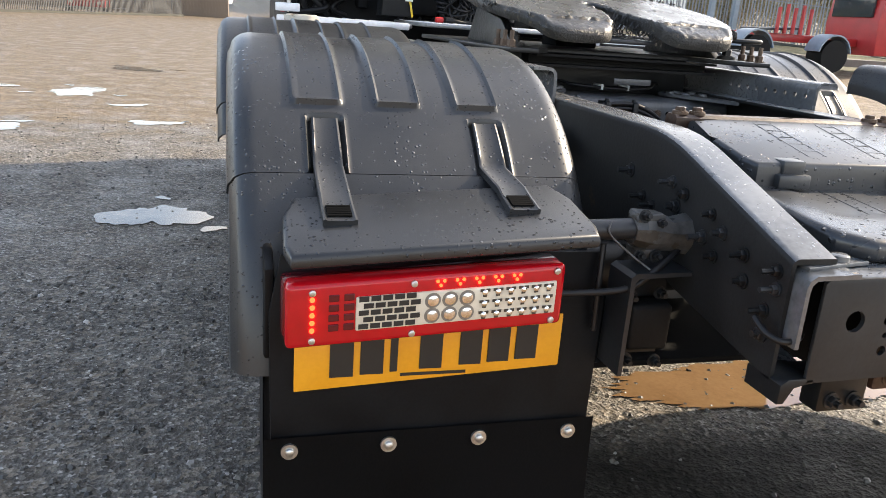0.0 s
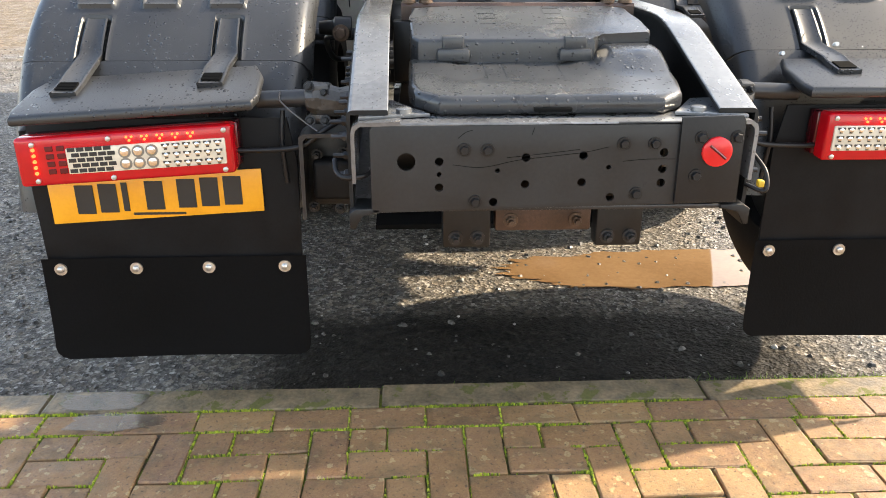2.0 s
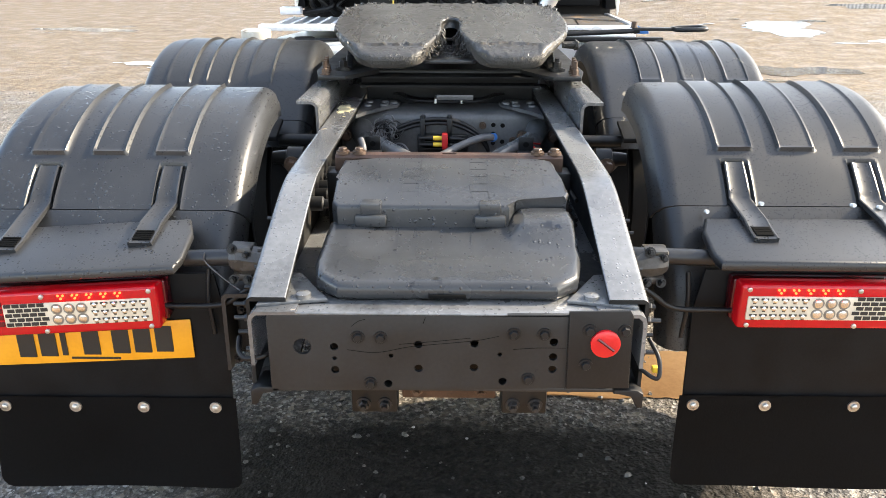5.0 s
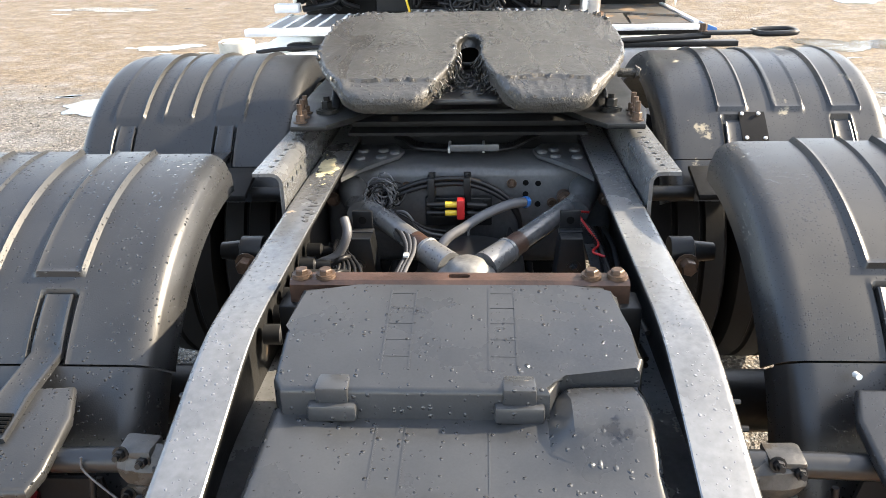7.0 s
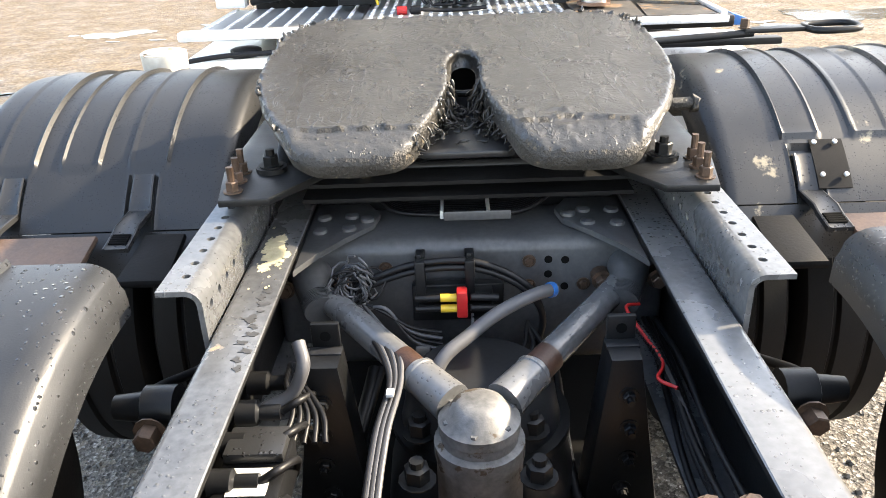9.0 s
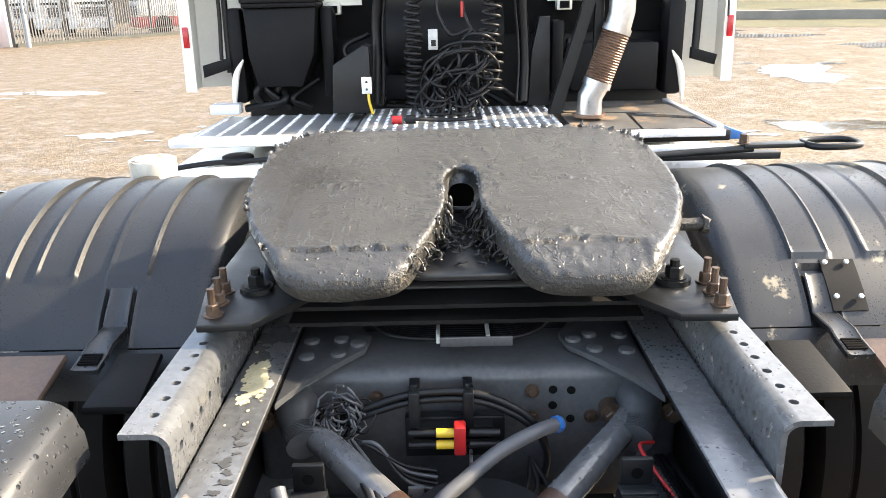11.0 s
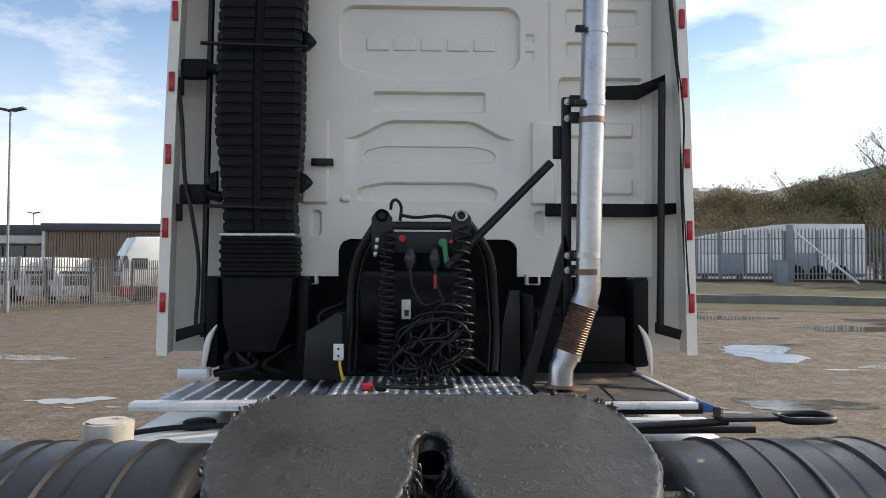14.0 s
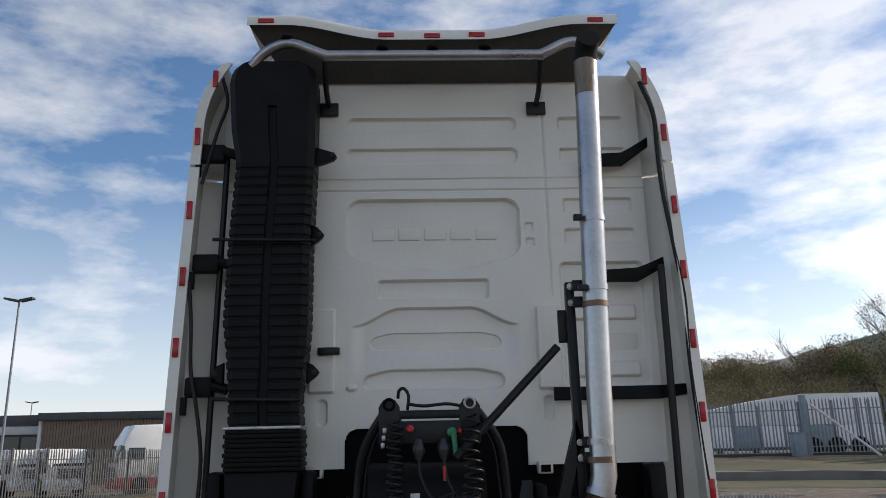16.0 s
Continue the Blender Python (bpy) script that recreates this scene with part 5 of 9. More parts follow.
for x0, z in ((-0.195, 0.63), (-0.145, 0.63), (0.155, 0.63), (0.208, 0.63), (-0.07, 0.672), (0.08, 0.672)):
    bm = B()
    bolt(bm, (x0, 0.12, z), (0, -1, 0), 0.012, 0.014, 0.012)
    part("bolt", bm, CHASSIS if abs(x0) > 0.1 else RUST_BOLT, truck)
for line in (((-0.21, 0.838), (-0.15, 0.832), (-0.08, 0.846), (-0.02, 0.853), (0.06, 0.862), (0.11, 0.873)), ((-0.10, 0.852), (-0.03, 0.859), (0.05, 0.868)), ((-0.20, 0.893), (-0.185, 0.905), (-0.17, 0.91)), ((-0.05, 0.90), (-0.045, 0.915)), ((0.14, 0.842), (0.19, 0.846), (0.25, 0.846))):
    bm = B()
    tube(bm, curve_pts([(x, 0.0003, z) for x, z in line], 5), 0.0008, 5)
    part("scratch", bm, BLACK, rear_cross, "dark scratch in the paint", 80)

# ---- the cab ----
CX = 0.037
WALL_Y, EDGE_Y = 3.85, 3.67


def wall_height(x, z):
    """Pressed beads of the cab's rear wall."""
    h, zz = 0.0, z

    def plateau(cx, cz, hx, hz, r, amp, w=0.005):
        z = zz
        if hz > 0.15 and hx > 0.4 and z < cz:
            z -= 0.062 * sstep(0.10, 0.44, abs(x - cx))
        if 0.3 < hx < 0.34 and z > cz:
            z += 0.022 * sstep(0.20, 0.33, abs(x - cx))
        qx, qz = abs(x - cx) - hx + r, abs(z - cz) - hz + r
        d = math.hypot(max(qx, 0), max(qz, 0)) + min(max(qx, qz), 0) - r
        return amp * (1 - sstep(-w, w, d))
    for args in PANELS:
        if abs(x - args[0]) < args[2] + 0.02 and abs(z - args[1]) < args[3] + 0.02:
            h += plateau(*args)
    zc = 2.45 - 0.085 * sstep(0.17, 0.40, abs(x - 0.035))
    if abs(x - 0.035) < 0.42:
        h -= 0.012 * sstep(zc + 0.005, zc - 0.004, z) * sstep(zc - 0.30, zc - 0.03, z) * (1 - sstep(0.34, 0.42, abs(x - 0.035)))
    for zs in (3.12, 3.06):
        h -= 0.004 * (1 - sstep(0.002, 0.008, abs(z - zs)))
    h -= 0.004 * (1 - sstep(0.002, 0.008, abs(x - 0.615))) * (1 if z > 2.5 else 0)
    return 2.1 * h


PANELS = [(0.035, 3.425, 0.44, 0.034, 0.03, -0.012), (0.035, 3.25, 0.44, 0.038, 0.03, -0.012),
          (0.035, 2.83, 0.435, 0.18, 0.07, -0.016), (0.03, 2.545, 0.27, 0.045, 0.012, -0.012),
          (0.035, 2.29, 0.315, 0.038, 0.03, -0.012), (0.025, 2.105, 0.335, 0.044, 0.03, -0.012),
          (0.875, 2.97, 0.175, 0.038, 0.012, -0.010), (0.875, 2.81, 0.175, 0.035, 0.012, -0.010), (0.87, 3.425, 0.17, 0.034, 0.012, -0.010), (0.87, 3.25, 0.17, 0.034, 0.012, -0.010),
          (0.87, 2.365, 0.205, 0.305, 0.02, -0.014), (0.87, 2.56, 0.16, 0.04, 0.012, -0.010), (0.87, 2.42, 0.16, 0.035, 0.012, 0.010), (0.87, 2.27, 0.16, 0.035, 0.012, -0.010), (0.87, 2.14, 0.16, 0.035, 0.012, 0.010),
          (0.585, 2.25, 0.055, 0.20, 0.01, 0.010), (-0.515, 2.25, 0.06, 0.2, 0.01, 0.010), (-0.51, 1.955, 0.022, 0.06, 0.022, -0.009), (0.57, 1.955, 0.022, 0.06, 0.022, -0.009),
          (-0.37, 2.07, 0.02, 0.012, 0.01, 0.008), (0.52, 2.78, 0.02, 0.02, 0.004, -0.006), (0.52, 2.86, 0.02, 0.02, 0.004, -0.006)]

cab_bm = B()
NX, NZ = 400, 500
X0, X1, Z0, Z1 = -1.03, 1.12, 1.70, 3.70
grid = {}


def opening(x, z):
    """The arched opening at the wall's foot, with rounded upper corners."""
    qx, qz = abs(x - 0.03) - 0.43 + 0.06, (z - 1.88) + 0.06
    return math.hypot(max(qx, 0), max(qz, 0)) + min(max(qx, qz), 0) - 0.06 < 0


for i in range(NX + 1):
    for j in range(NZ + 1):
        x, z = X0 + (X1 - X0) * i / NX, Z0 + (Z1 - Z0) * j / NZ
        grid[i, j] = cab_bm.verts.new((x, WALL_Y - wall_height(x, z), z))
for i in range(NX):
    for j in range(NZ):
        if not opening(X0 + (X1 - X0) * (i + 0.5) / NX, Z0 + (Z1 - Z0) * (j + 0.5) / NZ):
            cab_bm.faces.new((grid[i, j], grid[i + 1, j], grid[i + 1, j + 1], grid[i, j + 1]))
bmesh.ops.delete(cab_bm, geom=[v for v in cab_bm.verts if not v.link_faces], context="VERTS")
bmesh.ops.solidify(cab_bm, geom=cab_bm.faces[:], thickness=0.02)
cab = part("cab_rear_wall", cab_bm, WHITE, truck, "cream painted pressed steel cab rear wall", 50)
bm = B()
prism(bm, [(X0, 1.60), (X0, 3.0), (X0 + 0.02, 3.60), (X0 + 0.10, 3.72), (0.9, 3.74), (X1 - 0.02, 3.60), (X1, 3.0), (X1, 1.60)], "y", WALL_Y + 0.03, 6.05, 0.03)
part("cab_shell", bm, WHITE, truck, "cream cab body")
bm = B()
box(bm, -0.98, 1.06, WALL_Y + 0.04, 6.0, 0.30, 1.62, 0.03)
part("lower_cab", bm, PLASTIC_DARK, truck, "dark underside of the cab")
# Flat black sheet added as the shade inside and below the wall's opening.
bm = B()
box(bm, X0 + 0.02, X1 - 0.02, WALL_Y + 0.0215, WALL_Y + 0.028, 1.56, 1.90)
part("lower_recess", bm, BLACK, truck, "black sheet standing for the shade at the cab wall's foot")
# raised blocks in place of the maker's name
for k in range(5):
    bm = B()
    x = -0.275 + k * 0.131
    box(bm, x, x + 0.108, WALL_Y + 0.022, WALL_Y + 0.040, 2.803, 2.866, 0.005, 3)
    part("raised_block", bm, WHITE, cab)

# Side air deflectors with marker lamps.
for s in (-1, 1):
    def edge(z):
        t = (z - 1.35) / (3.68 - 1.35)
        return CX + s * (1.238 - 0.035 * t - 0.04 * t * t - 0.10 * max(0.0, (t - 0.86) / 0.14) ** 2)
    for z0, z1 in ((1.34, 3.13), (3.145, 3.69)):
        bm = B()
        n = 16
        rows = []
        for k in range(n + 1):
            z = z0 + (z1 - z0) * k / n
            e = edge(z)
            rows.append([bm.verts.new((e - s * 0.05, EDGE_Y, z)), bm.verts.new((e, EDGE_Y + 0.004, z)), bm.verts.new((e + s * 0.004, EDGE_Y + 0.05, z)), bm.verts.new((e, EDGE_Y + 0.45, z)), bm.verts.new((e - s * 0.015, EDGE_Y + 0.45, z)),
                         bm.verts.new((e - s * 0.016, EDGE_Y + 0.03, z)), bm.verts.new((e - s * 0.05, EDGE_Y + 0.014, z))])
        for a, b in zip(rows, rows[1:]):
            for k in range(7):
                bm.faces.new((a[k], a[(k + 1) % 7], b[(k + 1) % 7], b[k]))
        bm.faces.new(rows[0])
        bm.faces.new(rows[-1][::-1])
        defl = part("side_deflector", bm, WHITE, truck, "cream plastic side air deflector")
        bm = B()
        pts = [(z0 + (z1 - z0) * k / 8) for k in range(9)]
        inner = X0 + 0.01 if s < 0 else X1 - 0.01
        rows = [[bm.verts.new((inner, WALL_Y + 0.06, z)), bm.verts.new((edge(z) - s * 0.012, WALL_Y + 0.02, z)), bm.verts.new((edge(z) - s * 0.012, WALL_Y + 0.035, z)), bm.verts.new((inner, WALL_Y + 0.075, z))] for z in pts]
        for a, b in zip(rows, rows[1:]):
            for k in range(4):
                bm.faces.new((a[k], a[(k + 1) % 4], b[(k + 1) % 4], b[k]))
        bm.faces.new(rows[0])
        bm.faces.new(rows[-1][::-1])
        part("closing_panel", bm, WHITE, defl)
        for z in (1.58, 1.918, 2.253, 2.585, 2.91, 3.29, 3.60):
            if z0 < z < z1:
                bm = B()
                e = edge(z)
                box(bm, e - s * 0.038 if s > 0 else e + 0.012, e - 0.012 if s > 0 else e + 0.038, EDGE_Y - 0.010, EDGE_Y + 0.002, z - 0.045, z + 0.045, 0.004)
                part("marker_lamp", bm, MARKER_RED, defl, "small red marker lamp")

# Roof spoiler and light bar.
bm = B()
top, bot = [], []
n = 40
for k in range(n + 1):
    x = -0.885 + 1.87 * k / n
    c = abs(x - 0.05) / 0.93
    zz = 3.80 + 0.085 * sstep(0.25, 0.80, c)
    top.append((x, zz))
rings = []
for y, dz in ((3.58, 0.0), (3.60, 0.03), (4.4, 0.06)):
    rings.append(([bm.verts.new((x, y, z + dz)) for x, z in top], [bm.verts.new((x, y, z + dz - (0.035 if y < 3.62 else 0.02))) for x, z in top]))
for (t0, b0), (t1, b1) in zip(rings, rings[1:]):
    for k in range(n):
        bm.faces.new((t0[k], t0[k + 1], t1[k + 1], t1[k]))
        bm.faces.new((b0[k], b1[k], b1[k + 1], b0[k + 1]))
    bm.faces.new((t0[0], t1[0], b1[0], b0[0]))
    bm.faces.new((t0[n], b0[n], b1[n], t1[n]))
for k in range(n):
    bm.faces.new((rings[0][0][k], rings[0][1][k], rings[0][1][k + 1], rings[0][0][k + 1]))
    bm.faces.new((rings[-1][0][k], rings[-1][0][k + 1], rings[-1][1][k + 1], rings[-1][1][k]))
# Grey underside, darkened so the colour holds the shade beneath the spoiler.
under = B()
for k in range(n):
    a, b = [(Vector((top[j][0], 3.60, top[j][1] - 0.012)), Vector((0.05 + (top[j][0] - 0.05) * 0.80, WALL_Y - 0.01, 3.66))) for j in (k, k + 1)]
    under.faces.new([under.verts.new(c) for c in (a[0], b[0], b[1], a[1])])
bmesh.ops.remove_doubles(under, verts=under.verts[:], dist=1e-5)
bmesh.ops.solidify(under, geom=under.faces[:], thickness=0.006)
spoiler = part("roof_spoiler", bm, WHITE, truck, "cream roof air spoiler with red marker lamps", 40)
part("underside", under, UNDERSIDE, spoiler, "grey underside of the spoiler, darkened for its shade", 60)
for x, z in ((-0.79, 3.872), (-0.19, 3.79), (0.04, 3.785), (0.265, 3.79), (0.87, 3.872)):
    bm = B()
    box(bm, x - 0.04, x + 0.04, 3.572, 3.584, z - 0.012, z + 0.012, 0.004)
    part("marker_lamp", bm, MARKER_RED, spoiler, "small red marker lamp")
bm = B()
tube(bm, curve_pts([(-0.86, 3.62, 3.64), (-0.80, 3.60, 3.70), (-0.72, 3.58, 3.735), (-0.64, 3.57, 3.735), (-0.49, 3.57, 3.675), (-0.40, 3.57, 3.672), (0.50, 3.57, 3.672), (0.58, 3.57, 3.675), (0.71, 3.57, 3.738), (0.80, 3.58, 3.735), (0.90, 3.60, 3.68)], 6), 0.026, 14)
lightbar = part("light_bar", bm, STAINLESS, truck, "polished steel roof light bar", 60)
for x in (-0.68, -0.21, 0.04, 0.30):
    bm = B()
    tube(bm, [(x, 3.57, 3.70 if x > -0.5 else 3.76), (x, 3.57, 3.712 if x > -0.5 else 3.772)], 0.03, 18)
    part("marker_lamp", bm, BLACK, lightbar)
for x in (-0.50, 0.585):
    bm = B()
    tube(bm, [(x, 3.60, 3.67), (x, 3.72, 3.55), (x, 3.84, 3.52)], 0.014, 8)
    box(bm, x - 0.05, x + 0.05, 3.825, 3.846, 3.47, 3.54, 0.004)
    part("bar_foot", bm, STEEL_DARK, lightbar)

# Air intake.
bm = B()
prof = [(3.66, -0.90, -0.60), (3.65, -0.925, -0.575), (3.63, -0.945, -0.552), (3.60, -0.958, -0.543), (3.55, -0.965, -0.54), (3.30, -0.945, -0.54), (3.14, -0.915, -0.54), (2.72, -0.935, -0.552), (2.36, -0.94, -0.552), (2.22, -0.92, -0.56), (2.02, -0.90, -0.585), (1.88, -0.895, -0.575)]
rings = []
seq = []
for (za, la, ra), (zb, lb, rb) in zip(prof, prof[1:]):
    n = max(1, int((za - zb) / 0.006))
    for k in range(n):
        t = k / n
        seq.append((za + (zb - za) * t, la + (lb - la) * t, ra + (rb - ra) * t))
for z, l, r in seq:
    d = 0.0
    if z < 3.14:
        d = 0.006 * (1 - sstep(0.10, 0.16, abs((z / 0.048) % 1 - 0.5)))
    mid = (l + r) / 2
    pts = [(l + 0.02, WALL_Y - 0.02), (l + d, WALL_Y - 0.06), (l + d, 3.63 + d), (l + 0.03, 3.60 + d), (mid - 0.022, 3.60 + d)]
    pts += [(mid - 0.016, 3.615), (mid + 0.016, 3.615)] if z < 3.42 else [(mid - 0.016, 3.60), (mid + 0.016, 3.60)]
    pts += [(mid + 0.022, 3.60 + d), (r - 0.03, 3.60 + d), (r - d, 3.63 + d), (r - d, WALL_Y - 0.06), (r - 0.02, WALL_Y - 0.02)]
    rings.append([bm.verts.new((x, y, z)) for x, y in pts])
for a, b in zip(rings, rings[1:]):
    for k in range(len(a)):
        bm.faces.new((a[k], a[(k + 1) % len(a)], b[(k + 1) % len(a)], b[k]))
bm.faces.new(rings[0])
bm.faces.new(rings[-1][::-1])
intake = part("air_intake", bm, PLASTIC_DARK, truck, "tall black ribbed plastic air intake", 25)
for k in range(9):
    z = 1.70 + k * 0.02
    bm = B()
    box(bm, -0.90 - 0.006 * (k % 2), -0.575 + 0.006 * (k % 2), 3.60 - 0.006 * (k % 2), WALL_Y - 0.03, z, z + 0.02, 0.006, 2)
    part("bellows_fold", bm, RUBBER, intake, "black rubber bellows fold")
bm = B()
box(bm, -0.905, -0.57, 3.592, WALL_Y - 0.03, 1.878, 1.892, 0.003)
part("clamp_band", bm, STEEL, intake)
bm = B()
prism(bm, [(-0.90, 1.70), (-0.58, 1.70), (-0.60, 1.50), (-0.66, 1.36), (-0.86, 1.36), (-0.89, 1.50)], "y", 3.62, WALL_Y + 0.1, 0.01)
part("filter_duct", bm, PLASTIC_DARK, intake)
for x, z, d in ((-0.935, 2.13, -1), (-0.56, 2.13, 1), (-0.55, 2.78, 1), (-0.55, 3.18, 1)):
    w = 0.10 if z > 3 else 0.045
    bm = B()
    prism(bm, [(x, z - 0.055), (x + d * w * 0.6, z - 0.032), (x + d * w, z - 0.018), (x + d * (w + 0.012), z), (x + d * w, z + 0.018), (x + d * w * 0.6, z + 0.028), (x, z + 0.050)], "y", 3.66, 3.70, 0.006)
    lug = part("intake_lug", bm, PLASTIC_DARK, intake)
    bm = B()
    bolt(bm, (x + d * (w - 0.008), 3.66, z), (0, -1, 0), 0.008, 0.008)
    part("lug_bolt", bm, STEEL_DARK, intake)

# Exhaust stack.
bm = B()
ex = 0.668
tube(bm, [(ex + 0.047, 3.22, 3.44), (ex + 0.043, 3.22, 3.3), (ex, 3.22, 2.0), (ex - 0.005, 3.22, 1.66), (ex - 0.02, 3.22, 1.60)], 0.051, 28)
pipe = part("exhaust_pipe", bm, STAINLESS, truck, "steel exhaust stack with clamp bands", 60)
bm = B()
tube(bm, [(ex + 0.047, 3.22, 3.438), (ex + 0.048, 3.215, 3.47), (ex + 0.050, 3.19, 3.505), (ex + 0.052, 3.15, 3.52)], 0.0515, 24)
part("sooty_outlet", bm, SOOT, pipe)
bm = B()
tube(bm, [(ex + 0.0462, 3.22, 3.437), (ex + 0.041, 3.22, 3.27)], [0.0515, 0.0513], 28, False)
part("soot_stain", bm, SCORCH, pipe, "brown scorch stain on the pipe")
bm = B()
a, b = Vector((ex - 0.02, 3.22, 1.60)), Vector((0.575, 3.22, 1.385))
n = 44
tube(bm, [a.lerp(b, k / n) for k in range(n + 1)], [0.052 + (0.004 if k % 2 else -0.001) for k in range(n + 1)], 24)
part("flexible_pipe", bm, HEAT_STEEL, pipe, "copper-brown corrugated flexible pipe")
bm = B()
tube(bm, [b, (0.552, 3.22, 1.34), (0.55, 3.22, 1.27)], 0.05, 24)
part("pipe_foot", bm, STAINLESS, pipe)
bm = B()
tube(bm, [(0.55, 3.22, 1.262), (0.55, 3.22, 1.274)], 0.066, 24)
part("foot_flange", bm, HEAT_STEEL, pipe)
for z in (2.70, 2.405, 2.335, 1.79, 1.722):
    bm = B()
    xx = ex + (z - 2.0) * 0.034
    tube(bm, [(xx, 3.22, z - 0.012), (xx, 3.22, z + 0.012)], 0.054, 28)
    part("clamp_band", bm, HEAT_STEEL if z in (2.335, 1.722) else STAINLESS, pipe)
for p0, p1 in ((a, b),):
    for t in (0.02, 0.97):
        bm = B()
        c = p0.lerp(p1, t)
        d = (p1 - p0).normalized() * 0.012
        tube(bm, [c - d, c + d], 0.057, 24)
        part("clamp_band", bm, STAINLESS, pipe)

# Deck plates behind the cab.
for x0, x1, y0, y1, z in ((-0.375, 0.43, 2.83, 3.66, 1.25), (-1.02, -0.39, 3.08, 3.62, 1.235)):
    bm = B()
    box(bm, x0, x1, y0, y1, z - 0.02, z, 0.006)
    deck = part("deck_plate", bm, ALU_DULL, truck, "aluminium tread plate deck")
    bm = B()
    columns = x0 < -0.5
    dx, dy = (0.078, 0.036) if columns else (0.04, 0.04)
    for i in range(int((x1 - x0) / dx)):
        for j in range(int((y1 - y0) / dy)):
            px, py = x0 + 0.03 + i * dx, y0 + 0.025 + j * dy
            a = 0 if columns else radians(45 if (i + j) % 2 else -45)
            shape = (0.95, 0.72, 0.45, 1) if columns else (1.15, 0.60, 0.34, 1)
            m = Matrix.Translation((px, py, z)) @ Matrix.Rotation(a, 4, "Z") @ Matrix.Diagonal(shape)
            bmesh.ops.create_icosphere(bm, subdivisions=1, radius=0.0125, matrix=m)
    tagged(part("tread_pattern", bm, ALU, deck, smooth=60), kind="stuff")
bm = B()
box(bm, 0.44, 1.03, 2.95, 3.80, 1.20, 1.245, 0.01)
part("silencer_cover", bm, STEEL_DARK, truck, "scuffed dark metal cover over the silencer")

# Fuel tank and side box seen past the rear guards.
for s in (-1, 1):
    bm = B()
    prism(bm, [(s * 0.50, 0.45), (s * 1.15, 0.45), (s * 1.22, 0.52), (s * 1.22, 0.98), (s * 1.14, 1.09), (s * 0.95, 1.135), (s * 0.60, 1.15), (s * 0.50, 1.10)], "y", 2.80 if s < 0 else 3.03, 3.885, 0.04, 3)
    part("tank", bm, WHITE if s < 0 else ALU, truck, "painted tank beside the frame" if s < 0 else "bare metal tank beside the frame")

# Strut of the exhaust stand.
bm = B()
tube(bm, [(0.545, 3.40, 2.19), (0.10, 3.40, 1.74)], 0.018, 10)
part("stand_strut", bm, STEEL_DARK, truck)
bm = B()
box(bm, 0.575, 0.612, 3.30, 3.34, 1.28, 2.45, 0.004)
prism(bm, [(0.40, 1.26), (0.45, 1.26), (0.605, 1.80), (0.585, 1.88)], "y", 3.30, 3.345)
part("exhaust_stand", bm, STEEL_DARK, truck, "black steel stand behind the exhaust")

# ---- surroundings ----
GALV = surface("galvanised_steel", (0.17, 0.185, 0.20), (0.27, 0.29, 0.31), (0.4, 0.6), metal=0.4, scale=3, grain=40, bump=0.05)
GREY_BLUE = surface("blue_grey_paint", (0.16, 0.20, 0.24), (0.24, 0.28, 0.32), (0.4, 0.6), scale=3, grain=40, bump=0.05)
CLAD_BROWN = surface("brown_cladding", (0.16, 0.115, 0.08), (0.24, 0.18, 0.13), (0.6, 0.8), scale=0.4, grain=6, bump=0.1)
CLAD_WHITE = surface("pale_cladding", (0.5, 0.5, 0.48), (0.68, 0.68, 0.66), (0.5, 0.7), scale=0.5, grain=6, bump=0.1)
ROOF_DARK = surface("dark_roof", (0.04, 0.045, 0.05), (0.08, 0.085, 0.09), (0.5, 0.7), scale=0.5, grain=6, bump=0.1)
LORRY_WHITE = surface("lorry_white", (0.62, 0.63, 0.62), (0.78, 0.78, 0.77), (0.25, 0.4), scale=1, grain=30, bump=0.02)
LORRY_RED = surface("lorry_red", (0.30, 0.02, 0.02), (0.45, 0.03, 0.03), (0.3, 0.45), scale=2, grain=30, bump=0.05)
GLASS = plain("dark_glass", (0.03, 0.04, 0.045), 0.06)
GRASS = surface("rough_grass", (0.05, 0.052, 0.022), (0.13, 0.115, 0.055), (0.8, 0.95), scale=0.8, grain=30, bump=0.6, depth=0.03)
BARK = surface("bark", (0.05, 0.04, 0.03), (0.12, 0.10, 0.08), (0.8, 0.95), scale=4, grain=40, bump=0.5, depth=0.01)
CONCRETE = surface("concrete", (0.12, 0.115, 0.10), (0.24, 0.23, 0.2), (0.7, 0.9), scale=1, grain=30, bump=0.3)


def leaf_material(name, a, b, c):
    m, nt, p, vec = start_material(name)
    geo = nt.nodes.new("ShaderNodeNewGeometry")
    big = noise_node(nt, vec, 0.35, 4)
    f = math_node(nt, "ADD", math_node(nt, "MULTIPLY", geo.outputs["Random Per Island"], 0.5), math_node(nt, "MULTIPLY", big, 0.5))
    nt.links.new(ramp_node(nt, f, [(0.2, a), (0.5, b), (0.8, c)]), p.inputs["Base Color"])
    p.inputs["Roughness"].default_value = 0.85
    p.inputs["Specular IOR Level"].default_value = 0.15
    return m


LEAF = leaf_material("autumn_leaf", (0.17, 0.15, 0.08), (0.27, 0.22, 0.125), (0.38, 0.30, 0.19))
LEAF_DARK = leaf_material("evergreen_leaf", (0.06, 0.08, 0.03), (0.11, 0.13, 0.05), (0.17, 0.18, 0.075))


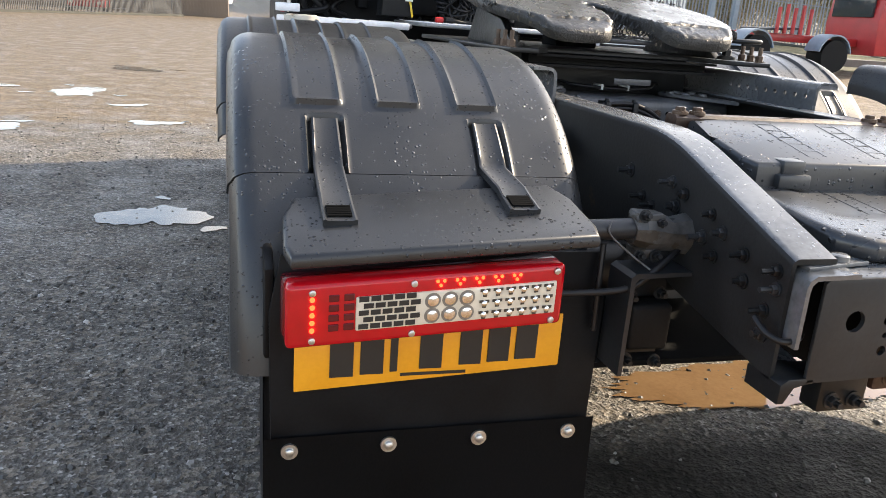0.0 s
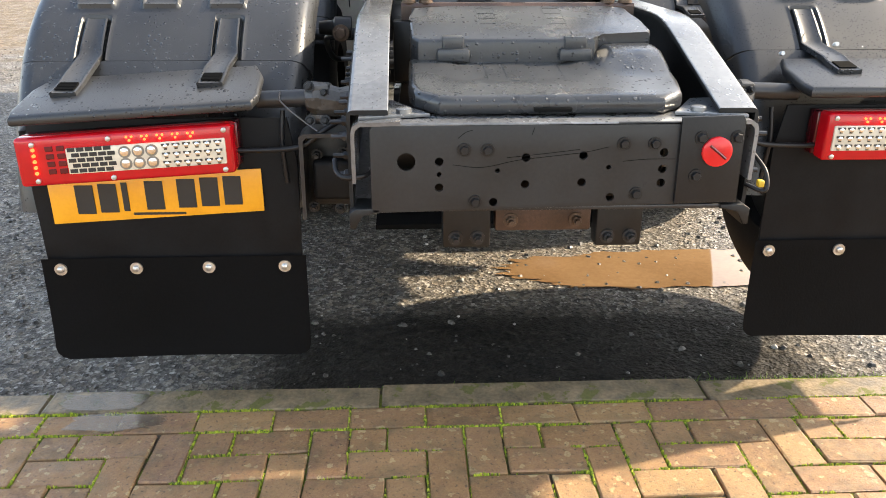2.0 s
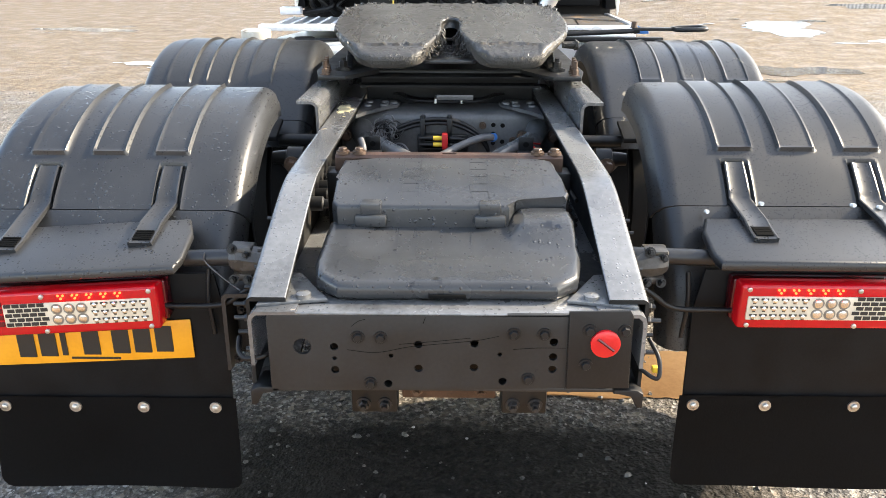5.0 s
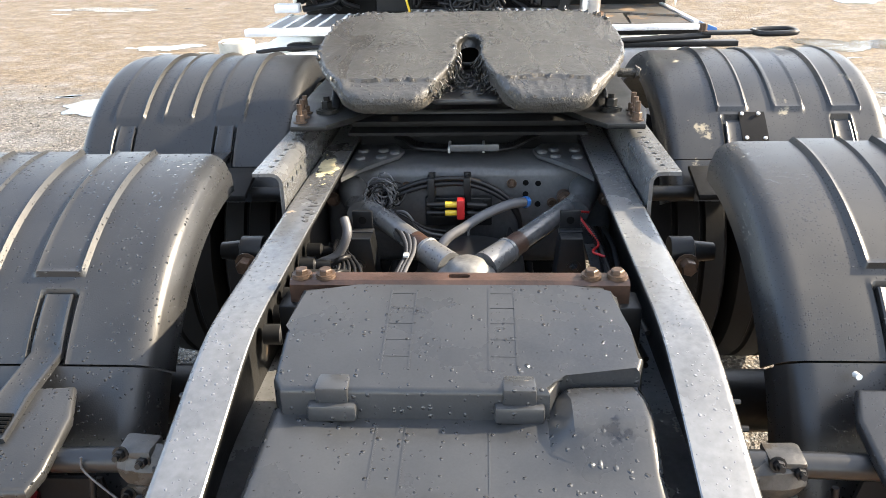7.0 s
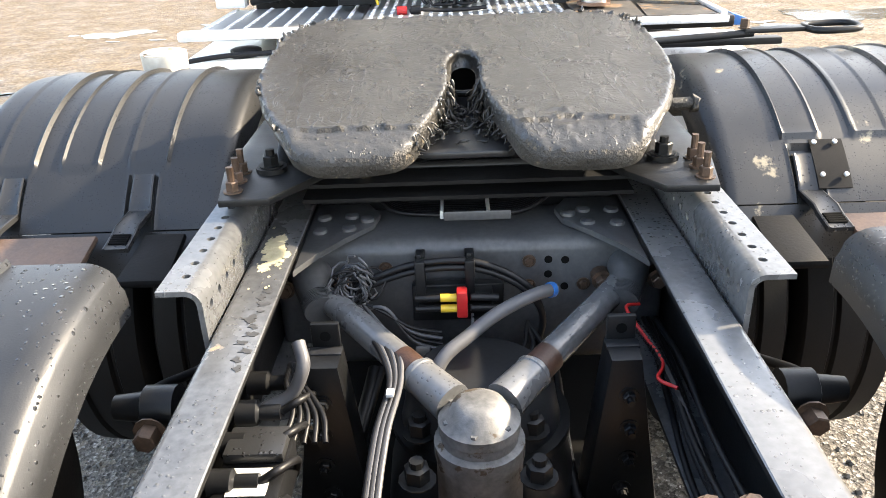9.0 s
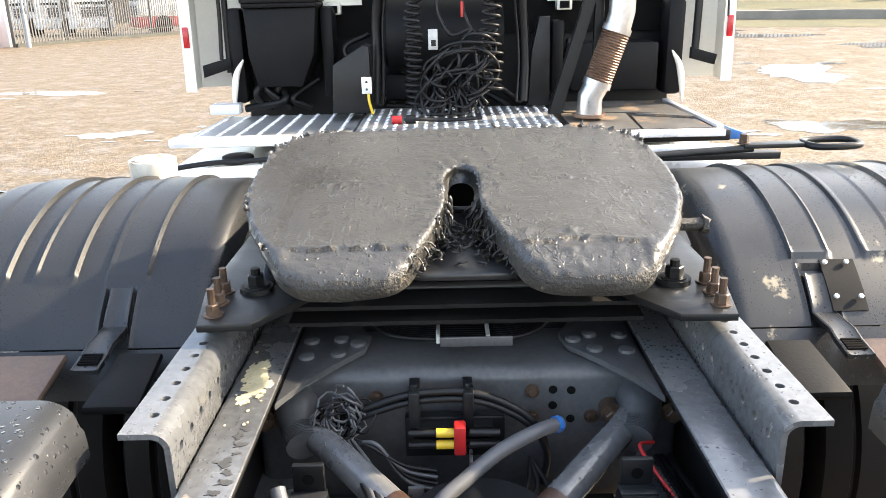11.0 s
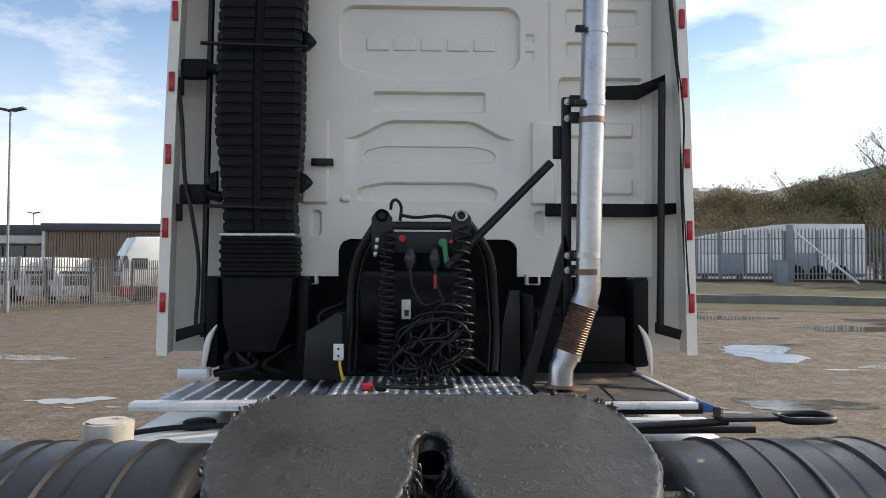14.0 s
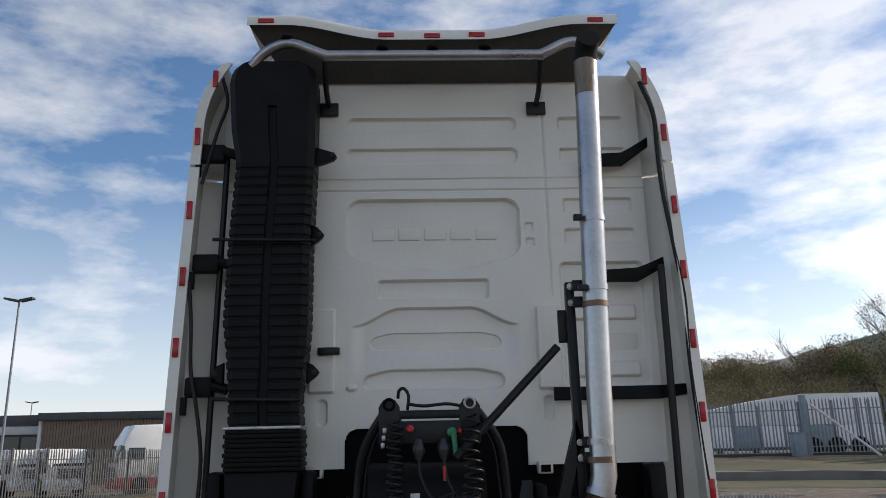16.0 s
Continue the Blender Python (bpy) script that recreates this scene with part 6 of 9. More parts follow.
def palisade(name, ax, ay, bx, by, height, step, material, label, rails=(0.35, 1.0), lift=None, posts=2.75):
    """A steel palisade fence with pointed pales, rails and posts."""
    L = math.hypot(bx - ax, by - ay)
    dx, dy = (bx - ax) / L, (by - ay) / L
    f = thing(name, (ax, ay, ground_z(ax, ay)), label, "fence", kind="structure")
    me = None
    turn = math.atan2(dy, dx)
    n = int(L / step)

    def base(t):
        return (lift(t / L) if lift else ground_z(ax + dx * t, ay + dy * t))
    for k in range(n):
        t = k * step
        if me is None:
            bm = B()
            prism(bm, [(-0.03, 0.08), (0.03, 0.08), (0.03, height - 0.12), (0.01, height), (-0.01, height), (-0.03, height - 0.12)], "y", -0.012, 0.012)
            for v in bm.verts:
                if abs(v.co.x) > 0.02:
                    v.co.y -= 0.012
            bmesh.ops.recalc_face_normals(bm, faces=bm.faces[:])
            me = bpy.data.meshes.new("pale")
            bm.to_mesh(me)
            bm.free()
            me.materials.append(material)
        ob = new("pale", me)
        ob.parent = f
        ob.matrix_basis = Matrix.Translation((dx * t, dy * t, base(t) - f.location.z)) @ Matrix.Rotation(turn, 4, "Z") @ Matrix.Rotation(radians(random.gauss(0, 0.4)), 4, "Y")
    m = 12
    for z in (0.4, height - 0.45):
        for k in range(m):
            bm = B()
            ta, tb = L * k / m, L * (k + 1) / m
            tube(bm, [(ax + dx * ta - dy * 0.03, ay + dy * ta + dx * 0.03, base(ta) + z), (ax + dx * tb - dy * 0.03, ay + dy * tb + dx * 0.03, base(tb) + z)], 0.03, 4)
            part("fence_rail", bm, material, f)
    m = 24
    for k in range(m):
        ta, tb = L * k / m, L * (k + 1) / m
        bm = B()
        ends = [[(ax + dx * t - dy * w, ay + dy * t + dx * w, base(t) + z) for w, z in ((-0.12, -0.3), (0.12, -0.3), (0.12, 0.16), (-0.12, 0.14))] for t in (ta, tb)]
        va, vb = [[bm.verts.new(c) for c in e] for e in ends]
        for i in range(4):
            bm.faces.new((va[i], va[(i + 1) % 4], vb[(i + 1) % 4], vb[i]))
        bm.faces.new(va)
        bm.faces.new(vb[::-1])
        part("plinth", bm, PLINTH, f, "dark weathered concrete plinth")
    for k in range(int(L / posts) + 1):
        t = k * posts
        x, y = ax + dx * t - dy * 0.09, ay + dy * t + dx * 0.09
        bm = B()
        box(bm, x - 0.05, x + 0.05, y - 0.04, y + 0.04, base(t) - 0.1, base(t) + height - 0.1, 0.004, 1)
        part("fence_post", bm, material, f)
    return f


PLINTH = surface("weathered_plinth", (0.035, 0.036, 0.03), (0.085, 0.083, 0.07), (0.8, 0.95), scale=1.5, grain=30, bump=0.3)
FENCE_DARK = surface("weathered_fence", (0.07, 0.07, 0.07), (0.13, 0.13, 0.128), (0.5, 0.7), metal=0.2, scale=3, grain=40, bump=0.05)
palisade("palisade_fence", -17.9, 33.5, -5.0, 65.6, 2.4, 0.155, FENCE_DARK, "grey steel palisade fence with pointed pales")
palisade("palisade_fence", 11.2, 35.5, 27.0, 30.0, 2.4, 0.15, GALV, "galvanised palisade fence on the raised bank")
palisade("palisade_fence", 27.4, 29.5, 45.0, 12.0, 2.4, 0.19, GALV, "galvanised palisade fence along the yard")

# Gate posts, brace and cabinet at the bank fence.
for x, y in ((11.4, 35.2), (16.4, 33.5), (20.2, 32.2), (21.2, 31.8)):
    g = thing("gate_post", (x, y, ground_z(x, y)), "blue-grey square steel gate post in the fence", "post", group="gate posts in the fence")
    bm = B()
    box(bm, x - 0.11, x + 0.11, y - 0.3, y - 0.08, ground_z(x, y) - 0.2, ground_z(x, y) + 2.55, 0.01)
    part("post", bm, GREY_BLUE, g)
cab_z = ground_z(16.3, 33.2)
kb = thing("roadside_cabinet", (15.8, 33.0, cab_z), "blue-grey steel cabinet in front of the fence", "cabinet")
bm = B()
box(bm, 15.55, 16.05, 32.7, 33.1, cab_z - 0.1, cab_z + 0.95, 0.02)
part("body", bm, GREY_BLUE, kb)
bm = B()
box(bm, 15.52, 16.08, 32.67, 33.13, cab_z + 0.94, cab_z + 1.0, 0.01)
part("lid", bm, GREY_BLUE, kb)
br = thing("fence_brace", (17.0, 32.4, cab_z), "pale diagonal steel brace against the fence", "brace")
bm = B()
tube(bm, [(16.5, 32.9, cab_z + 2.15), (18.55, 31.7, cab_z - 0.02)], 0.055, 8)
part("bar", bm, CLAD_WHITE, br)

# Bank: retaining edge and grass strip.
bm = B()
n = 40
rows = []
for k in range(n + 1):
    x = 6.5 + 34 * k / n
    y = 27.6 - 0.22 * (x - 8)
    z = ground_z(x, y)
    rows.append([bm.verts.new(c) for c in ((x, y - 0.1, z - 0.1), (x, y - 0.1, z + 0.28 + 0.02 * math.sin(k)), (x, y + 0.25, z + 0.3), (x, y + 0.25, z - 0.1))])
for a, b in zip(rows, rows[1:]):
    for k in range(3):
        bm.faces.new((a[k], a[k + 1], b[k + 1], b[k]))
tagged(part("retaining_edge", bm, CONCRETE, None), "dark concrete retaining edge of the bank", "kerb", kind="structure")
bm = B()
rows = []
for k in range(n + 1):
    x = 6.5 + 34 * k / n
    y = 27.6 - 0.22 * (x - 8)
    z = ground_z(x, y)
    rows.append([bm.verts.new((x + 0.6 * j, y + 0.2 + j * 2.2, max(z + 0.3, ground_z(x, y + 0.2 + j * 2.2) + 0.03) + 0.05 * noise.noise((x, j * 2, 1)))) for j in range(6)])
for a, b in zip(rows, rows[1:]):
    for k in range(5):
        bm.faces.new((a[k], a[k + 1], b[k + 1], b[k]))
tagged(part("grass_bank", bm, GRASS, None, smooth=80), "rough grass bank before the fence", "grass", kind="structure")
bm = B()
rows = []
for k in range(n + 1):
    x = 6.0 + 34 * k / n
    y = 27.2 - 0.22 * (x - 8)
    rows.append([bm.verts.new((x, y - j * 0.9, ground_z(x, y - j * 0.9) + 0.008)) for j in range(4)])
for a, b in zip(rows, rows[1:]):
    for k in range(3):
        bm.faces.new((a[k], a[k + 1], b[k + 1], b[k]))
tagged(part("grass_verge", bm, GRASS, None, smooth=80), "thin mossy grass along the yard edge", "grass", kind="structure")

# Lamp posts.
for x, y, h in ((-17.2, 33.2, 8.6), (-38.0, 78.0, 7.6)):
    lp = thing("lamp_post", (x, y, GROUND_Z), "tall thin grey lamp post with twin heads", "lamp post", group="lamp posts by the fence")
    bm = B()
    tube(bm, [(x, y, GROUND_Z), (x, y, 1.3), (x, y, 1.35), (x, y, h)], [0.10, 0.10, 0.06, 0.04], 12)
    part("pole", bm, GALV, lp)
    for s in (-1, 1):
        bm = B()
        prism(bm, [(x + s * 0.05, h), (x + s * 0.6, h + 0.10), (x + s * 0.62, h + 0.02), (x + s * 0.08, h - 0.10)], "y", y - 0.16, y + 0.16, 0.02)
        part("lamp_head", bm, ROOF_DARK, lp)

# Warehouse and pale shed behind the fence.
wh = thing("warehouse", (-22, 78, GROUND_Z), "long brown clad warehouse with a dark roof edge", "warehouse")
panel = bpy.data.meshes.new("cladding_panel")
bm = box(B(), 0, 0.21, 0, 0.2, 0, 5.4)
bm.to_mesh(panel)
bm.free()
panel.materials.append(CLAD_BROWN)
for k in range(126):
    ob = new("cladding_panel", panel)
    ob.parent = wh
    ob.matrix_basis = Matrix.Translation((-33 + 0.25 * k + 22, 70.0 - 78, -GROUND_Z))
bm = B()
box(bm, -33, -1.5, 70.1, 90, -0.1, 5.38)
part("wall", bm, CLAD_BROWN, wh)
bm = B()
box(bm, -33.3, -1.2, 69.6, 90.4, 5.38, 6.05, 0.05)
part("roof", bm, ROOF_DARK, wh)
bm = B()
box(bm, -33.25, -33.0, 69.8, 70.3, 0, 5.6, 0.03)
part("corner_trim", bm, CLAD_WHITE, wh)
sd = thing("storage_shed", (-52, 78, GROUND_Z), "pale clad shed with a dark roof edge", "shed")
bm = B()
box(bm, -70, -33.4, 72.0, 90, -0.1, 4.4)
part("wall", bm, ROOF_DARK, sd)
for k in range(18):
    bm = B()
    box(bm, -69.6 + 2.0 * k, -67.8 + 2.0 * k, 71.9, 71.99, 0.8, 4.1, 0.0)
    part("window", bm, GLASS, sd)
bm = B()
box(bm, -70.1, -33.38, 71.7, 72.1, 4.3, 5.05, 0.02)
part("fascia", bm, CLAD_WHITE, sd)
bm = B()
box(bm, -70.3, -33.35, 71.6, 90.4, 5.05, 6.0, 0.05)
part("roof", bm, ROOF_DARK, sd)


def lorry(x, y, w, h, label, lower, turn):
    """A parked lorry front with screen, grille, bumper and wheels, facing the yard."""
    t = thing("parked_lorry", (x, y, GROUND_Z), label, "lorry", group="vehicles behind the fence")
    bm = B()
    prism(bm, [(y, 0.9), (y - 0.05, 1.6), (y + 0.22, h - 0.9), (y + 0.7, h - 0.05), (y + 2.2, h), (y + 2.3, 0.9)], "x", x - w / 2, x + w / 2, 0.08, 3)
    part("cab_body", bm, LORRY_WHITE, t)
    bm = B()
    prism(bm, [(y - 0.075, 1.75), (y + 0.145, h - 1.1), (y + 0.175, h - 1.1), (y - 0.02, 1.75)], "x", x - w / 2 + 0.15, x + w / 2 - 0.15, 0.01)
    part("windscreen", bm, GLASS, t)
    bm = B()
    box(bm, x - w / 2, x + w / 2, y - 0.12, y + 2.2, 0.35, 0.92, 0.06)
    part("bumper", bm, lower, t)
    for k in range(4):
        bm = B()
        box(bm, x - w * 0.32, x + w * 0.32, y - 0.10, y - 0.02, 1.0 + k * 0.13, 1.08 + k * 0.13, 0.01)
        part("grille_slat", bm, ROOF_DARK, t)
    for s in (-1, 1):
        bm = B()
        tube(bm, [(x + s * (w / 2 - 0.25), y + 1.2, 0.48), (x + s * (w / 2 + 0.02), y + 1.2, 0.48)], 0.48, 24)
        part("wheel", bm, RUBBER, t)
        bm = B()
        box(bm, x + s * (w / 2 - 0.35) - 0.14, x + s * (w / 2 - 0.35) + 0.14, y - 0.14, y - 0.10, 0.55, 0.72, 0.01)
        part("headlamp", bm, CLEAR_LENS, t)
        bm = B()
        box(bm, x + s * (w / 2 + 0.14) - 0.07, x + s * (w / 2 + 0.14) + 0.07, y + 0.1, y + 0.25, 1.9, 2.6, 0.03)
        part("mirror", bm, ROOF_DARK, t)
        bm = B()
        a, b = sorted((x + s * (w / 2 - 0.02), x + s * (w / 2 + 0.012)))
        box(bm, a, b, y + 0.5, y + 1.35, h * 0.5, h * 0.5 + 0.62, 0.006)
        part("side_window", bm, GLASS, t)
    t.rotation_euler.z = radians(turn)
    return t


lorry(-16.9, 44.5, 2.5, 3.75, "white tractor unit parked behind the fence", LORRY_RED, -58)
for k in range(5):
    lorry(-18.9 - 2.1 * k, 43.9 + 0.5 * k, 2.2, 2.55, "white van parked behind the fence", LORRY_WHITE, 48)
lorry(-10.8, 58.0, 2.5, 3.0, "white lorry parked behind the fence", LORRY_RED, 0)

# Red tractor unit parked across the yard.
rt = thing("parked_tractor", (17, 22, ground_z(17, 22)), "red tractor unit with grey mudguards parked across the yard", "lorry")
gz = ground_z(17, 22)
bm = B()
box(bm, 13.7, 19.0, 21.2, 22.0, gz + 0.85, gz + 1.1, 0.03)
part("frame_beam", bm, LORRY_RED, rt)
bm = B()
prism(bm, [(18.9, gz + 0.6), (21.1, gz + 0.6), (21.1, gz + 3.5), (19.1, gz + 3.6), (18.8, gz + 1.6)], "y", 20.4, 22.8, 0.08)
part("cab_body", bm, LORRY_RED, rt)
bm = B()
box(bm, 18.75, 18.85, 20.7, 22.5, gz + 1.8, gz + 2.9, 0.02)
part("rear_window", bm, GLASS, rt)
for x in (14.3, 17.2):
    bm = B()
    pts = [(x - 0.62 * math.cos(radians(a)), gz + 0.52 + 0.66 * math.sin(radians(a))) for a in range(10, 171, 10)]
    inner = [(x - 0.58 * math.cos(radians(a)), gz + 0.52 + 0.61 * math.sin(radians(a))) for a in range(170, 9, -10)]
    prism(bm, pts + inner, "y", 20.2, 20.9)
    part("mudguard", bm, GREY_BLUE, rt)
    bm = B()
    tube(bm, [(x, 20.2, gz + 0.5), (x, 20.9, gz + 0.5)], 0.5, 28)
    part("wheel", bm, RUBBER, rt)
bm = B()
prism(bm, [(14.9, gz + 1.15), (16.6, gz + 1.25), (16.6, gz + 1.33), (14.9, gz + 1.23)], "y", 21.1, 22.1, 0.02)
part("coupling_plate", bm, ROOF_DARK, rt)
for k in range(5):
    bm = B()
    tube(bm, [(15.5 + k * 0.3, 21.0, gz + 1.1), (15.5 + k * 0.3, 21.0, gz + 1.9 + 0.1 * (k % 2))], 0.06, 10)
    part("red_fitting", bm, LORRY_RED, rt)

# White sheeted trailer behind the bank fence.
tr = thing("sheeted_trailer", (20, 44, 1.4), "trailer with a white arched sheet behind the fence", "trailer")
bm = B()
pts = [(13.0, 2.9), (13.0, 3.5)] + [(13.0 + 12.6 * k / 12, 3.5 + 1.1 * sstep(0, 0.7, k / 12)) for k in range(13)] + [(25.6, 2.9)]
prism(bm, pts, "y", 43.0, 45.5, 0.05)
part("sheet", bm, LORRY_WHITE, tr)
for k in range(9):
    bm = B()
    box(bm, 13.05 + 1.4 * k, 14.35 + 1.4 * k, 42.95, 43.0, 1.75, 2.88, 0.01)
    part("side_board", bm, LORRY_WHITE if k % 3 else GREY_BLUE, tr)
    bm = B()
    box(bm, 12.98 + 1.4 * k, 13.06 + 1.4 * k, 42.9, 43.0, 1.6, 3.6 + 0.09 * k, 0.01)
    part("side_post", bm, GALV, tr)
for x in (21.5, 22.8, 24.1):
    part("wheel", tube(B(), [(x, 42.9, 1.75), (x, 43.2, 1.75)], 0.5, 24), RUBBER, tr)
bm = B()
box(bm, 13.0, 25.6, 43.1, 45.4, 1.6, 1.78, 0.02)
part("floor_frame", bm, ROOF_DARK, tr)


def leaves(store, cx, cy, cz, rx, ry, rz, count, size, rnd):
    """Small leaf blades strewn through an uneven clump; store holds vertices and faces."""
    sv, sf = store
    for _ in range(count):
        u, v = rnd.uniform(-1, 1), rnd.uniform(0, 2 * math.pi)
        r = rnd.uniform(0.3, 1.0) ** 0.6
        q = math.sqrt(1 - u * u)
        x, y, z = cx + rx * r * q * math.cos(v), cy + ry * r * q * math.sin(v), cz + rz * r * u
        s = size * rnd.uniform(0.5, 1.4)
        ax, ay, az, bx, by, bz = (s * rnd.uniform(-1, 1) for _ in range(6))
        i = len(sv)
        sv += [(x + ax, y + ay, z + az), (x + 0.6 * bx, y + 0.6 * by, z + 0.6 * bz), (x - ax, y - ay, z - az)]
        sf.append((i, i + 1, i + 2))


def leaf_mesh(name, store, material, parent=None):
    me = bpy.data.meshes.new(name)
    me.from_pydata(store[0], [], store[1])
    me.materials.append(material)
    ob = new(name, me)
    if parent is not None:
        ob.parent = parent
        ob.matrix_parent_inverse = Matrix.Translation(parent.location).inverted()
    return ob


def tree(x, y, h, w, seed, material, label, count=1500, bare=False):
    rnd = random.Random(seed)
    z = ground_z(x, y)
    t = thing("tree", (x, y, z), label, "tree", group="trees behind the fence")
    bm = B()
    tube(bm, [(x, y, z - 0.2), (x + 0.1, y, z + h * 0.35), (x - 0.1, y, z + h * 0.7)], [0.22, 0.16, 0.05], 8)
    for k in range(16 if bare else 8):
        a = rnd.uniform(0, 6.28)
        z0 = z + h * rnd.uniform(0.25, 0.65)
        l = w * rnd.uniform(0.35, 0.6)
        p1 = Vector((x + l * 0.5 * math.cos(a), y + l * 0.5 * math.sin(a), z0 + h * 0.13))
        p2 = Vector((x + l * math.cos(a), y + l * math.sin(a), z0 + h * rnd.uniform(0.2, 0.36)))
        tube(bm, [(x, y, z0), p1, p2], [0.07, 0.045, 0.012], 5)
        for _ in range(5 if bare else 0):
            tube(bm, [p1.lerp(p2, rnd.random()), p2 + Vector((rnd.gauss(0, 0.5), rnd.gauss(0, 0.5), rnd.uniform(0.2, 1.0)))], [0.02, 0.005], 4)
    part("trunk", bm, BARK, t)
    store = ([], [])
    for _ in range(17):
        a, l = rnd.uniform(0, 6.28), w * 0.42 * math.sqrt(rnd.random())
        r = w * rnd.uniform(0.15, 0.27)
        leaves(store, x + l * math.cos(a), y + l * math.sin(a), z + h * rnd.uniform(0.22, 0.86), r, r, r * 0.9, count * 13 // 17, 0.085, rnd)
    for _ in range(260):
        a, l = rnd.uniform(0, 6.28), w * 0.5 * math.sqrt(rnd.random())
        b = Vector((x + l * math.cos(a), y + l * math.sin(a), z + h * rnd.uniform(0.3, 0.8)))
        d = Vector((rnd.gauss(0, 0.3) + 0.3 * math.cos(a), rnd.gauss(0, 0.3), rnd.uniform(0.6, 1.5)))
        i = len(store[0])
        store[0].extend([b, b + Vector((0.03, 0.03, 0)), b + d])
        store[1].append((i, i + 1, i + 2))
    leaf_mesh("crown", store, material, t)
    return t


trnd = random.Random(5)
for k in range(17):
    x = 14 + 3.1 * k + trnd.uniform(-0.8, 0.8)
    y = 66 - 0.35 * (x - 14) + trnd.uniform(-4, 6)
    dark = k in (6, 7)
    tree(x, y, trnd.uniform(7.0, 8.8) + 0.09 * k, trnd.uniform(5, 7), 40 + k, LEAF_DARK if dark else LEAF,
         "dark evergreen tree behind the fence" if dark else "thinning brown autumn tree behind the fence", 2600, k % 4 == 1)
tree(33.0, 50, 10.8, 6.5, 91, LEAF, "tall half-bare autumn tree behind the fence", 1100, True)
tree(38.0, 48, 10.6, 7.5, 92, LEAF, "tall brown autumn tree behind the fence", 2400, True)
tree(44.0, 44, 11.0, 8.0, 93, LEAF, "tall brown autumn tree behind the fence", 2400)
store = ([], [])
for k in range(60):
    x = 10 + 0.65 * k
    leaves(store, x, 52 - 0.3 * (x - 10) + trnd.uniform(-2, 2), 2.2 + 1.6, 1.7, 1.7, 2.4, 1400, 0.08, trnd)
    leaves(store, x * 1.25, 62 - 0.3 * (x - 10) + trnd.uniform(-2, 2), 5.2 + trnd.uniform(-0.6, 0.9), 2.4, 2.0, 3.2, 3800, 0.09, trnd)
tagged(leaf_mesh("undergrowth", store, LEAF), "tangled brown undergrowth behind the fence", "bushes", kind="stuff")
bm = B()
n = 40
rows = []
for k in range(n + 1):
    x = 60 + 900 * k / n
    hgt = 95 * sstep(60, 480, x) + 6 * noise.noise((x * 0.01, 0, 2))
    rows.append([bm.verts.new((x, 560 - 0.1 * x, -5)), bm.verts.new((x, 620 - 0.1 * x, 8 + hgt)), bm.verts.new((x, 900, 8 + hgt))])
for a, b in zip(rows, rows[1:]):
    for k in range(2):
        bm.faces.new((a[k], a[k + 1], b[k + 1], b[k]))
HILL = surface("far_hill", (0.16, 0.17, 0.15), (0.22, 0.22, 0.19), (0.9, 1.0), scale=0.02, grain=0.3, bump=0.0)
tagged(part("far_hill", bm, HILL, None), "pale grey-green hill far off", "hill", kind="structure")

# Red and white barrier and low wall at the gate end of the fence.
bw = thing("barrier_post", (-18.6, 33.0, GROUND_Z), "red and white plastic barrier post", "barrier")
bm = B()
box(bm, -18.9, -18.4, 32.9, 33.1, GROUND_Z, 1.1, 0.03)
part("post", bm, RED, bw)
bm = B()
box(bm, -23.0, -18.2, 33.6, 33.9, GROUND_Z, 2.0, 0.02)
tagged(part("yard_wall", bm, CLAD_WHITE, None), "pale wall beside the gate", "wall", kind="structure")

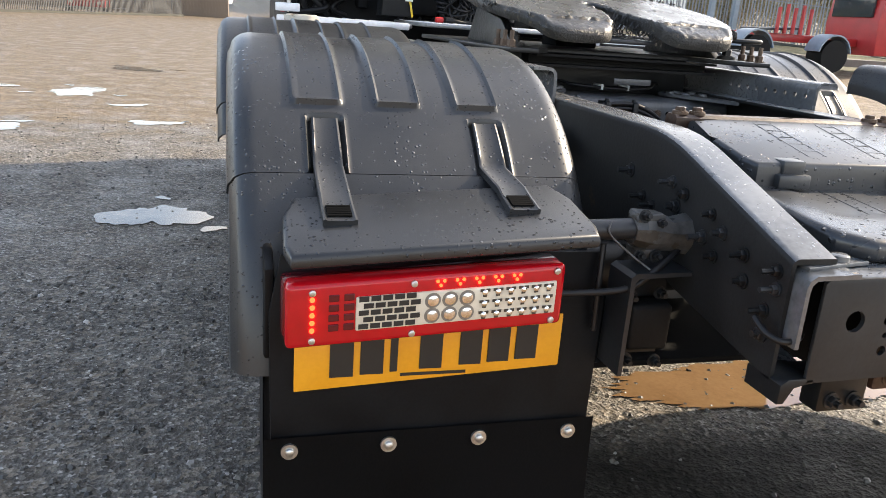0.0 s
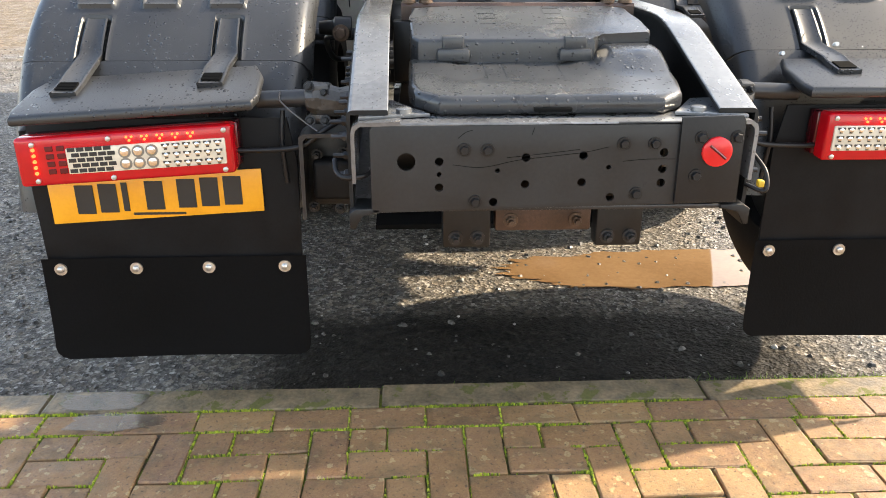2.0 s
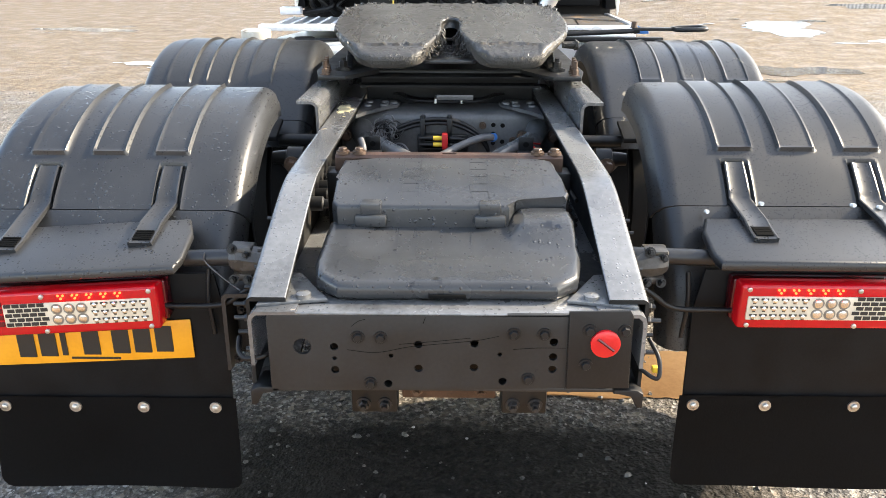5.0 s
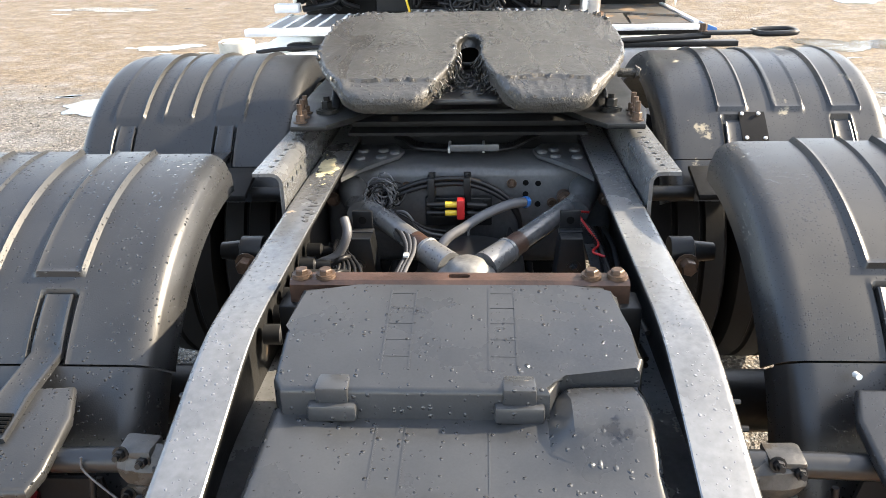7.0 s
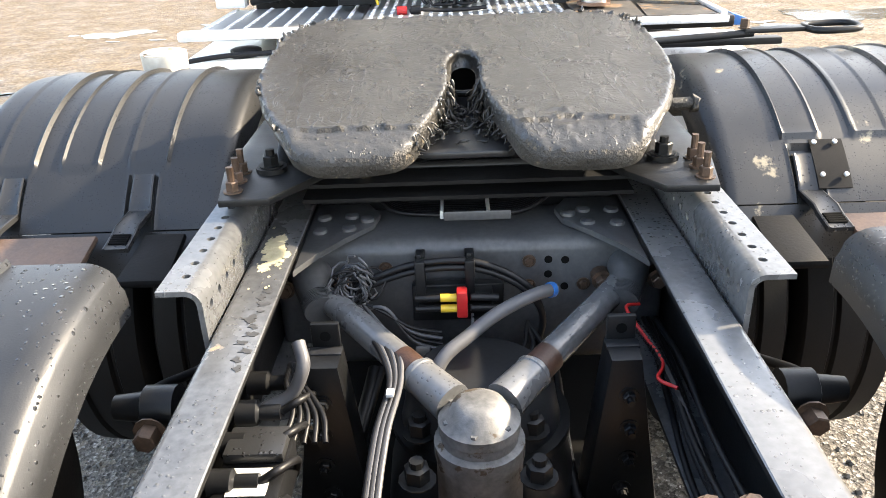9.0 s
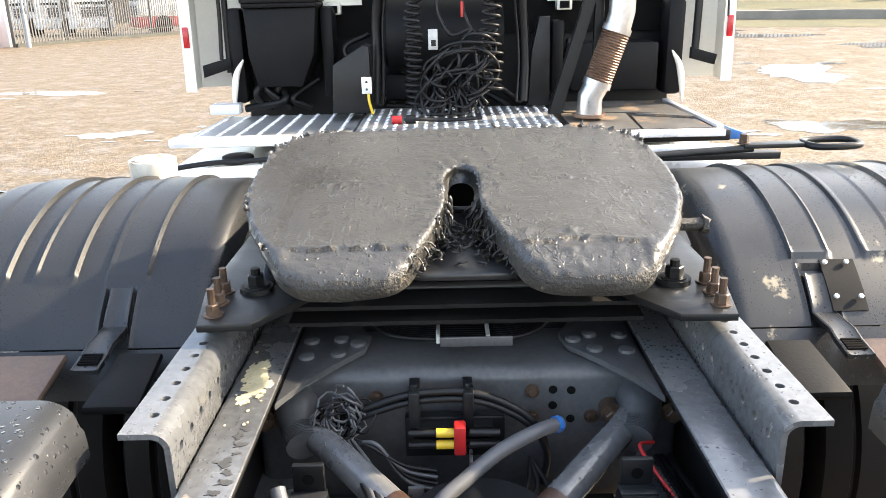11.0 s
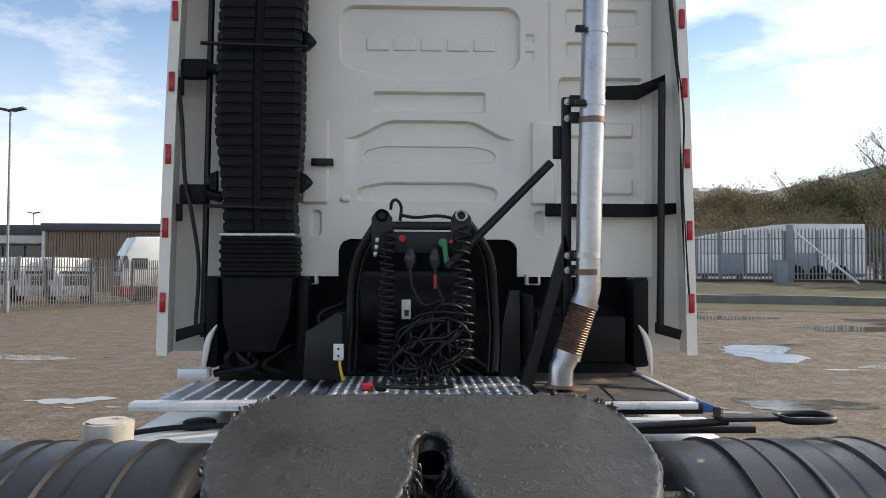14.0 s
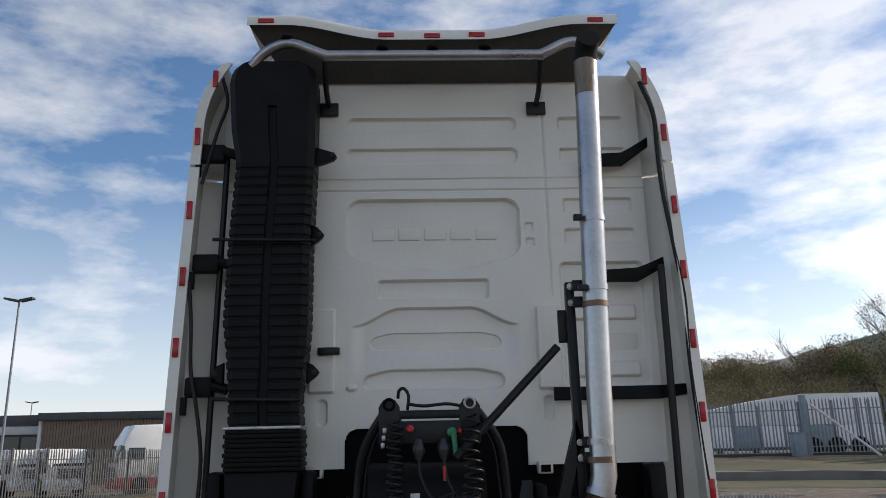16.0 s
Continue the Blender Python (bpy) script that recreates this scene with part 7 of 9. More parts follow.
# ---- paving ----
def brick_material():
    m, nt, p, vec = start_material("paving_brick")
    info = nt.nodes.new("ShaderNodeObjectInfo")
    mp = nt.nodes.new("ShaderNodeVectorMath")
    mp.operation = "ADD"
    cmb = nt.nodes.new("ShaderNodeCombineXYZ")
    isl = nt.nodes.new("ShaderNodeNewGeometry")
    chance = math_node(nt, "FRACT", math_node(nt, "ADD", info.outputs["Random"], math_node(nt, "MULTIPLY", isl.outputs["Random Per Island"], 7.3)), 0.0)
    shift = math_node(nt, "MULTIPLY", chance, 37.0)
    nt.links.new(shift, cmb.inputs[0])
    nt.links.new(shift, cmb.inputs[1])
    nt.links.new(vec, mp.inputs[0])
    nt.links.new(cmb.outputs[0], mp.inputs[1])
    v = mp.outputs[0]
    base = ramp_node(nt, chance, [(0.0, (0.13, 0.066, 0.036)), (0.2, (0.25, 0.13, 0.060)), (0.4, (0.17, 0.085, 0.052)), (0.6, (0.30, 0.175, 0.080)), (0.8, (0.20, 0.098, 0.052)), (1.0, (0.27, 0.155, 0.078))])
    fine = noise_node(nt, v, 150, 6, 0.75)
    big = noise_node(nt, v, 14, 5, 0.6)
    col = mix_node(nt, ramp_node(nt, noise_node(nt, v, 30, 6, 0.7), [(0.40, (0, 0, 0)), (0.68, (0.55, 0.55, 0.55))]), base, (0.35, 0.205, 0.085))
    col = mix_node(nt, ramp_node(nt, fine, [(0.42, (0.0, 0.0, 0.0)), (0.75, (0.5, 0.5, 0.5))]), col, (0.38, 0.255, 0.12))
    spots = nt.nodes.new("ShaderNodeTexVoronoi")
    spots.inputs["Scale"].default_value = 48.0
    bend = nt.nodes.new("ShaderNodeVectorMath")
    bend.operation = "MULTIPLY_ADD"
    bend.inputs[1].default_value = (0.02, 0.02, 0.02)
    wob = nt.nodes.new("ShaderNodeTexNoise")
    wob.inputs["Scale"].default_value = 70.0
    nt.links.new(v, wob.inputs["Vector"])
    nt.links.new(wob.outputs["Color"], bend.inputs[0])
    nt.links.new(v, bend.inputs[2])
    nt.links.new(bend.outputs[0], spots.inputs["Vector"])
    some = nt.nodes.new("ShaderNodeSeparateColor")
    nt.links.new(spots.outputs["Color"], some.inputs["Color"])
    reach = ramp_node(nt, some.outputs["Red"], [(0.62, (0, 0, 0)), (1.0, (0.62, 0.62, 0.62))])
    lich = ramp_node(nt, math_node(nt, "SUBTRACT", reach, spots.outputs["Distance"]), [(0.0, (0, 0, 0)), (0.10, (0.72, 0.72, 0.72))])
    lich = math_node(nt, "MULTIPLY", lich, ramp_node(nt, fine, [(0.36, (0.25,) * 3), (0.55, (1, 1, 1))]))
    col = mix_node(nt, lich, col, (0.46, 0.36, 0.19))
    pit = ramp_node(nt, noise_node(nt, v, 85, 4, 0.7), [(0.32, (0.85, 0.85, 0.85)), (0.44, (0, 0, 0))])
    col = mix_node(nt, pit, col, (0.055, 0.035, 0.022))
    dirt = ramp_node(nt, noise_node(nt, vec, 9, 6, 0.65), [(0.50, (0, 0, 0)), (0.70, (0.65, 0.65, 0.65))])
    col = mix_node(nt, dirt, col, (0.11, 0.085, 0.045))
    nt.links.new(col, p.inputs["Base Color"])
    nt.links.new(ramp_node(nt, big, [(0.35, (0.42,) * 3), (0.65, (0.75,) * 3)]), p.inputs["Roughness"])
    nt.links.new(bump_node(nt, fine, 0.75, 0.0032), p.inputs["Normal"])
    return m


BRICK = brick_material()


def bed_material():
    m, nt, p, vec = start_material("mossy_joint")
    big, fine = noise_node(nt, vec, 5.5, 6, 0.65), noise_node(nt, vec, 160, 4, 0.7)
    moss = mix_node(nt, fine, (0.05, 0.075, 0.005), (0.20, 0.24, 0.015))
    soil = mix_node(nt, fine, (0.03, 0.022, 0.014), (0.10, 0.075, 0.05))
    nt.links.new(mix_node(nt, ramp_node(nt, big, [(0.44, (0, 0, 0)), (0.56, (1, 1, 1))]), soil, moss), p.inputs["Base Color"])
    p.inputs["Roughness"].default_value = 0.95
    nt.links.new(bump_node(nt, fine, 1.0, 0.006), p.inputs["Normal"])
    return m


BED = bed_material()
KERB = surface("kerb_stone", (0.035, 0.027, 0.015), (0.30, 0.225, 0.135), (0.32, 0.7), scale=16, grain=85, bump=0.8, depth=0.003,
               wear=((0.075, 0.085, 0.018), (0.16, 0.15, 0.045)), wear_at=0.56, wear_scale=11, wear_rough=0.9)
PAVE = 0.026
bm = B()
nxb, nyb = 320, 150
rows = []
for j in range(nyb + 1):
    y = -5.0 + 5.46 * j / nyb
    rows.append([bm.verts.new((-5.8 + 11.6 * i / nxb, y, PAVE - 0.0085 + 0.0030 * noise.noise((i * 0.35, j * 0.35, 0)))) for i in range(nxb + 1)])
for a, b in zip(rows, rows[1:]):
    for k in range(nxb):
        bm.faces.new((a[k], a[k + 1], b[k + 1], b[k]))
pave = tagged(part("pavement", bm, BED, None, smooth=80), "block paving with mossy joints", "pavement", kind="structure")
bm = B()
for x0, x1, y0, y1 in ((-30, -5.8, -30, 0.46), (5.8, 30, -30, 0.46), (-5.8, 5.8, -30, -5.0)):
    bm.faces.new([bm.verts.new((x, y, PAVE - 0.004)) for x, y in ((x0, y0), (x1, y0), (x1, y1), (x0, y1))])
tagged(part("pavement_edge", bm, KERB, None, smooth=0), "block paving further out", "pavement", kind="structure")


def brick_mesh(l, w, name, material, seed):
    rnd = random.Random(seed)
    bm = B()
    box(bm, -l / 2, l / 2, -w / 2, w / 2, -0.05, 0.0, 0.0)
    es = [e for e in bm.edges if all(v.co.z > -0.01 for v in e.verts) or abs(e.verts[0].co.z - e.verts[1].co.z) > 0.01]
    bmesh.ops.bevel(bm, geom=es, offset=0.0035, segments=1, affect="EDGES")
    for v in bm.verts:
        v.co.x += rnd.uniform(-0.0022, 0.0016)
        v.co.y += rnd.uniform(-0.0022, 0.0016)
        if v.co.z > -0.01 and rnd.random() < 0.25:
            v.co.z -= rnd.uniform(0.0, 0.0025)
    bmesh.ops.recalc_face_normals(bm, faces=bm.faces[:])
    me = bpy.data.meshes.new(name)
    bm.to_mesh(me)
    bm.free()
    me.materials.append(material)
    return me


BR = [brick_mesh(0.1985, 0.0965, "brick", BRICK, k) for k in range(6)]
prnd = random.Random(9)
CELL = 0.1025
for c in range(-26, 25):
    for r in range(-11, 3):
        v = (c - r) % 4
        if v == 0:
            x, y, a = 0.352 + CELL * (c + 1), 0.043 + CELL * (r + 0.5), 0
        elif v == 2:
            x, y, a = 0.352 + CELL * (c + 0.5), 0.043 + CELL * r, 90
        else:
            continue
        if y > 0.205 or y < -1.0 or abs(x) > 2.35:
            continue
        ob = new("brick", prnd.choice(BR))
        ob.parent = pave
        ob.matrix_basis = Matrix.Translation((x + prnd.gauss(0, 0.0012), y + prnd.gauss(0, 0.0012), PAVE + prnd.gauss(0, 0.0012))) @ pose(0, 0, 0, prnd.gauss(0, 0.8), prnd.gauss(0, 0.7), a + prnd.gauss(0, 1.0) + (180 if prnd.random() < 0.5 else 0))
pv, pf = [], []
cs = [(-1, -1), (1, -1), (1, 1), (-1, 1)]
for c in range(-58, 56):
    for r in range(-48, 3):
        v = (c - r) % 4
        if v == 0:
            x, y, hx, hy = 0.352 + CELL * (c + 1), 0.043 + CELL * (r + 0.5), 0.0985, 0.048
        elif v == 2:
            x, y, hx, hy = 0.352 + CELL * (c + 0.5), 0.043 + CELL * r, 0.048, 0.0985
        else:
            continue
        if y > 0.205 or (y >= -1.0 and abs(x) <= 2.35):
            continue
        i, z = len(pv), PAVE + prnd.gauss(0, 0.001)
        pv += [(x + a * hx, y + b * hy, z - 0.05) for a, b in cs] + [(x + a * hx, y + b * hy, z - 0.005) for a, b in cs] + [(x + a * (hx - 0.005), y + b * (hy - 0.005), z) for a, b in cs]
        pf += [(i + q + j, i + q + (j + 1) % 4, i + q + 4 + (j + 1) % 4, i + q + 4 + j) for q in (0, 4) for j in range(4)] + [(i + 8, i + 9, i + 10, i + 11)]
pme = bpy.data.meshes.new("paving_blocks")
pme.from_pydata(pv, [], pf)
pme.materials.append(BRICK)
rest = new("paving_blocks", pme)
rest.parent = pave
tagged(rest, kind="stuff")
HALF = [brick_mesh(0.0968, 0.0968, "brick", BRICK, k) for k in (21, 22)]
for c in range(-58, 56):
    for r in (1, 2):
        v = (c - r) % 4
        if r == 2 and v == 2:
            ob = new("brick", HALF[c % 2])
            ob.parent = pave
            ob.matrix_basis = Matrix.Translation((0.352 + CELL * (c + 0.5), 0.043 + CELL * 1.5, PAVE))
for k in range(-27, 27):
    ob = new("brick", prnd.choice(BR))
    ob.parent = pave
    ob.matrix_basis = Matrix.Translation((-0.155 + 0.211 * k, 0.298, PAVE + prnd.gauss(0, 0.001))) @ pose(0, 0, 0, prnd.gauss(0, 0.4), 0, prnd.gauss(0, 0.4)) @ Matrix.Diagonal((1.05, 0.93, 1, 1))
EDGING = brick_mesh(0.943, 0.103, "kerb_stone", KERB, 31)
for k in range(-6, 6):
    ob = new("kerb_stone", EDGING)
    ob.parent = pave
    ob.matrix_basis = Matrix.Translation((0.087 + 0.953 * k, 0.402 + prnd.gauss(0, 0.003), PAVE + prnd.gauss(0, 0.002))) @ pose(0, 0, 0, prnd.gauss(0, 0.6), prnd.gauss(0, 0.1), prnd.gauss(0, 0.2))

# Loose stones on the gravel and weeds along the kerb.
def stone_material():
    m, nt, p, vec = start_material("loose_stone")
    geo = nt.nodes.new("ShaderNodeNewGeometry")
    nt.links.new(ramp_node(nt, geo.outputs["Random Per Island"], [(0.0, (0.03, 0.028, 0.026)), (0.5, (0.066, 0.062, 0.056)), (0.93, (0.13, 0.12, 0.105)), (1.0, (0.44, 0.42, 0.39))]), p.inputs["Base Color"])
    p.inputs["Roughness"].default_value = 0.42
    nt.links.new(bump_node(nt, noise_node(nt, vec, 300, 3), 0.3, 0.002), p.inputs["Normal"])
    return m


STONE = stone_material()
srnd = random.Random(3)
sv, sf = [], []
for k in range(15000):
    near = k < 9000
    x, y = (srnd.uniform(-3.2, 2.2), srnd.uniform(0.47, 2.8)) if near else (srnd.uniform(-6.5, 3.0), srnd.uniform(0.47, 8.0))
    if abs(x - 0.1) < 1.3 and y < 3.0 and srnd.random() < (0.8 if y < 1.15 else 0.55 if y < 1.9 else 0.9):
        continue
    r = 0.003 + 0.011 * srnd.random() ** (3.2 if near else 2.4)
    m = Matrix.Translation((x, y, GROUND_Z + r * 0.2)) @ Euler((srnd.uniform(-0.5, 0.5), srnd.uniform(-0.5, 0.5), srnd.uniform(0, 3))).to_matrix().to_4x4()
    i = len(sv)
    n = 5
    ring = [(r * srnd.uniform(0.75, 1.3) * math.cos(2 * math.pi * j / n), r * srnd.uniform(0.75, 1.3) * math.sin(2 * math.pi * j / n)) for j in range(n)]
    sv += [m @ Vector((a, b, -r * 0.3)) for a, b in ring] + [m @ Vector((a * 0.62, b * 0.62, r * srnd.uniform(0.35, 0.7))) for a, b in ring]
    sf += [(i + j, i + (j + 1) % n, i + n + (j + 1) % n, i + n + j) for j in range(n)] + [tuple(range(i + n, i + 2 * n))]
sme = bpy.data.meshes.new("loose_stones")
sme.from_pydata(sv, [], sf)
sme.materials.append(STONE)
tagged(new("loose_stones", sme), "small loose stones scattered on the gravel", "stones", kind="stuff")
def moss_material():
    m, nt, p, vec = start_material("moss")
    geo = nt.nodes.new("ShaderNodeNewGeometry")
    nt.links.new(ramp_node(nt, geo.outputs["Random Per Island"], [(0.0, (0.05, 0.075, 0.008)), (0.4, (0.16, 0.22, 0.012)), (0.8, (0.30, 0.36, 0.02)), (1.0, (0.40, 0.42, 0.04))]), p.inputs["Base Color"])
    p.inputs["Roughness"].default_value = 0.9
    nt.links.new(bump_node(nt, noise_node(nt, vec, 700, 3), 0.8, 0.002), p.inputs["Normal"])
    return m


# Cushions of moss along the joints.
mrnd = random.Random(17)
mv, mf = [], []


def cushion(x, y, r, h):
    i = len(mv)
    a0 = mrnd.uniform(0, 6.28)
    ring = [(a0 + 1.257 * j, r * mrnd.uniform(0.7, 1.3)) for j in range(5)]
    z = PAVE - 0.006
    mv.extend([(x + q * math.cos(a), y + q * math.sin(a), z) for a, q in ring] + [(x + 0.6 * q * math.cos(a), y + 0.6 * q * math.sin(a), z + 0.75 * h) for a, q in ring] + [(x, y, z + h)])
    mf.extend([(i + j, i + (j + 1) % 5, i + 5 + (j + 1) % 5, i + 5 + j) for j in range(5)] + [(i + 5 + j, i + 5 + (j + 1) % 5, i + 10) for j in range(5)])


sides = []
for ob in [c for c in pave.children if c.name.startswith("brick")]:
    x, y, z = ob.matrix_basis.translation
    turned = abs(ob.matrix_basis[0][0]) < 0.5
    long = 0.0512 if ob.data in HALF else 0.1025
    hx, hy = (0.0512, long) if turned else (long, 0.0512)
    if -1.9 < x < 2.0 and y > -0.75:
        sides += [((x - hx, y + hy), (x + hx, y + hy)), ((x + hx, y - hy), (x + hx, y + hy))]
for k in range(-40, 40):
    sides.append(((k * 0.05, 0.347), (k * 0.05 + 0.05, 0.347)))
    sides.append(((k * 0.05, 0.2455), (k * 0.05 + 0.05, 0.2455)))
for (xa, ya), (xb, yb) in sides:
    length = math.hypot(xb - xa, yb - ya)
    for k in range(int(length / 0.0032)):
        t = mrnd.random()
        x, y = xa + (xb - xa) * t, ya + (yb - ya) * t
        thick = noise.noise((x * 5.5, y * 5.5, 2.0)) + 0.8 * noise.noise((x * 19, y * 19, 6.0)) + (0.22 if y > 0.22 else 0.0)
        if thick < -0.05:
            continue
        wide = min(1.0, 0.45 + thick)
        cushion(x + mrnd.gauss(0, 0.0016 * wide), y + mrnd.gauss(0, 0.0016 * wide), mrnd.uniform(0.0022, 0.0060) * wide, mrnd.uniform(0.006, 0.0105) * (0.6 + 0.5 * wide))
mme = bpy.data.meshes.new("moss")
mme.from_pydata(mv, [], mf)
mme.materials.append(moss_material())
moss = new("moss", mme)
tagged(moss, "bright green moss growing in the paving joints", "moss", kind="stuff")

# Rain water standing on the kerb, and a dry twig.
WET = plain("wet_stone_film", (0.12, 0.105, 0.085), 0.10, spec=0.9)
WET.node_tree.nodes["Principled BSDF"].inputs["Alpha"].default_value = 0.55
for x0, x1, y0, y1, seed in ((-1.31, -1.05, 0.358, 0.447, 3), (-1.26, -0.98, 0.256, 0.338, 5)):
    bm = B()
    ring = []
    for k in range(110):
        a = 2 * math.pi * k / 110
        c, s = math.cos(a), math.sin(a)
        q = 0.95 + 0.38 * noise.noise((1.7 * c, 1.7 * s, seed)) + 0.16 * noise.noise((5 * c, 5 * s, seed)) + 0.08 * noise.noise((13 * c, 13 * s, seed))
        ring.append(bm.verts.new(((x0 + x1) / 2 + (x1 - x0) / 2 * q * math.copysign(abs(c) ** 0.8, c), (y0 + y1) / 2 + (y1 - y0) / 2 * min(q, 1.03) * math.copysign(abs(s) ** 0.6, s), PAVE + 0.0062)))
    bm.faces.new(ring)
    tagged(part("puddle", bm, WET, None, smooth=0), "thin film of rain water on the kerb", "puddle", group="puddles in the yard")
bm = B()
tube(bm, curve_pts([(0.16, -0.20, PAVE + 0.004), (0.24, -0.17, PAVE + 0.007), (0.33, -0.165, PAVE + 0.006), (0.46, -0.13, PAVE + 0.005)], 6), 0.0018, 6)
tagged(part("twig", bm, BARK, None), "thin dry twig lying on the paving", "twig")

WEED = plain("weed_green", (0.13, 0.24, 0.02), 0.7)
bm = B()
for _ in range(2600):
    x = srnd.gauss(1.0, 0.35) if srnd.random() < 0.7 else srnd.uniform(-1.4, 1.6)
    y = 0.465 + abs(srnd.gauss(0, 0.018))
    h, a = srnd.uniform(0.006, 0.024), srnd.uniform(0, 6.28)
    d = Vector((math.cos(a), math.sin(a), 0)) * 0.0018
    tip = Vector((x + srnd.gauss(0, 0.008), y + srnd.gauss(0, 0.008), GROUND_Z + h))
    bm.faces.new([bm.verts.new(Vector((x, y, GROUND_Z)) + d), bm.verts.new(Vector((x, y, GROUND_Z)) - d), bm.verts.new(tip)])
tagged(part("weeds", bm, WEED, None, smooth=0), "bright green moss and grass blades along the kerb", "weeds", kind="stuff")

# ---- hoses, cables and fittings ----
def hose(name, ctrl, r, material, parent, label="", n=8, sides=8):
    return part(name, tube(B(), curve_pts(ctrl, n), r, sides), material, parent, label, 80)


def block(name, x0, x1, y0, y1, z0, z1, material, parent, bev=0.006, label=""):
    return part(name, box(B(), x0, x1, y0, y1, z0, z1, bev), material, parent, label)


def rod(name, a, b, r, material, parent, label="", sides=12):
    return part(name, tube(B(), [a, b], r, sides), material, parent, label, 60)


# Coupling mast behind the cab.
bm = B()
for x in (-0.178, 0.165):
    prism(bm, [(x - 0.045, 1.80), (x + 0.045, 1.80), (x + 0.045, 1.955), (x + 0.025, 1.985), (x - 0.025, 1.985), (x - 0.045, 1.955)], "y", 3.47, 3.50, 0.006)
box(bm, -0.20, 0.19, 3.475, 3.505, 1.905, 1.94, 0.006)
mast = part("coupling_mast", bm, STEEL_DARK, truck, "black steel mast carrying air and electric couplings")
block("socket_panel", -0.15, 0.13, 3.455, 3.50, 1.80, 1.895, STEEL_DARK, mast)
for x, m in ((-0.178, BLACK), (0.165, STEEL)):
    part("hook_ring", tube(B(), [(x + 0.022 * math.cos(a), 3.462, 1.965 + 0.022 * math.sin(a)) for a in np.linspace(0, 6.283, 20)], 0.006, 6), m, mast, "", 80)
hose("bent_cable", [(-0.14, 3.46, 1.99), (-0.135, 3.45, 2.02), (-0.115, 3.45, 2.03), (-0.095, 3.45, 2.00), (-0.10, 3.46, 1.94)], 0.007, CABLE, mast)
hose("bent_cable", [(-0.10, 3.45, 1.965), (-0.03, 3.44, 1.955), (0.06, 3.44, 1.962), (0.12, 3.45, 1.955)], 0.007, CABLE, mast)
for x, z, r, m in ((-0.09, 1.862, 0.016, RED), (0.085, 1.845, 0.020, GREEN), (0.118, 1.85, 0.010, RED)):
    part("coupling_head", tube(B(), [(x, 3.46, z), (x, 3.425, z), (x, 3.42, z)], [r, r, r * 0.6], 16), m, mast, "coloured air coupling head")
rod("coupling_body", (0.09, 3.43, 1.86), (0.10, 3.42, 1.75), 0.012, GREEN, mast)
rod("red_tag", (0.05, 3.42, 1.71), (0.052, 3.42, 1.65), 0.007, RED, mast)
for x in (-0.055, 0.05):
    part("plug", tube(B(), [(x, 3.43, 1.82), (x, 3.43, 1.79), (x, 3.43, 1.77), (x, 3.43, 1.735)], [0.012, 0.026, 0.028, 0.012], 14), PLASTIC, mast, "grey cable plug")
    hose("plug_cable", [(x, 3.43, 1.74), (x + 0.01, 3.42, 1.66), (x + 0.06, 3.40, 1.58), (x + 0.14, 3.39, 1.60), (x + 0.05, 3.38, 1.50)], 0.007, CABLE, mast)
for k in range(3):
    block("chain_link", -0.205 - 0.004 * k, -0.188 - 0.004 * k, 3.455, 3.465, 1.845 - 0.03 * k, 1.868 - 0.03 * k, STEEL, mast, 0.003)
part("filter_drum", tube(B(), [(-0.285, 3.68, 1.57), (-0.27, 3.68, 1.57), (0.19, 3.68, 1.57), (0.20, 3.68, 1.57), (0.235, 3.68, 1.57)], [0.13, 0.155, 0.155, 0.13, 0.13], 36), PLASTIC_DARK, mast, "black plastic filter drum with a white label", 40)
block("label_plate", -0.092, -0.052, 3.515, 3.527, 1.515, 1.60, LABEL, mast, 0.001)
block("label_mark", -0.080, -0.060, 3.512, 3.516, 1.53, 1.555, INK, mast, 0.0)


def coil(x, y, z0, z1, r, turns, wire, lean=0.0, sag=1.0):
    pts = []
    n = turns * 14
    for k in range(n + 1):
        a, t = 2 * math.pi * k / 14, k / n
        rr = r * (0.75 + 0.45 * t)
        pts.append((x + lean * t + rr * math.cos(a) + 0.006 * math.sin(k * 0.09), y + rr * 0.9 * math.sin(a), z1 + (z0 - z1) * t ** sag))
    return tube(B(), pts, wire, 6)


part("spiral_hose", coil(-0.152, 3.40, 1.30, 1.90, 0.030, 22, 0.0065, 0.0, 0.92), CABLE, mast, "black spiral air hose", 80)
part("spiral_hose", coil(0.160, 3.38, 1.36, 1.92, 0.038, 15, 0.0065, 0.01, 0.95), CABLE, mast, "black spiral air hose", 80)
for k in range(13):
    rnd = random.Random(70 + k)
    cx, cz = rnd.gauss(0.03, 0.05), rnd.uniform(1.34, 1.50)
    ra, rb, ph = rnd.uniform(0.05, 0.13), rnd.uniform(0.05, 0.12), rnd.uniform(0, 6)
    pts = [(cx + ra * math.cos(a + ph) + 0.02 * math.sin(2 * a), 3.36 + 0.03 * math.sin(3 * a + ph) - 0.02 * rnd.random(), max(1.268, cz + rb * math.sin(a + ph + 0.4))) for a in np.linspace(0, 6.0, 26)]
    part("hose_loop", tube(B(), pts, 0.0065, 6), CABLE, mast, "loose loop of black hose", 80)
for k in range(11):
    a = radians(-150 + 12 * k)
    hose("hose_fan", [(0.0 + 0.06 * math.cos(a), 3.37, 1.42 + 0.05 * math.sin(a)), (0.02 + 0.11 * math.cos(a), 3.34, 1.38 + 0.07 * math.sin(a)), (0.02 + 0.15 * math.cos(a), 3.33, max(1.268, 1.36 + 0.11 * math.sin(a)))], 0.0065, CABLE, mast)
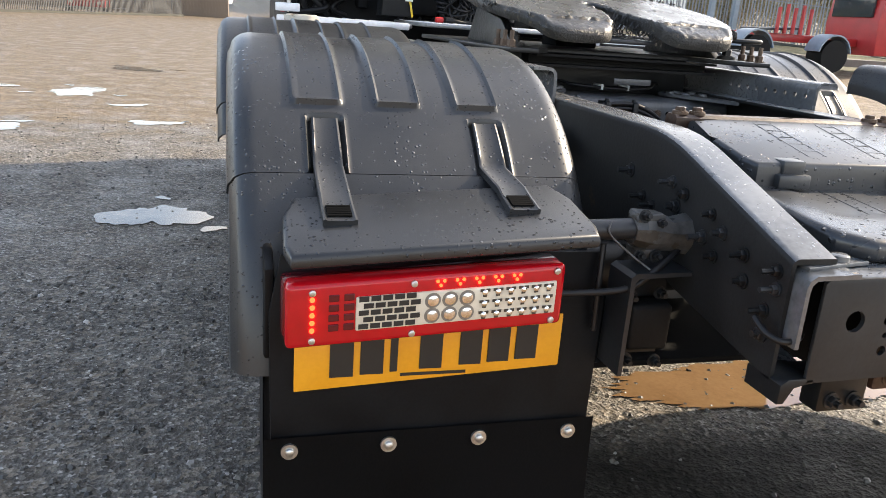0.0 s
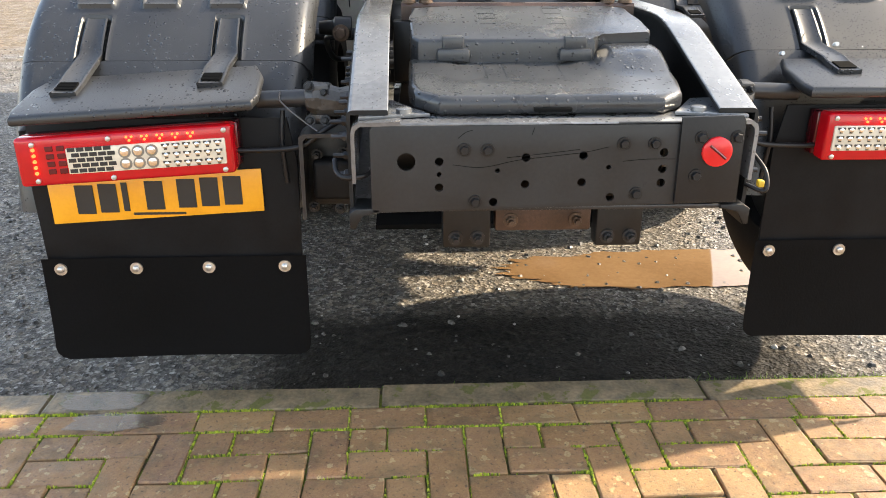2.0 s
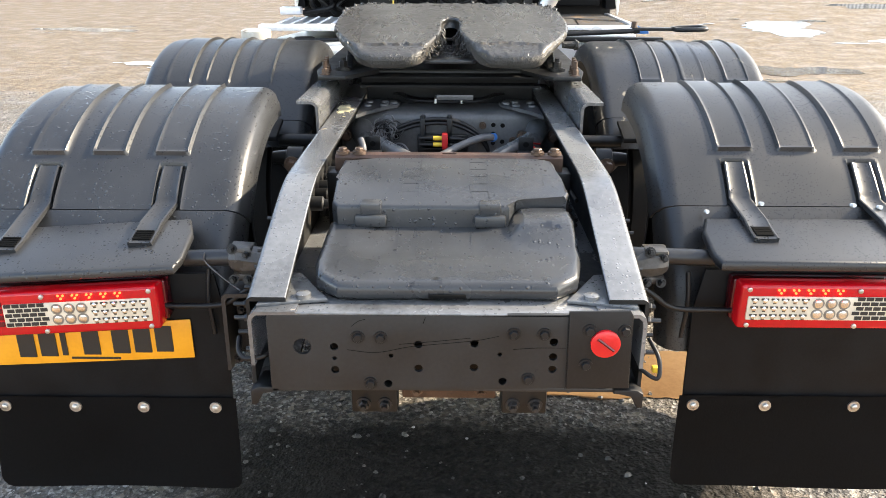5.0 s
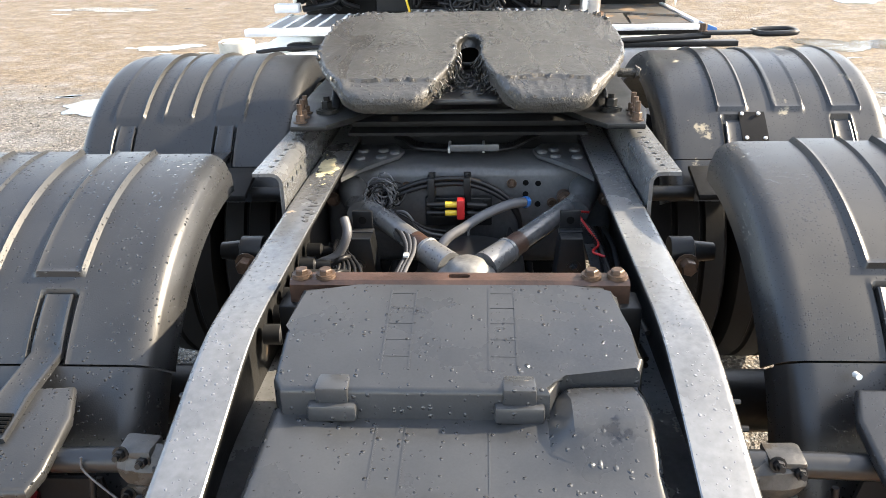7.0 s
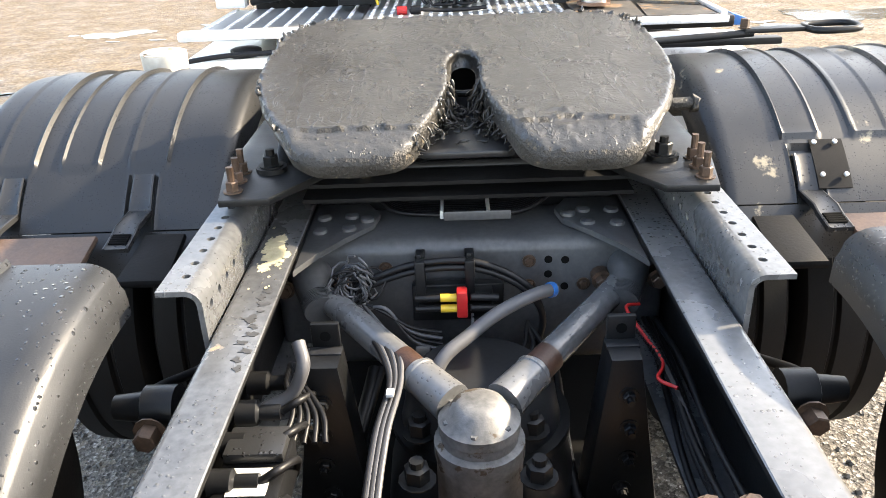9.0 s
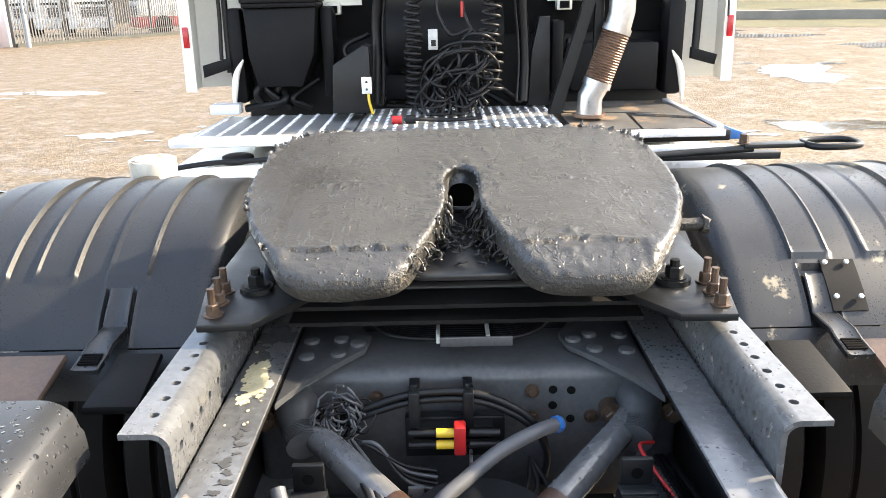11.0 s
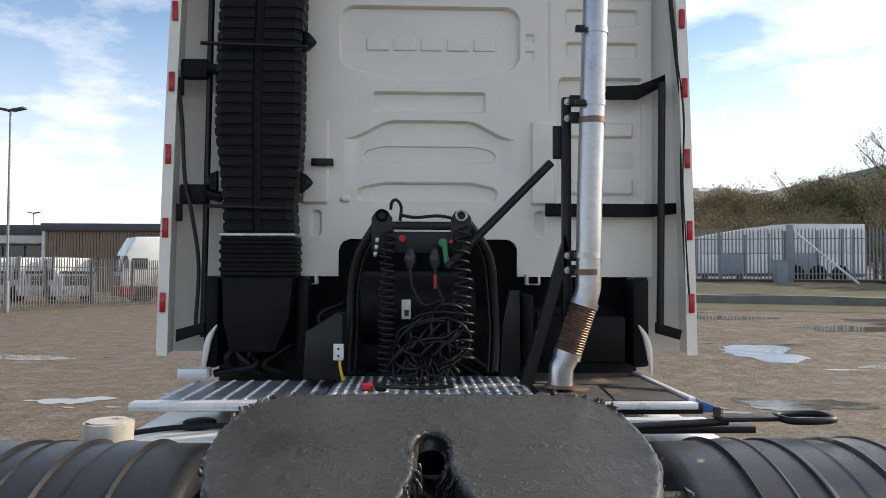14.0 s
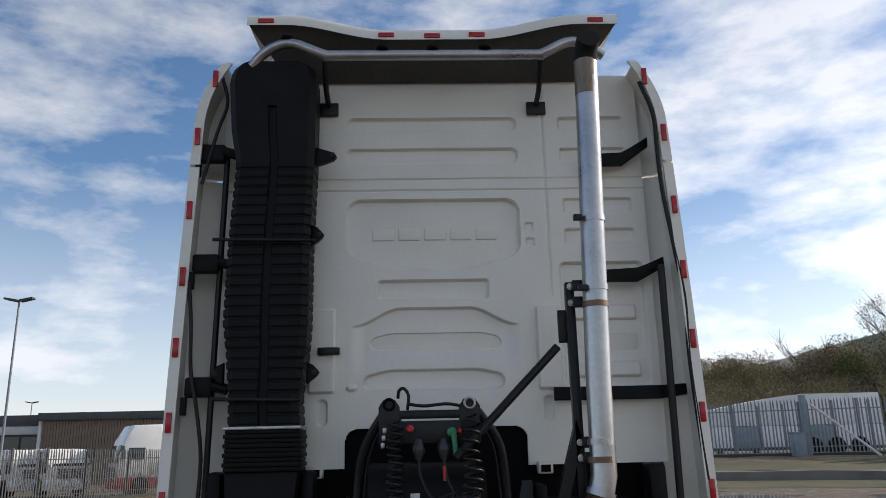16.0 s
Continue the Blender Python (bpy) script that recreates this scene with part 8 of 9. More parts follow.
hose("red_ended_lead", [(-0.19, 3.20, 1.265), (-0.13, 3.20, 1.268), (-0.06, 3.22, 1.26), (0.03, 3.21, 1.262), (0.12, 3.22, 1.266)], 0.008, CABLE, mast)
rod("lead_plug", (-0.185, 3.20, 1.268), (-0.145, 3.20, 1.268), 0.017, CABLE, mast)
rod("lead_cap", (-0.24, 3.20, 1.267), (-0.20, 3.20, 1.267), 0.016, RED, mast, "red plug cap")
for s, ctrl in ((-1, [(-0.20, 3.50, 1.93), (-0.28, 3.56, 1.80), (-0.315, 3.60, 1.65), (-0.32, 3.60, 1.48), (-0.33, 3.58, 1.28)]), (1, [(0.20, 3.50, 1.93), (0.29, 3.56, 1.80), (0.32, 3.60, 1.62), (0.33, 3.60, 1.45), (0.32, 3.58, 1.28)])):
    hose("thick_hose", ctrl, 0.022, CABLE, mast, "thick black hose", 8, 12)
    hose("thin_hose", [(x - s * 0.03, y - 0.02, z) for x, y, z in ctrl], 0.006, CABLE, mast)
part("sloped_box", prism(B(), [(-0.50, 1.27), (-0.335, 1.27), (-0.335, 1.54), (-0.36, 1.55), (-0.49, 1.47)], "y", 3.38, 3.55, 0.008), STEEL_DARK, truck, "dark grey electrical box behind the cab")
block("box_plate", -0.372, -0.33, 3.37, 3.382, 1.352, 1.42, LABEL, truck, 0.002)
for z in (1.37, 1.40):
    rod("plate_hole", (-0.351, 3.371, z), (-0.351, 3.367, z), 0.005, INK, truck)
hose("yellow_lead", [(-0.345, 3.37, 1.35), (-0.342, 3.36, 1.32), (-0.33, 3.37, 1.27)], 0.006, YELLOW, truck)
part("angle_bracket", prism(B(), [(0.34, 1.26), (0.44, 1.26), (0.435, 1.64), (0.385, 1.64), (0.36, 1.50)], "y", 3.58, 3.62, 0.006), STEEL_DARK, truck, "black steel bracket under the cab")
for x in (-0.53, 0.53):
    block("latch_box", x - 0.035, x + 0.035, 3.80, 3.86, 1.66, 1.715, WHITE_DIRTY, truck, 0.006)
    block("latch_gap", x - 0.022, x + 0.022, 3.795, 3.80, 1.668, 1.70, BLACK, truck, 0.0)
for k in range(14):
    rnd = random.Random(200 + k)
    x0, z0 = rnd.uniform(-0.9, 1.0), rnd.uniform(1.3, 1.65)
    hose("under_cab_hose", [(x0, 3.78, z0), (x0 + rnd.uniform(-0.12, 0.12), 3.72, z0 - 0.08), (x0 + rnd.uniform(-0.2, 0.2), 3.75, 1.25)], rnd.uniform(0.008, 0.02), CABLE, truck)
for x0, x1, z0, z1 in ((-0.30, -0.10, 1.28, 1.40), (0.55, 0.95, 1.30, 1.52), (-0.58, -0.52, 1.30, 1.70), (0.46, 0.52, 1.30, 1.62), (0.98, 1.06, 1.28, 1.70), (-1.0, -0.93, 1.28, 1.70)):
    block("under_cab_unit", x0, x1, 3.70, 3.85, z0, z1, PLASTIC_DARK, truck, 0.02)
# Cream blades added for the daylight that comes through the arch gaps.
for s, x in ((-1, -0.965), (1, 1.035)):
    pts = [(x + s * 0.02, 3.66, 1.25), (x + s * 0.012, 3.66, 1.34), (x - s * 0.005, 3.66, 1.42), (x - s * 0.04, 3.66, 1.48)]
    part("arch_trim", tube(B(), curve_pts(pts, 6), [0.004 + 0.012 * math.sin(math.pi * k / 18) for k in range(19)], 8), WHITE, truck, "cream blade standing for daylight through the wheel arch gap", 80)

# Fittings along the side deflectors.
rod("deflector_rail", (-1.005, 3.72, 1.42), (-0.985, 3.74, 3.25), 0.014, STEEL_DARK, truck, "black rail along the deflector")
rod("deflector_rail", (1.115, 3.72, 1.45), (1.13, 3.72, 2.62), 0.017, STEEL_DARK, truck, "black rail along the deflector")
for z in (2.08, 2.66, 3.22):
    bm = B()
    box(bm, -1.115, -0.99, 3.69, 3.75, z - 0.05, z + 0.04, 0.012)
    tube(bm, [(-0.99, 3.70, z), (-0.92, 3.70, z - 0.02)], 0.025, 10)
    part("hinge_block", bm, PLASTIC_DARK, truck, "black hinge block of the deflector")
    block("hinge_drop", -1.125, -1.10, 3.68, 3.71, z - 0.13, z - 0.05, PLASTIC_DARK, truck, 0.004)
for z, xa in ((2.735, -0.99), (2.01, -0.95)):
    rod("retaining_rod", (xa, 3.57, z), (-0.52 if z > 2.5 else -0.57, 3.57, z - 0.01), 0.008, STEEL_DARK, truck)
hose("deflector_cable", [(-1.13, 3.69, 2.62), (-1.10, 3.68, 2.40), (-1.085, 3.68, 2.15), (-1.05, 3.68, 1.98), (-1.02, 3.69, 1.75), (-1.03, 3.69, 1.48)], 0.009, CABLE, truck)
hose("deflector_cable", [(-1.02, 3.70, 3.62), (-0.99, 3.70, 3.48), (-1.03, 3.69, 3.32), (-1.09, 3.69, 3.05)], 0.009, CABLE, truck)
hose("deflector_cable", [(1.10, 3.69, 3.58), (1.15, 3.68, 3.40), (1.155, 3.68, 3.22), (1.16, 3.68, 3.0), (1.19, 3.68, 2.70), (1.215, 3.68, 2.45), (1.21, 3.68, 2.15), (1.225, 3.68, 1.80), (1.235, 3.68, 1.62)], 0.011, CABLE, truck, "black cable along the deflector")
for z, x0, x1, xe, ze in ((2.585, 0.87, 1.03, 1.165, 2.665), (2.02, 0.585, 1.09, 1.215, 2.045), (3.19, 0.80, 1.0, 1.14, 3.30)):
    part("deflector_strap", prism(B(), [(x0, z - 0.032), (x1, z - 0.032), (xe, ze - 0.04), (xe, ze + 0.012), (x1, z + 0.03), (x0, z + 0.03)], "y", 3.77, 3.80, 0.006), PLASTIC_DARK, truck, "black steel strap holding the deflector")
part("lower_bracket", prism(B(), [(1.09, 1.44), (1.20, 1.41), (1.21, 1.455), (1.09, 1.49)], "y", 3.69, 3.72, 0.004), PLASTIC_DARK, truck)
part("lower_bracket", prism(B(), [(-1.12, 1.40), (-0.99, 1.44), (-0.99, 1.49), (-1.12, 1.455)], "y", 3.69, 3.72, 0.004), PLASTIC_DARK, truck)
block("wall_peg", -0.53, -0.425, 3.80, 3.835, 2.225, 2.26, STEEL_DARK, truck, 0.004)
block("stand_plate", 0.545, 0.615, 3.355, 3.37, 2.20, 2.34, STEEL_DARK, truck, 0.003)
for z in (2.43, 2.36, 1.79, 1.73):
    block("stand_lug", 0.60, 0.665, 3.27, 3.30, z - 0.022, z + 0.022, STEEL_DARK, truck, 0.004)
    bm = B()
    bolt(bm, (0.595, 3.30, z), (0, -1, 0), 0.010, 0.010)
    part("bolt", bm, STEEL, truck)
for z in (2.70, 2.40):
    block("clamp_screw", 0.605, 0.64, 3.17, 3.20, z - 0.012, z + 0.012, STEEL_DARK, truck, 0.003)

# Deck odds and ends.
tank_cap = part("filler_cap", tube(B(), [(-0.83, 3.05, 1.13), (-0.83, 3.05, 1.165), (-0.83, 3.05, 1.17)], [0.06, 0.06, 0.05], 24), STEEL_DARK, truck, "black tank filler cap")
hose("tank_strap", [(-1.235, 2.99, 0.98), (-1.15, 2.99, 1.10), (-0.95, 2.99, 1.148), (-0.60, 2.99, 1.163)], 0.010, CABLE, truck)
part("plastic_canister", tube(B(), [(-0.995, 2.62, 1.15), (-0.995, 2.62, 1.245), (-0.995, 2.62, 1.25), (-0.995, 2.62, 1.17)], [0.072, 0.076, 0.066, 0.062], 28), surface("soiled_canister", (0.42, 0.38, 0.31), (0.66, 0.63, 0.56), (0.35, 0.5), scale=12, grain=60, bump=0.02, wear=((0.16, 0.10, 0.06), (0.28, 0.2, 0.13)), wear_at=0.58, wear_scale=14), truck, "pale plastic canister with brown stains")
for y, z, x1 in ((2.95, 1.235, 1.0), (2.80, 1.205, 0.98), (2.70, 1.20, 1.1)):
    part("deck_rail", box(B(), 0.50, x1, y - 0.025, y + 0.025, z - 0.012, z + 0.012, 0.004), ALU if y > 2.75 else STEEL_DARK, truck, "polished aluminium deck rail")
part("step_bracket", box(B(), -1.08, -0.42, 3.01, 3.075, 1.205, 1.24, 0.008), ALU, truck, "aluminium deck edge")
block("corner_lamp", -1.03, -1.005, 3.62, 3.65, 1.25, 1.275, RED, truck, 0.004)
block("deck_bracket", -1.06, -0.93, 3.52, 3.60, 1.255, 1.30, ALU, truck, 0.006)
part("blue_wedge", prism(B(), [(1.015, 1.20), (1.10, 1.20), (1.095, 1.222), (1.03, 1.245)], "y", 2.99, 3.07, 0.003), BLUE, truck, "blue plastic wedge on the deck edge")
SCUFFED = surface("scuffed_cover", (0.05, 0.05, 0.05), (0.16, 0.15, 0.14), (0.35, 0.55), metal=0.4, scale=6, grain=70, bump=0.2, wear=((0.10, 0.06, 0.035), (0.30, 0.22, 0.15)), wear_at=0.55, wear_scale=7, wear_metal=0.2)
for pts, z in (([(0.455, 2.98), (0.70, 2.98), (0.73, 3.36), (0.46, 3.40)], 1.250), ([(0.71, 2.98), (0.97, 2.98), (0.97, 3.18), (0.74, 3.30)], 1.2485), ([(0.48, 3.42), (0.97, 3.34), (0.97, 3.74), (0.48, 3.74)], 1.252), ([(0.76, 3.32), (0.97, 3.21), (0.97, 3.32)], 1.256)):
    part("cover_sheet", prism(B(), pts, "z", 1.2455, z, 0.001, 1), SCUFFED, truck, "scuffed stained metal sheet on the deck")
part("cover_edge", box(B(), 0.985, 1.01, 2.98, 3.74, 1.243, 1.258, 0.003), ALU, truck, "bright metal edge strip")
rod("release_bar", (0.50, 2.47, 1.245), (0.93, 2.50, 1.262), 0.012, STEEL_DARK, truck, "black pull bar of the coupling release")
part("release_plate", prism(B(), [(0.90, 2.485), (1.10, 2.495), (1.10, 2.545), (0.90, 2.53)], "z", 1.262, 1.276, 0.003), STEEL_DARK, truck)
loop = [(1.10, 2.50, 1.27), (1.12, 2.46, 1.27), (1.20, 2.45, 1.272), (1.25, 2.47, 1.274), (1.25, 2.55, 1.274), (1.20, 2.575, 1.272), (1.12, 2.565, 1.27), (1.10, 2.53, 1.27), (1.10, 2.50, 1.27)]
hose("pull_handle", loop, 0.011, STEEL_DARK, truck, "black looped pull handle", 6, 10)
part("bar_nut", bolt(B(), (0.905, 2.51, 1.276), (0, 0, 1), 0.014, 0.03), RUST_BOLT, truck)

CARRIER = surface("rust_brown_plate", (0.05, 0.035, 0.028), (0.17, 0.11, 0.08), (0.35, 0.6), scale=6, grain=110, bump=0.3, wear=((0.03, 0.03, 0.03), (0.08, 0.08, 0.08)), wear_at=0.6, wear_scale=8)
# Patch plate with rivets on the far guard, rivets on the rear one.
yc, zc, R = FG
pts = [(yc - (R + 0.004) * math.cos(radians(a)), zc + (R + 0.004) * math.sin(radians(a))) for a in (42.5, 45.4, 48.3, 51.2, 54.1)]
bm = B()
for (y0, z0), (y1, z1) in zip(pts, pts[1:]):
    bm.faces.new([bm.verts.new(c) for c in ((0.888, y0, z0), (0.972, y0, z0), (0.972, y1, z1), (0.888, y1, z1))])
bmesh.ops.remove_doubles(bm, verts=bm.verts[:], dist=1e-4)
bmesh.ops.solidify(bm, geom=bm.faces[:], thickness=0.003)
patch = part("patch_plate", bm, PLASTIC_DARK, fgr, "riveted black patch plate")
for x, a in ((0.900, 45.4), (0.959, 45.3), (0.897, 53.1), (0.950, 53.1)):
    n = Vector((0, -math.cos(radians(a)), math.sin(radians(a))))
    c = Vector((x, yc, zc)) + n * (R + 0.008)
    part("rivet", tube(B(), [c, c + n * 0.004, c + n * 0.006], [0.0065, 0.0065, 0.004], 12), LABEL, patch, "white rivet head")
for x, z in ((0.82, 1.008), (0.68, 0.985), (1.06, 1.005), (1.13, 1.0)):
    part("rivet", tube(B(), [(x, 0.503, z), (x, 0.488, z + 0.004)], 0.0055, 12), LABEL, truck, "white rivet head")
for s in (-1, 1):
    # Inner pieces near black, the dark void by the rail put into colour.
    for xa, xb, m in ((0.68, 0.80, DULL_BLACK), (0.90, 1.27, CARRIER)):
        bm = prism(B(), [(s * xa, 1.53), (s * xb, 1.53), (s * (xb - 0.01), 1.72), (s * (xa + 0.01), 1.72)], "z", -0.022, 0.0, 0.008)
        for v in bm.verts:
            v.co.z += 0.945 + 0.17 * (v.co.y - 1.53)
        part("guard_carrier", bm, m, truck, "rust-brown carrier shelf between the mudguards")
    rod("guard_tube", (s * 0.43, 1.67, 0.90), (s * 0.70, 1.67, 0.90), 0.024, STEEL_DARK, truck)

# Air lines, valves and wiring between the rails.
bay = part("valve_bracket", box(B(), -0.12, 0.07, 1.395, 1.42, 0.90, 0.985, 0.004), STEEL_DARK, truck, "black valve bracket with wiring")
for k in range(2):
    hose("air_line", [(-0.29, 1.39, 0.93 + 0.01 * k), (-0.25, 1.385, 0.97 + 0.012 * k), (-0.18, 1.38, 1.005 + 0.014 * k), (-0.10, 1.38, 1.028 + 0.015 * k), (0.0, 1.38, 1.03 + 0.015 * k), (0.08, 1.38, 1.0 + 0.014 * k), (0.13, 1.38, 0.955 + 0.012 * k), (0.15, 1.39, 0.90), (0.14, 1.39, 0.84)], 0.0075, CABLE, bay, "black plastic air line")
for x in (-0.10, 0.0):
    block("line_clamp", x - 0.010, x + 0.010, 1.365, 1.43, 0.96, 1.052, STEEL_DARK, bay, 0.003)
    part("clamp_bolt", bolt(B(), (x, 1.385, 1.052), (0, 0, 1), 0.007, 0.010), STEEL_DARK, bay)
for k in range(4):
    block("valve_fin", -0.105 + 0.0, 0.045, 1.365, 1.40, 0.935 + 0.013 * k, 0.942 + 0.013 * k, STEEL_DARK, bay, 0.001)
for k, m in enumerate((YELLOW, YELLOW)):
    rod("connector", (-0.06, 1.34 + 0.0 * k, 0.985 - 0.024 * k), (-0.025, 1.34, 0.985 - 0.024 * k), 0.0085, m, bay, "yellow cable connector")
    rod("connector_tail", (-0.11, 1.34, 0.985 - 0.024 * k), (-0.06, 1.34, 0.985 - 0.024 * k), 0.0065, CABLE, bay)
    rod("valve_port", (0.0, 1.34, 0.985 - 0.024 * k), (0.055, 1.345, 0.98 - 0.024 * k), 0.0075, CABLE, bay)
block("red_socket", -0.028, -0.006, 1.325, 1.355, 0.945, 1.003, RED, bay, 0.004)
block("socket_plate", 0.0, 0.006, 1.32, 1.365, 0.86, 0.935, CHASSIS_TOP, bay, 0.002)
block("tab", -0.115, -0.085, 1.33, 1.34, 0.85, 0.875, CHASSIS_TOP, bay, 0.003)
hose("grey_hose", [(0.17, 1.37, 0.982), (0.12, 1.33, 0.99), (0.05, 1.29, 0.975), (-0.01, 1.24, 0.955), (-0.05, 1.205, 0.94), (-0.075, 1.18, 0.91)], 0.0135, CABLE_GREY, bay, "grey rubber hose with a blue clip", 8, 12)
part("blue_clip", tube(B(), [(0.158, 1.36, 0.985), (0.166, 1.366, 0.983)], 0.016, 14), BLUE, bay)
for k in range(3):
    rnd = random.Random(k)
    hose("wire", [(0.12, 1.40, 0.89), (0.10 + 0.02 * k, 1.33, 0.86), (0.03, 1.30, 0.84 + 0.01 * k), (0.08, 1.36, 0.82)], 0.005, CABLE, bay)
for k in range(16):
    rnd = random.Random(300 + k)
    c = (-0.235 + rnd.gauss(0, 0.012), 1.37, 1.0 + rnd.gauss(0, 0.014))
    pts = [(c[0] + 0.03 * math.cos(a + k) * rnd.uniform(0.7, 1.2), c[1] + 0.015 * math.sin(2 * a), c[2] + 0.035 * math.sin(a + k)) for a in np.linspace(0, 6.0, 14)]
    part("wire_loop", tube(B(), pts, 0.0026, 5), CABLE_GREY if k % 3 else CABLE, bay, "tangled loop of wire", 80)
for k in range(6):
    dx = 0.007 * (k - 2.5)
    hose("loom_wire", [(-0.23 + dx * 0.4, 1.37, 0.96), (-0.20 + dx, 1.30, 0.955), (-0.155 + dx, 1.20, 0.955), (-0.14 + dx * 0.6, 1.12, 0.94), (-0.155 + dx * 0.6, 1.0, 0.93), (-0.165 + dx * 0.6, 0.88, 0.89), (-0.165 + dx * 0.6, 0.74, 0.85)], 0.0048, CABLE_GREY if k % 2 else CABLE, bay, "wire of the cable loom")
for k in range(4):
    hose("wire", [(-0.22, 1.37, 0.965 - 0.006 * k), (-0.17, 1.35, 0.945 + 0.004 * k), (-0.12, 1.345, 0.915 - 0.01 * k), (-0.06, 1.34, 0.905 - 0.014 * k)], 0.004, CABLE_GREY if k % 2 else CABLE, bay)
block("white_tie", -0.152, -0.138, 1.07, 1.09, 0.945, 0.952, LABEL, bay, 0.002)

bm = B()
tube(bm, [(0.012, 1.20, z) for z in (0.50, 0.72, 0.84, 0.885, 0.900, 0.903)], [0.20, 0.175, 0.145, 0.138, 0.125, 0.02], 40)
part("axle_housing", bm, CHASSIS, truck, "dark rounded axle housing", 40)
rod("axle_flange", (0.012, 1.20, 0.80), (0.012, 1.20, 0.815), 0.17, STEEL_DARK, truck, "", 30)
for s in (-1, 1):
    bk = part("suspension_bracket", prism(B(), [(s * 0.20, 0.62), (s * 0.345, 0.62), (s * 0.292, 0.975), (s * 0.238, 0.975)], "y", 1.12, 1.20, 0.005), STEEL_DARK, truck, "black pressed steel suspension bracket")
    block("bracket_ear", s * 0.266 - 0.026, s * 0.266 + 0.026, 1.185, 1.197, 0.97, 1.025, STEEL_DARK, bk, 0.003)
    block("bracket_edge", s * 0.266 - 0.030, s * 0.266 + 0.030, 1.160, 1.185, 0.972, 0.978, CHASSIS, bk, 0.001)
    for dx, dz in ((0.0, 0.90), (0.006, 0.83), (0.008, 0.76), (0.0, 0.69)):
        part("bolt", bolt(B(), (s * (0.272 + dx), 1.12, dz), (0, -1, 0), 0.012, 0.014, 0.012), STEEL_DARK, bk)
    part("bracket_hole", tube(B(), [(s * 0.266, 1.1845, 1.0), (s * 0.266, 1.1835, 1.0)], 0.010, 14), BLACK, bk)
    part("height_valve", tube(B(), [(s * 0.47, 0.99, 1.0), (s * 0.52, 0.99, 1.0), (s * 0.525, 0.99, 1.0), (s * 0.57, 0.99, 1.0)], [0.035, 0.035, 0.025, 0.02], 16), STEEL_DARK, truck, "black valve outside the rail")
    part("rusty_bolt", bolt(B(), (s * 0.50, 0.94, 0.99), (0, -1, 0), 0.018, 0.03), RUST_BOLT, truck)
    hose("side_hose", [(s * 0.52, 0.99, 0.98), (s * 0.56, 1.10, 0.95), (s * 0.55, 1.3, 0.86), (s * 0.46, 1.45, 0.85)], 0.010, CABLE, truck)
    hose("lamp_cable", [(s * 0.44, 0.33, 0.87), (s * 0.50, 0.30, 0.84), (s * 0.56, 0.30, 0.80), (s * 0.66, 0.31, 0.79), (s * 0.71, 0.31, 0.79)], 0.007, CABLE, truck)
    hose("lamp_cable", [(s * 0.60, 0.34, 0.88), (s * 0.605, 0.33, 0.80), (s * 0.60, 0.335, 0.70)], 0.006, CABLE, truck)
    part("bottom_lip", prism(B(), [(s * 0.412, 0.70), (s * 0.425, 0.70), (s * 0.425, 0.735), (s * 0.41, 0.745), (s * 0.36, 0.745), (s * 0.36, 0.735), (s * 0.40, 0.732)], "y", 0.0, 0.09, 0.003), STEEL_DARK, truck)
    part("corner_plate", prism(B(), [(s * 0.255, 0.05), (s * 0.40, 0.02), (s * 0.40, 0.20), (s * 0.335, 0.19)], "z", 0.926, 0.934, 0.002), CHASSIS_TOP, truck)
    part("corner_bolt", tube(B(), [(s * 0.308, 0.06, 0.934), (s * 0.308, 0.06, 0.942), (s * 0.308, 0.06, 0.944)], [0.017, 0.016, 0.012], 16), CHASSIS_TOP, truck)
hose("tail_hose", [(-0.455, 0.06, 0.835), (-0.45, 0.03, 0.818), (-0.43, 0.01, 0.81), (-0.39, 0.02, 0.812), (-0.37, 0.05, 0.82)], 0.0055, CABLE, truck)
hose("hanging_wire", [(-0.60, 0.322, 0.93), (-0.60, 0.32, 0.905), (-0.56, 0.31, 0.87), (-0.515, 0.30, 0.838)], 0.002, CABLE_GREY, truck, "thin grey wire tied to the tube")
block("yellow_tip", 0.444, 0.458, 0.02, 0.035, 0.775, 0.79, YELLOW, truck, 0.003)
hose("tail_wire", [(0.42, 0.03, 0.78), (0.45, 0.0, 0.775), (0.455, 0.02, 0.81), (0.44, 0.06, 0.84)], 0.005, CABLE, truck)
mod = part("control_module", box(B(), -0.40, -0.295, 0.80, 1.0, 0.86, 0.93, 0.008), PLASTIC_DARK, truck, "black electronic control module with a label")
block("module_label", -0.375, -0.315, 0.86, 0.92, 0.9305, 0.932, LABEL, mod, 0.0)
block("module_lid", -0.395, -0.30, 0.93, 1.0, 0.93, 0.95, PLASTIC, mod, 0.005)
for k in range(4):
    block("module_pin", -0.39 + 0.026 * k, -0.373 + 0.026 * k, 0.775, 0.80, 0.87, 0.90, PLASTIC_DARK, mod, 0.003)
for k in range(5):
    hose("module_wire", [(-0.32 + 0.018 * k, 1.0, 0.91), (-0.31 + 0.012 * k, 1.06, 0.93), (-0.33, 1.12 + 0.01 * k, 0.95), (-0.33, 1.2, 0.93)], 0.005, CABLE, mod)
hose("red_wire", [(0.33, 1.32, 0.97), (0.30, 1.30, 0.975), (0.315, 1.24, 0.96), (0.335, 1.15, 0.95), (0.315, 1.10, 0.95), (0.34, 1.07, 0.95)], 0.0035, RED, truck, "loose red wire")
pts = curve_pts([(0.30, 1.30, 0.96), (0.33, 1.20, 0.95), (0.345, 1.05, 0.93), (0.35, 0.90, 0.90), (0.345, 0.75, 0.86)], 24)
